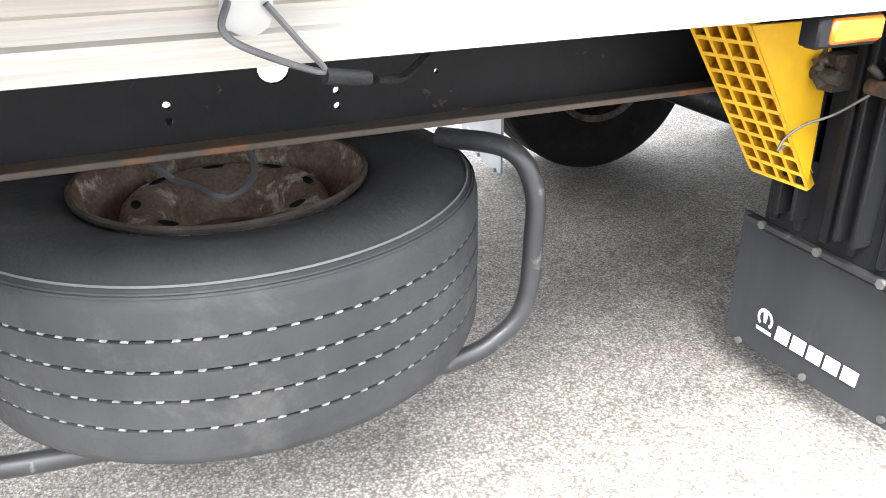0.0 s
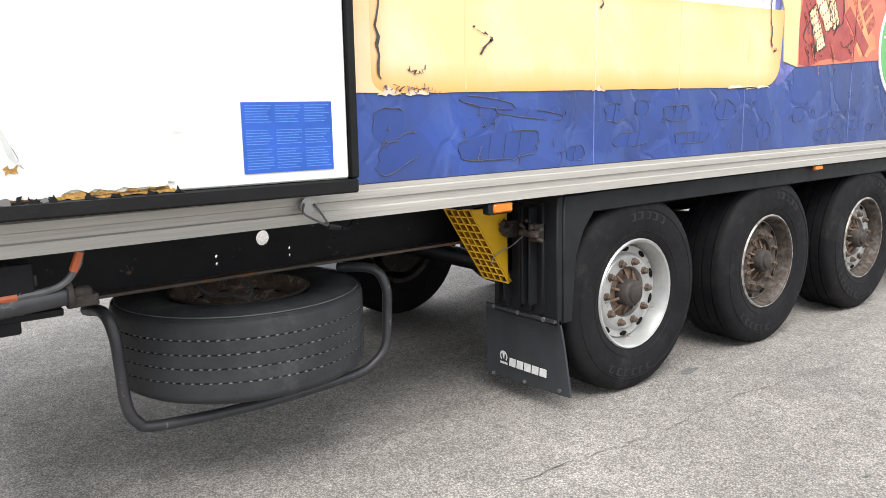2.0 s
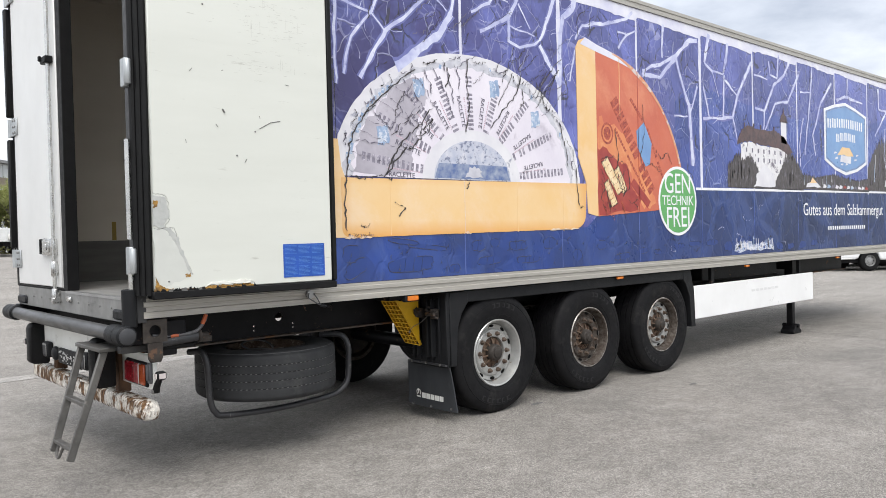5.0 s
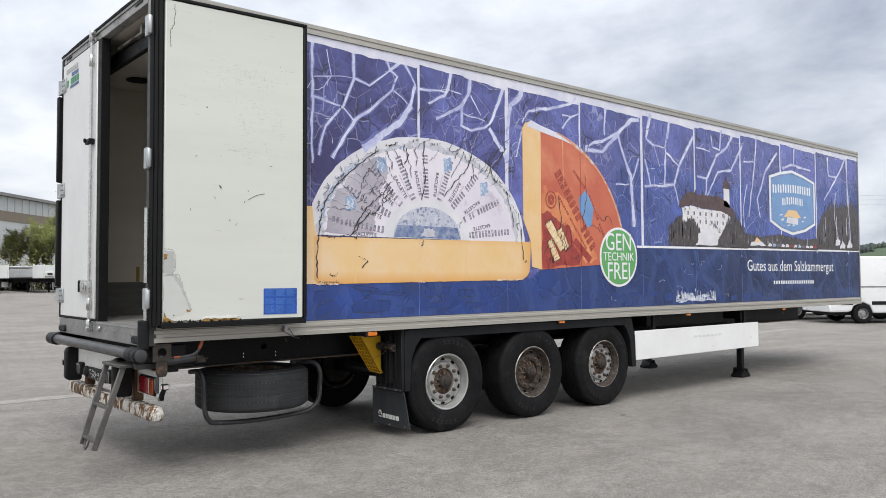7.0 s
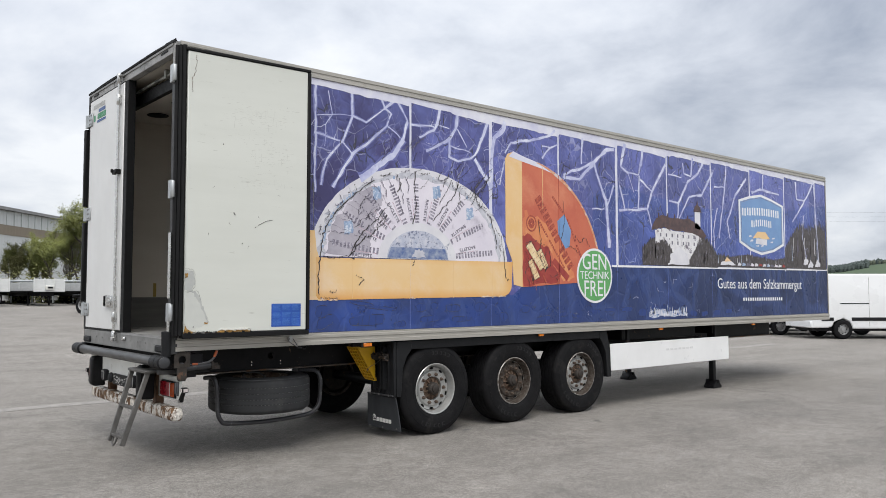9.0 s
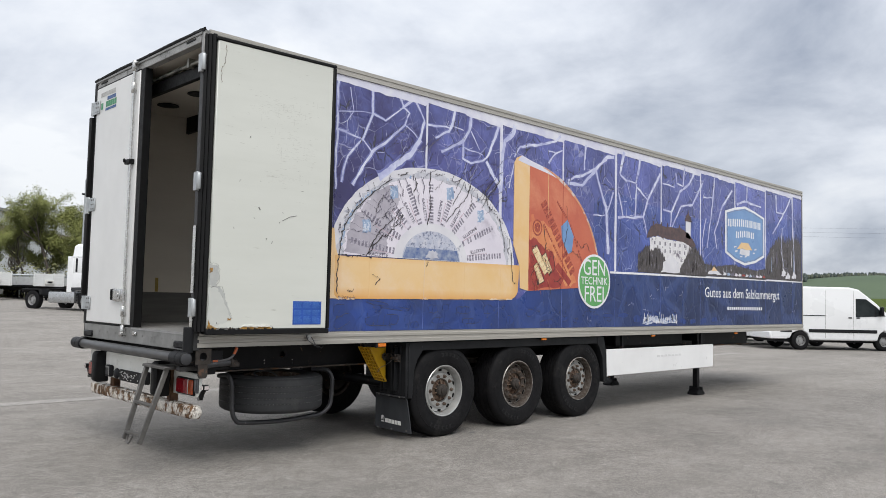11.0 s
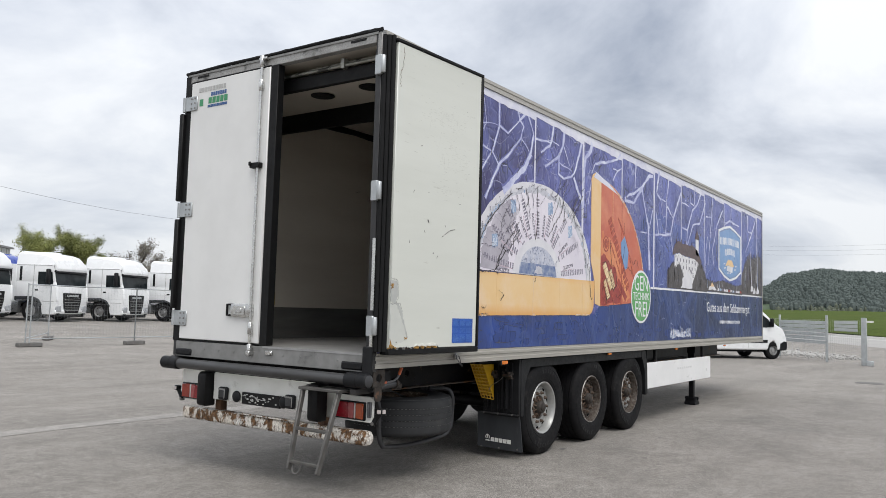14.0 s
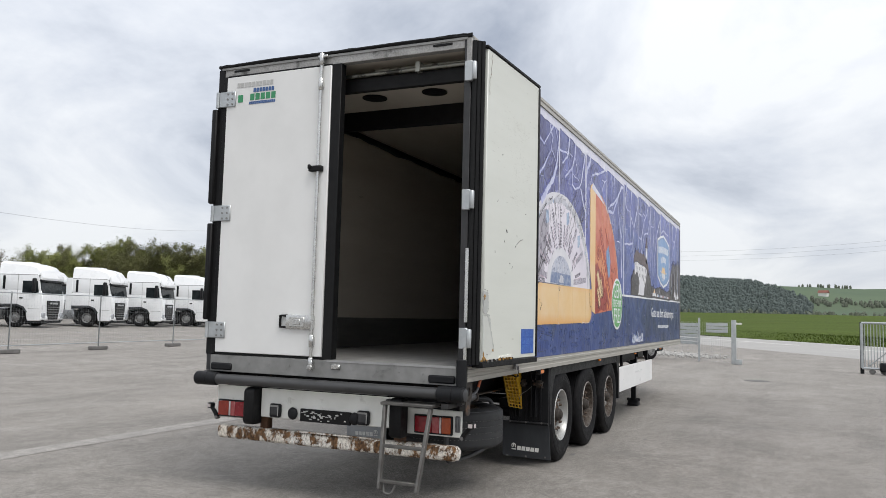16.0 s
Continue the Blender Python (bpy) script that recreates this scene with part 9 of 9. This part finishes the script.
structure("field", Geo().sheet(rows), M_GRASS, "green spring field beyond the road")
g = Geo()
rng = random.Random(31)
for i in range(16000):
    s, d = rng.uniform(-60, 130), rng.uniform(0.0, 6.0)
    q = E0 + DIR * s + NRM * d
    z = 0.02 + 0.6 * min(1, d / 3)
    h = rng.uniform(0.12, 0.28)
    a = rng.uniform(0, 3.14)
    w = Vector((math.cos(a), math.sin(a), 0)) * 0.06
    o = Vector((q.x, q.y, z - 0.1))
    g.add([o - w, o + w, o + Vector((rng.uniform(-0.1, 0.1), rng.uniform(-0.1, 0.1), h))], [(0, 1, 2)])
tagged(new("grass_edge", mesh_of("grass_edge", g, M_GRASS, 0, False)), "tall grass along the road's edge", "grass", "", "stuff")
M_LINE = surf("road_paint", (0.75, 0.75, 0.73), (0.45, 0.45, 0.44), 3, 0.8, spot=(0.27, 0.26, 0.25), spot_scale=2.0, spot_at=0.55, soft_spot=0.1)
mark = Geo()
for s0, s1, d in ((-60, -28, -7.0), (-22, 8, -7.0), (-60, 60, -1.0), (14, 40, -7.0)):
    q = [E0 + DIR * s0 + NRM * d, E0 + DIR * s1 + NRM * d, E0 + DIR * s1 + NRM * (d + 0.4), E0 + DIR * s0 + NRM * (d + 0.4)]
    mark.add([(p.x, p.y, 0.008) for p in q], [(0, 1, 2, 3)])
structure("road_marking", mark, M_LINE, "worn white road lines")
M_ROAD = surf("pale_road", (0.33, 0.32, 0.305), (0.29, 0.282, 0.27), 0.3, 0.9, spot=(0.28, 0.27, 0.26), spot_scale=0.3, spot_at=0.58, soft_spot=0.2, grain=0.2, grain_scale=30)
road = [E0 + DIR * s + NRM * d for s, d in ((-200, -16), (300, -16), (300, -0.3), (-200, -0.3))]
structure("road", Geo().add([(q.x, q.y, 0.004) for q in road], [(0, 1, 2, 3)]), M_ROAD, "pale public road beyond the yard")
# rubble strip behind the exit fence
g = Geo()
for i in range(900):
    t = rng.random()
    x, y = 32.5 + 8 * t + rng.gauss(0, 0.9), 1.2 + 7.0 * t + rng.gauss(0, 0.5)
    s = rng.uniform(0.04, 0.12)
    g.ball((x, y, s * 0.4), (s, s * rng.uniform(0.6, 1.1), s * 0.7), 5, 3)
tagged(new("rubble", mesh_of("rubble", g, surf("pale_rubble", (0.42, 0.41, 0.39), (0.30, 0.29, 0.28), 9, 0.9), 0, False)), "strip of pale broken stones", "stones", "", "stuff")

# air haze over the hills is mixed into this greyer, bluer green
M_HILL = surf("hazed_hill_meadow", (0.105, 0.138, 0.090), (0.086, 0.115, 0.082), 0.008, 0.95, spot=(0.095, 0.120, 0.080), spot_scale=0.006, spot_at=0.56, soft_spot=0.05, spec=0.03)
CREST = [(-40, 30), (-15, 32), (-5.5, 34), (0, 37), (3.8, 38), (7, 41), (9, 44), (11.0, 41), (12.3, 32), (14, 29), (17, 30), (20, 28), (23, 21), (28, 19), (40, 15), (60, 12), (100, 10)]


def crest(az):
    for (a, h), (b, k) in zip(CREST, CREST[1:]):
        if a <= az <= b:
            t = (az - a) / (b - a)
            t = t * t * (3 - 2 * t)
            return h + (k - h) * t
    return 20


def hill(az, r):
    """Height of the land r metres away in the direction az."""
    t = max(0.0, min(1.0, (r - 330) / 520))
    s = t * t * (3 - 2 * t)
    back = max(0.0, (r - 850) / 1200)
    return -4 + (crest(az) + 6) * s * (1 - 0.12 * back) + 5 * noise.noise((az * 0.13, r * 0.004, 0)) * t


RS = [300, 340, 400, 450, 500, 550, 600, 650, 700, 750, 800, 850, 900, 1000, 1300, 2000]
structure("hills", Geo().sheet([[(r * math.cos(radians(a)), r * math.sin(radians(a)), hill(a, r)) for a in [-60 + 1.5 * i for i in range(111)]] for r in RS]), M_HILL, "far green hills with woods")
# both wood colours carry the same haze, greyed towards blue
M_WOOD = leaf_mat("hazed_far_wood", (0.086, 0.104, 0.098), (0.078, 0.096, 0.091), (0.096, 0.114, 0.100))
M_WOOD2 = leaf_mat("hazed_spring_wood", (0.125, 0.140, 0.105), (0.105, 0.118, 0.092), (0.155, 0.160, 0.125))
rng = random.Random(77)


def woods(name, want, count, material, tall, label):
    g = Geo()
    k = 0
    while k < count:
        az, r = rng.uniform(-12, 32), rng.uniform(430, 900)
        if not want(az, r):
            continue
        k += 1
        x, y, z = r * math.cos(radians(az)), r * math.sin(radians(az)), hill(az, r) - 1
        h = rng.uniform(*tall)
        w = h * rng.uniform(0.20, 0.36)
        point = rng.random() < 0.25
        g.ball((x, y, z + h * 0.5), (w * 0.85, w * 0.85, h * 0.46), 6, 4)
        for b in range(14):
            t = rng.random() ** 0.7
            wide = w * (1.05 - t if point else math.sqrt(max(0.05, 1 - (2 * t - 1) ** 2)))
            q = 6.283 * rng.random()
            o = Vector((x + wide * math.cos(q) * rng.random() ** 0.5, y + wide * math.sin(q) * rng.random() ** 0.5, z + h * (0.15 + 0.85 * t)))
            u = Vector((rng.uniform(-1, 1), rng.uniform(-1, 1), rng.uniform(-1, 1))).normalized()
            p = u.orthogonal().normalized()
            c = rng.uniform(0.25, 0.55)
            g.add([o - u * c, o + p * c * 0.7, o + u * c, o - p * c * 0.7], [(0, 1, 2, 3)])
    return tagged(new(name, mesh_of(name, g, material, 0, False)), label, "woods", "", "stuff")


def in_dark(az, r):
    n = noise.noise((az * 0.22, r * 0.006, 5.0))
    low = 480 + 40 * noise.noise((az * 0.3, 1.0, 0))
    if az < -1.5:
        return False
    if az > 20.8:
        return r > 690
    if az > 15.2:
        return r > 852 and n > -0.15
    if az > 12:
        return 540 < r < 600 + 45 * (14.2 - az) and az < 14.2
    return low < r < 830 + 60 * n if az > 3.5 else low < r < 640 + 50 * az


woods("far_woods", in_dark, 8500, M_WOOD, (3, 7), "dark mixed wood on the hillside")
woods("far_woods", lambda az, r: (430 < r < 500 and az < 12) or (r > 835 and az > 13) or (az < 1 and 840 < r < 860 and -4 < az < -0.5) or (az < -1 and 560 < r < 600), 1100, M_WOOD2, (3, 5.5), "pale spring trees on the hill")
for az, r, w in ((-2.2, 640, 6), (-2.6, 430, 5)):
    x, y, z = r * math.cos(radians(az)), r * math.sin(radians(az)), hill(az, r)
    h = thing("farmhouse", "small white farmhouse with a dull red roof on the hill", "house", (x, y, z - 1), az + 70, "far farmhouses")
    part("wall", Geo().box(-w / 2, w / 2, -2.4, 2.4, 0, 3.6), M_PANEL_LOW, h)
    part("roof", Geo().prism([(-2.8, 3.4), (0, 5.4), (2.8, 3.4)], "x", -w / 2 - 0.5, w / 2 + 0.5), M_ROOFTILE, h, "dull red tiled roof")
    for i in range(3):
        part("window", Geo().box(-w / 3 + i * w / 3.2, -w / 3 + i * w / 3.2 + 1.2, -2.44, -2.4, 1.3, 2.3), M_GLASS, h)
# things on the yard's surface
M_JOINT = surf("pale_joint_filler", (0.325, 0.306, 0.284), (0.26, 0.246, 0.229), 4, 0.9, spot=(0.205, 0.195, 0.182), spot_scale=5, spot_at=0.50, soft_spot=0.2, grain=0.5, grain_scale=45, bump=0.9, bump_scale=60)
M_TAR = surf("dark_tar_seam", (0.10, 0.098, 0.094), (0.19, 0.185, 0.18), 9, 0.9, spec=0.2)
seam = Geo()
k = 80
la = [(-22 + 44 * i / k, 5.30 + 0.05 * noise.noise((i * 0.4, 0, 0)), 0.004) for i in range(k + 1)]
lb = [(x, y + 0.34 + 0.05 * noise.noise((i * 0.7, 4, 0)), z) for i, (x, y, z) in enumerate(la)]
structure("pale_joint", seam.sheet([la, lb]), M_JOINT, "rough pale filled trench across the yard")


M_OILSPOT = surf("oil_spot", (0.085, 0.083, 0.080), (0.16, 0.157, 0.15), 60, 0.8)


def crack(name, pts, w, seed, material, label):
    r2 = random.Random(seed)
    q = curve([(x, y, 0.005) for x, y in pts], 10)
    a, b = [], []
    for i, p in enumerate(q):
        d = (q[min(i + 1, len(q) - 1)] - q[max(i - 1, 0)]).normalized()
        nrm = Vector((-d.y, d.x, 0)) * w * r2.uniform(0.1, 1.0)
        j = Vector((r2.uniform(-1, 1), r2.uniform(-1, 1), 0)) * (w * 1.5 + 0.012)
        a.append(p + nrm + j)
        b.append(p - nrm + j)
    return structure(name, Geo().sheet([a, b]), material, label)


crack("asphalt_crack", [(10.6, 6.0), (10.4, 4.0), (10.14, 2.05), (10.05, 0.5), (9.78, -0.92)], 0.016, 1, M_TAR, "dark seam in the asphalt")
crack("asphalt_crack", [(1.3, -0.30), (2.0, -0.33), (2.55, -0.38), (2.82, -0.39), (3.4, -0.37), (3.95, -0.42), (4.5, -0.48)], 0.0035, 2, M_TAR, "thin crack in the asphalt")
crack("asphalt_crack", [(-3.2, 1.6), (-2.2, 0.9), (-1.2, 0.9), (0.4, -0.5)], 0.003, 3, M_TAR, "thin crack in the asphalt")
crack("asphalt_crack", [(5.0, -2.2), (5.9, -1.5), (6.2, -0.6), (7.4, -0.3)], 0.003, 4, M_TAR, "thin crack in the asphalt")
fleck_rng = random.Random(52)
FLECKS = [(fleck_rng.uniform(-6, 16), fleck_rng.uniform(-3.5, 9), fleck_rng.uniform(0.012, 0.035), 10 + k) for k in range(46)]
for x, y, r, seed in [(5.41, -0.54, 0.06, 1), (3.66, 0.03, 0.08, 2), (5.9, -1.05, 0.03, 3)] + FLECKS:
    r9 = random.Random(seed)
    blot = [(x + r * r9.uniform(0.6, 1.3) * math.cos(0.5 * k), y + 0.5 * r * r9.uniform(0.5, 1.2) * math.sin(0.5 * k), 0.0045) for k in range(12)]
    structure("oil_spot", Geo().add(blot, [tuple(range(12))]), M_OILSPOT, "dark oil spot on the asphalt")
structure("manhole_cover", Geo().lathe([(0.0, 0.012), (0.30, 0.012), (0.34, 0.006), (0.34, 0.0)], 28, (18.6, -1.5, 0), "z"), M_TAR, "dark round manhole cover")
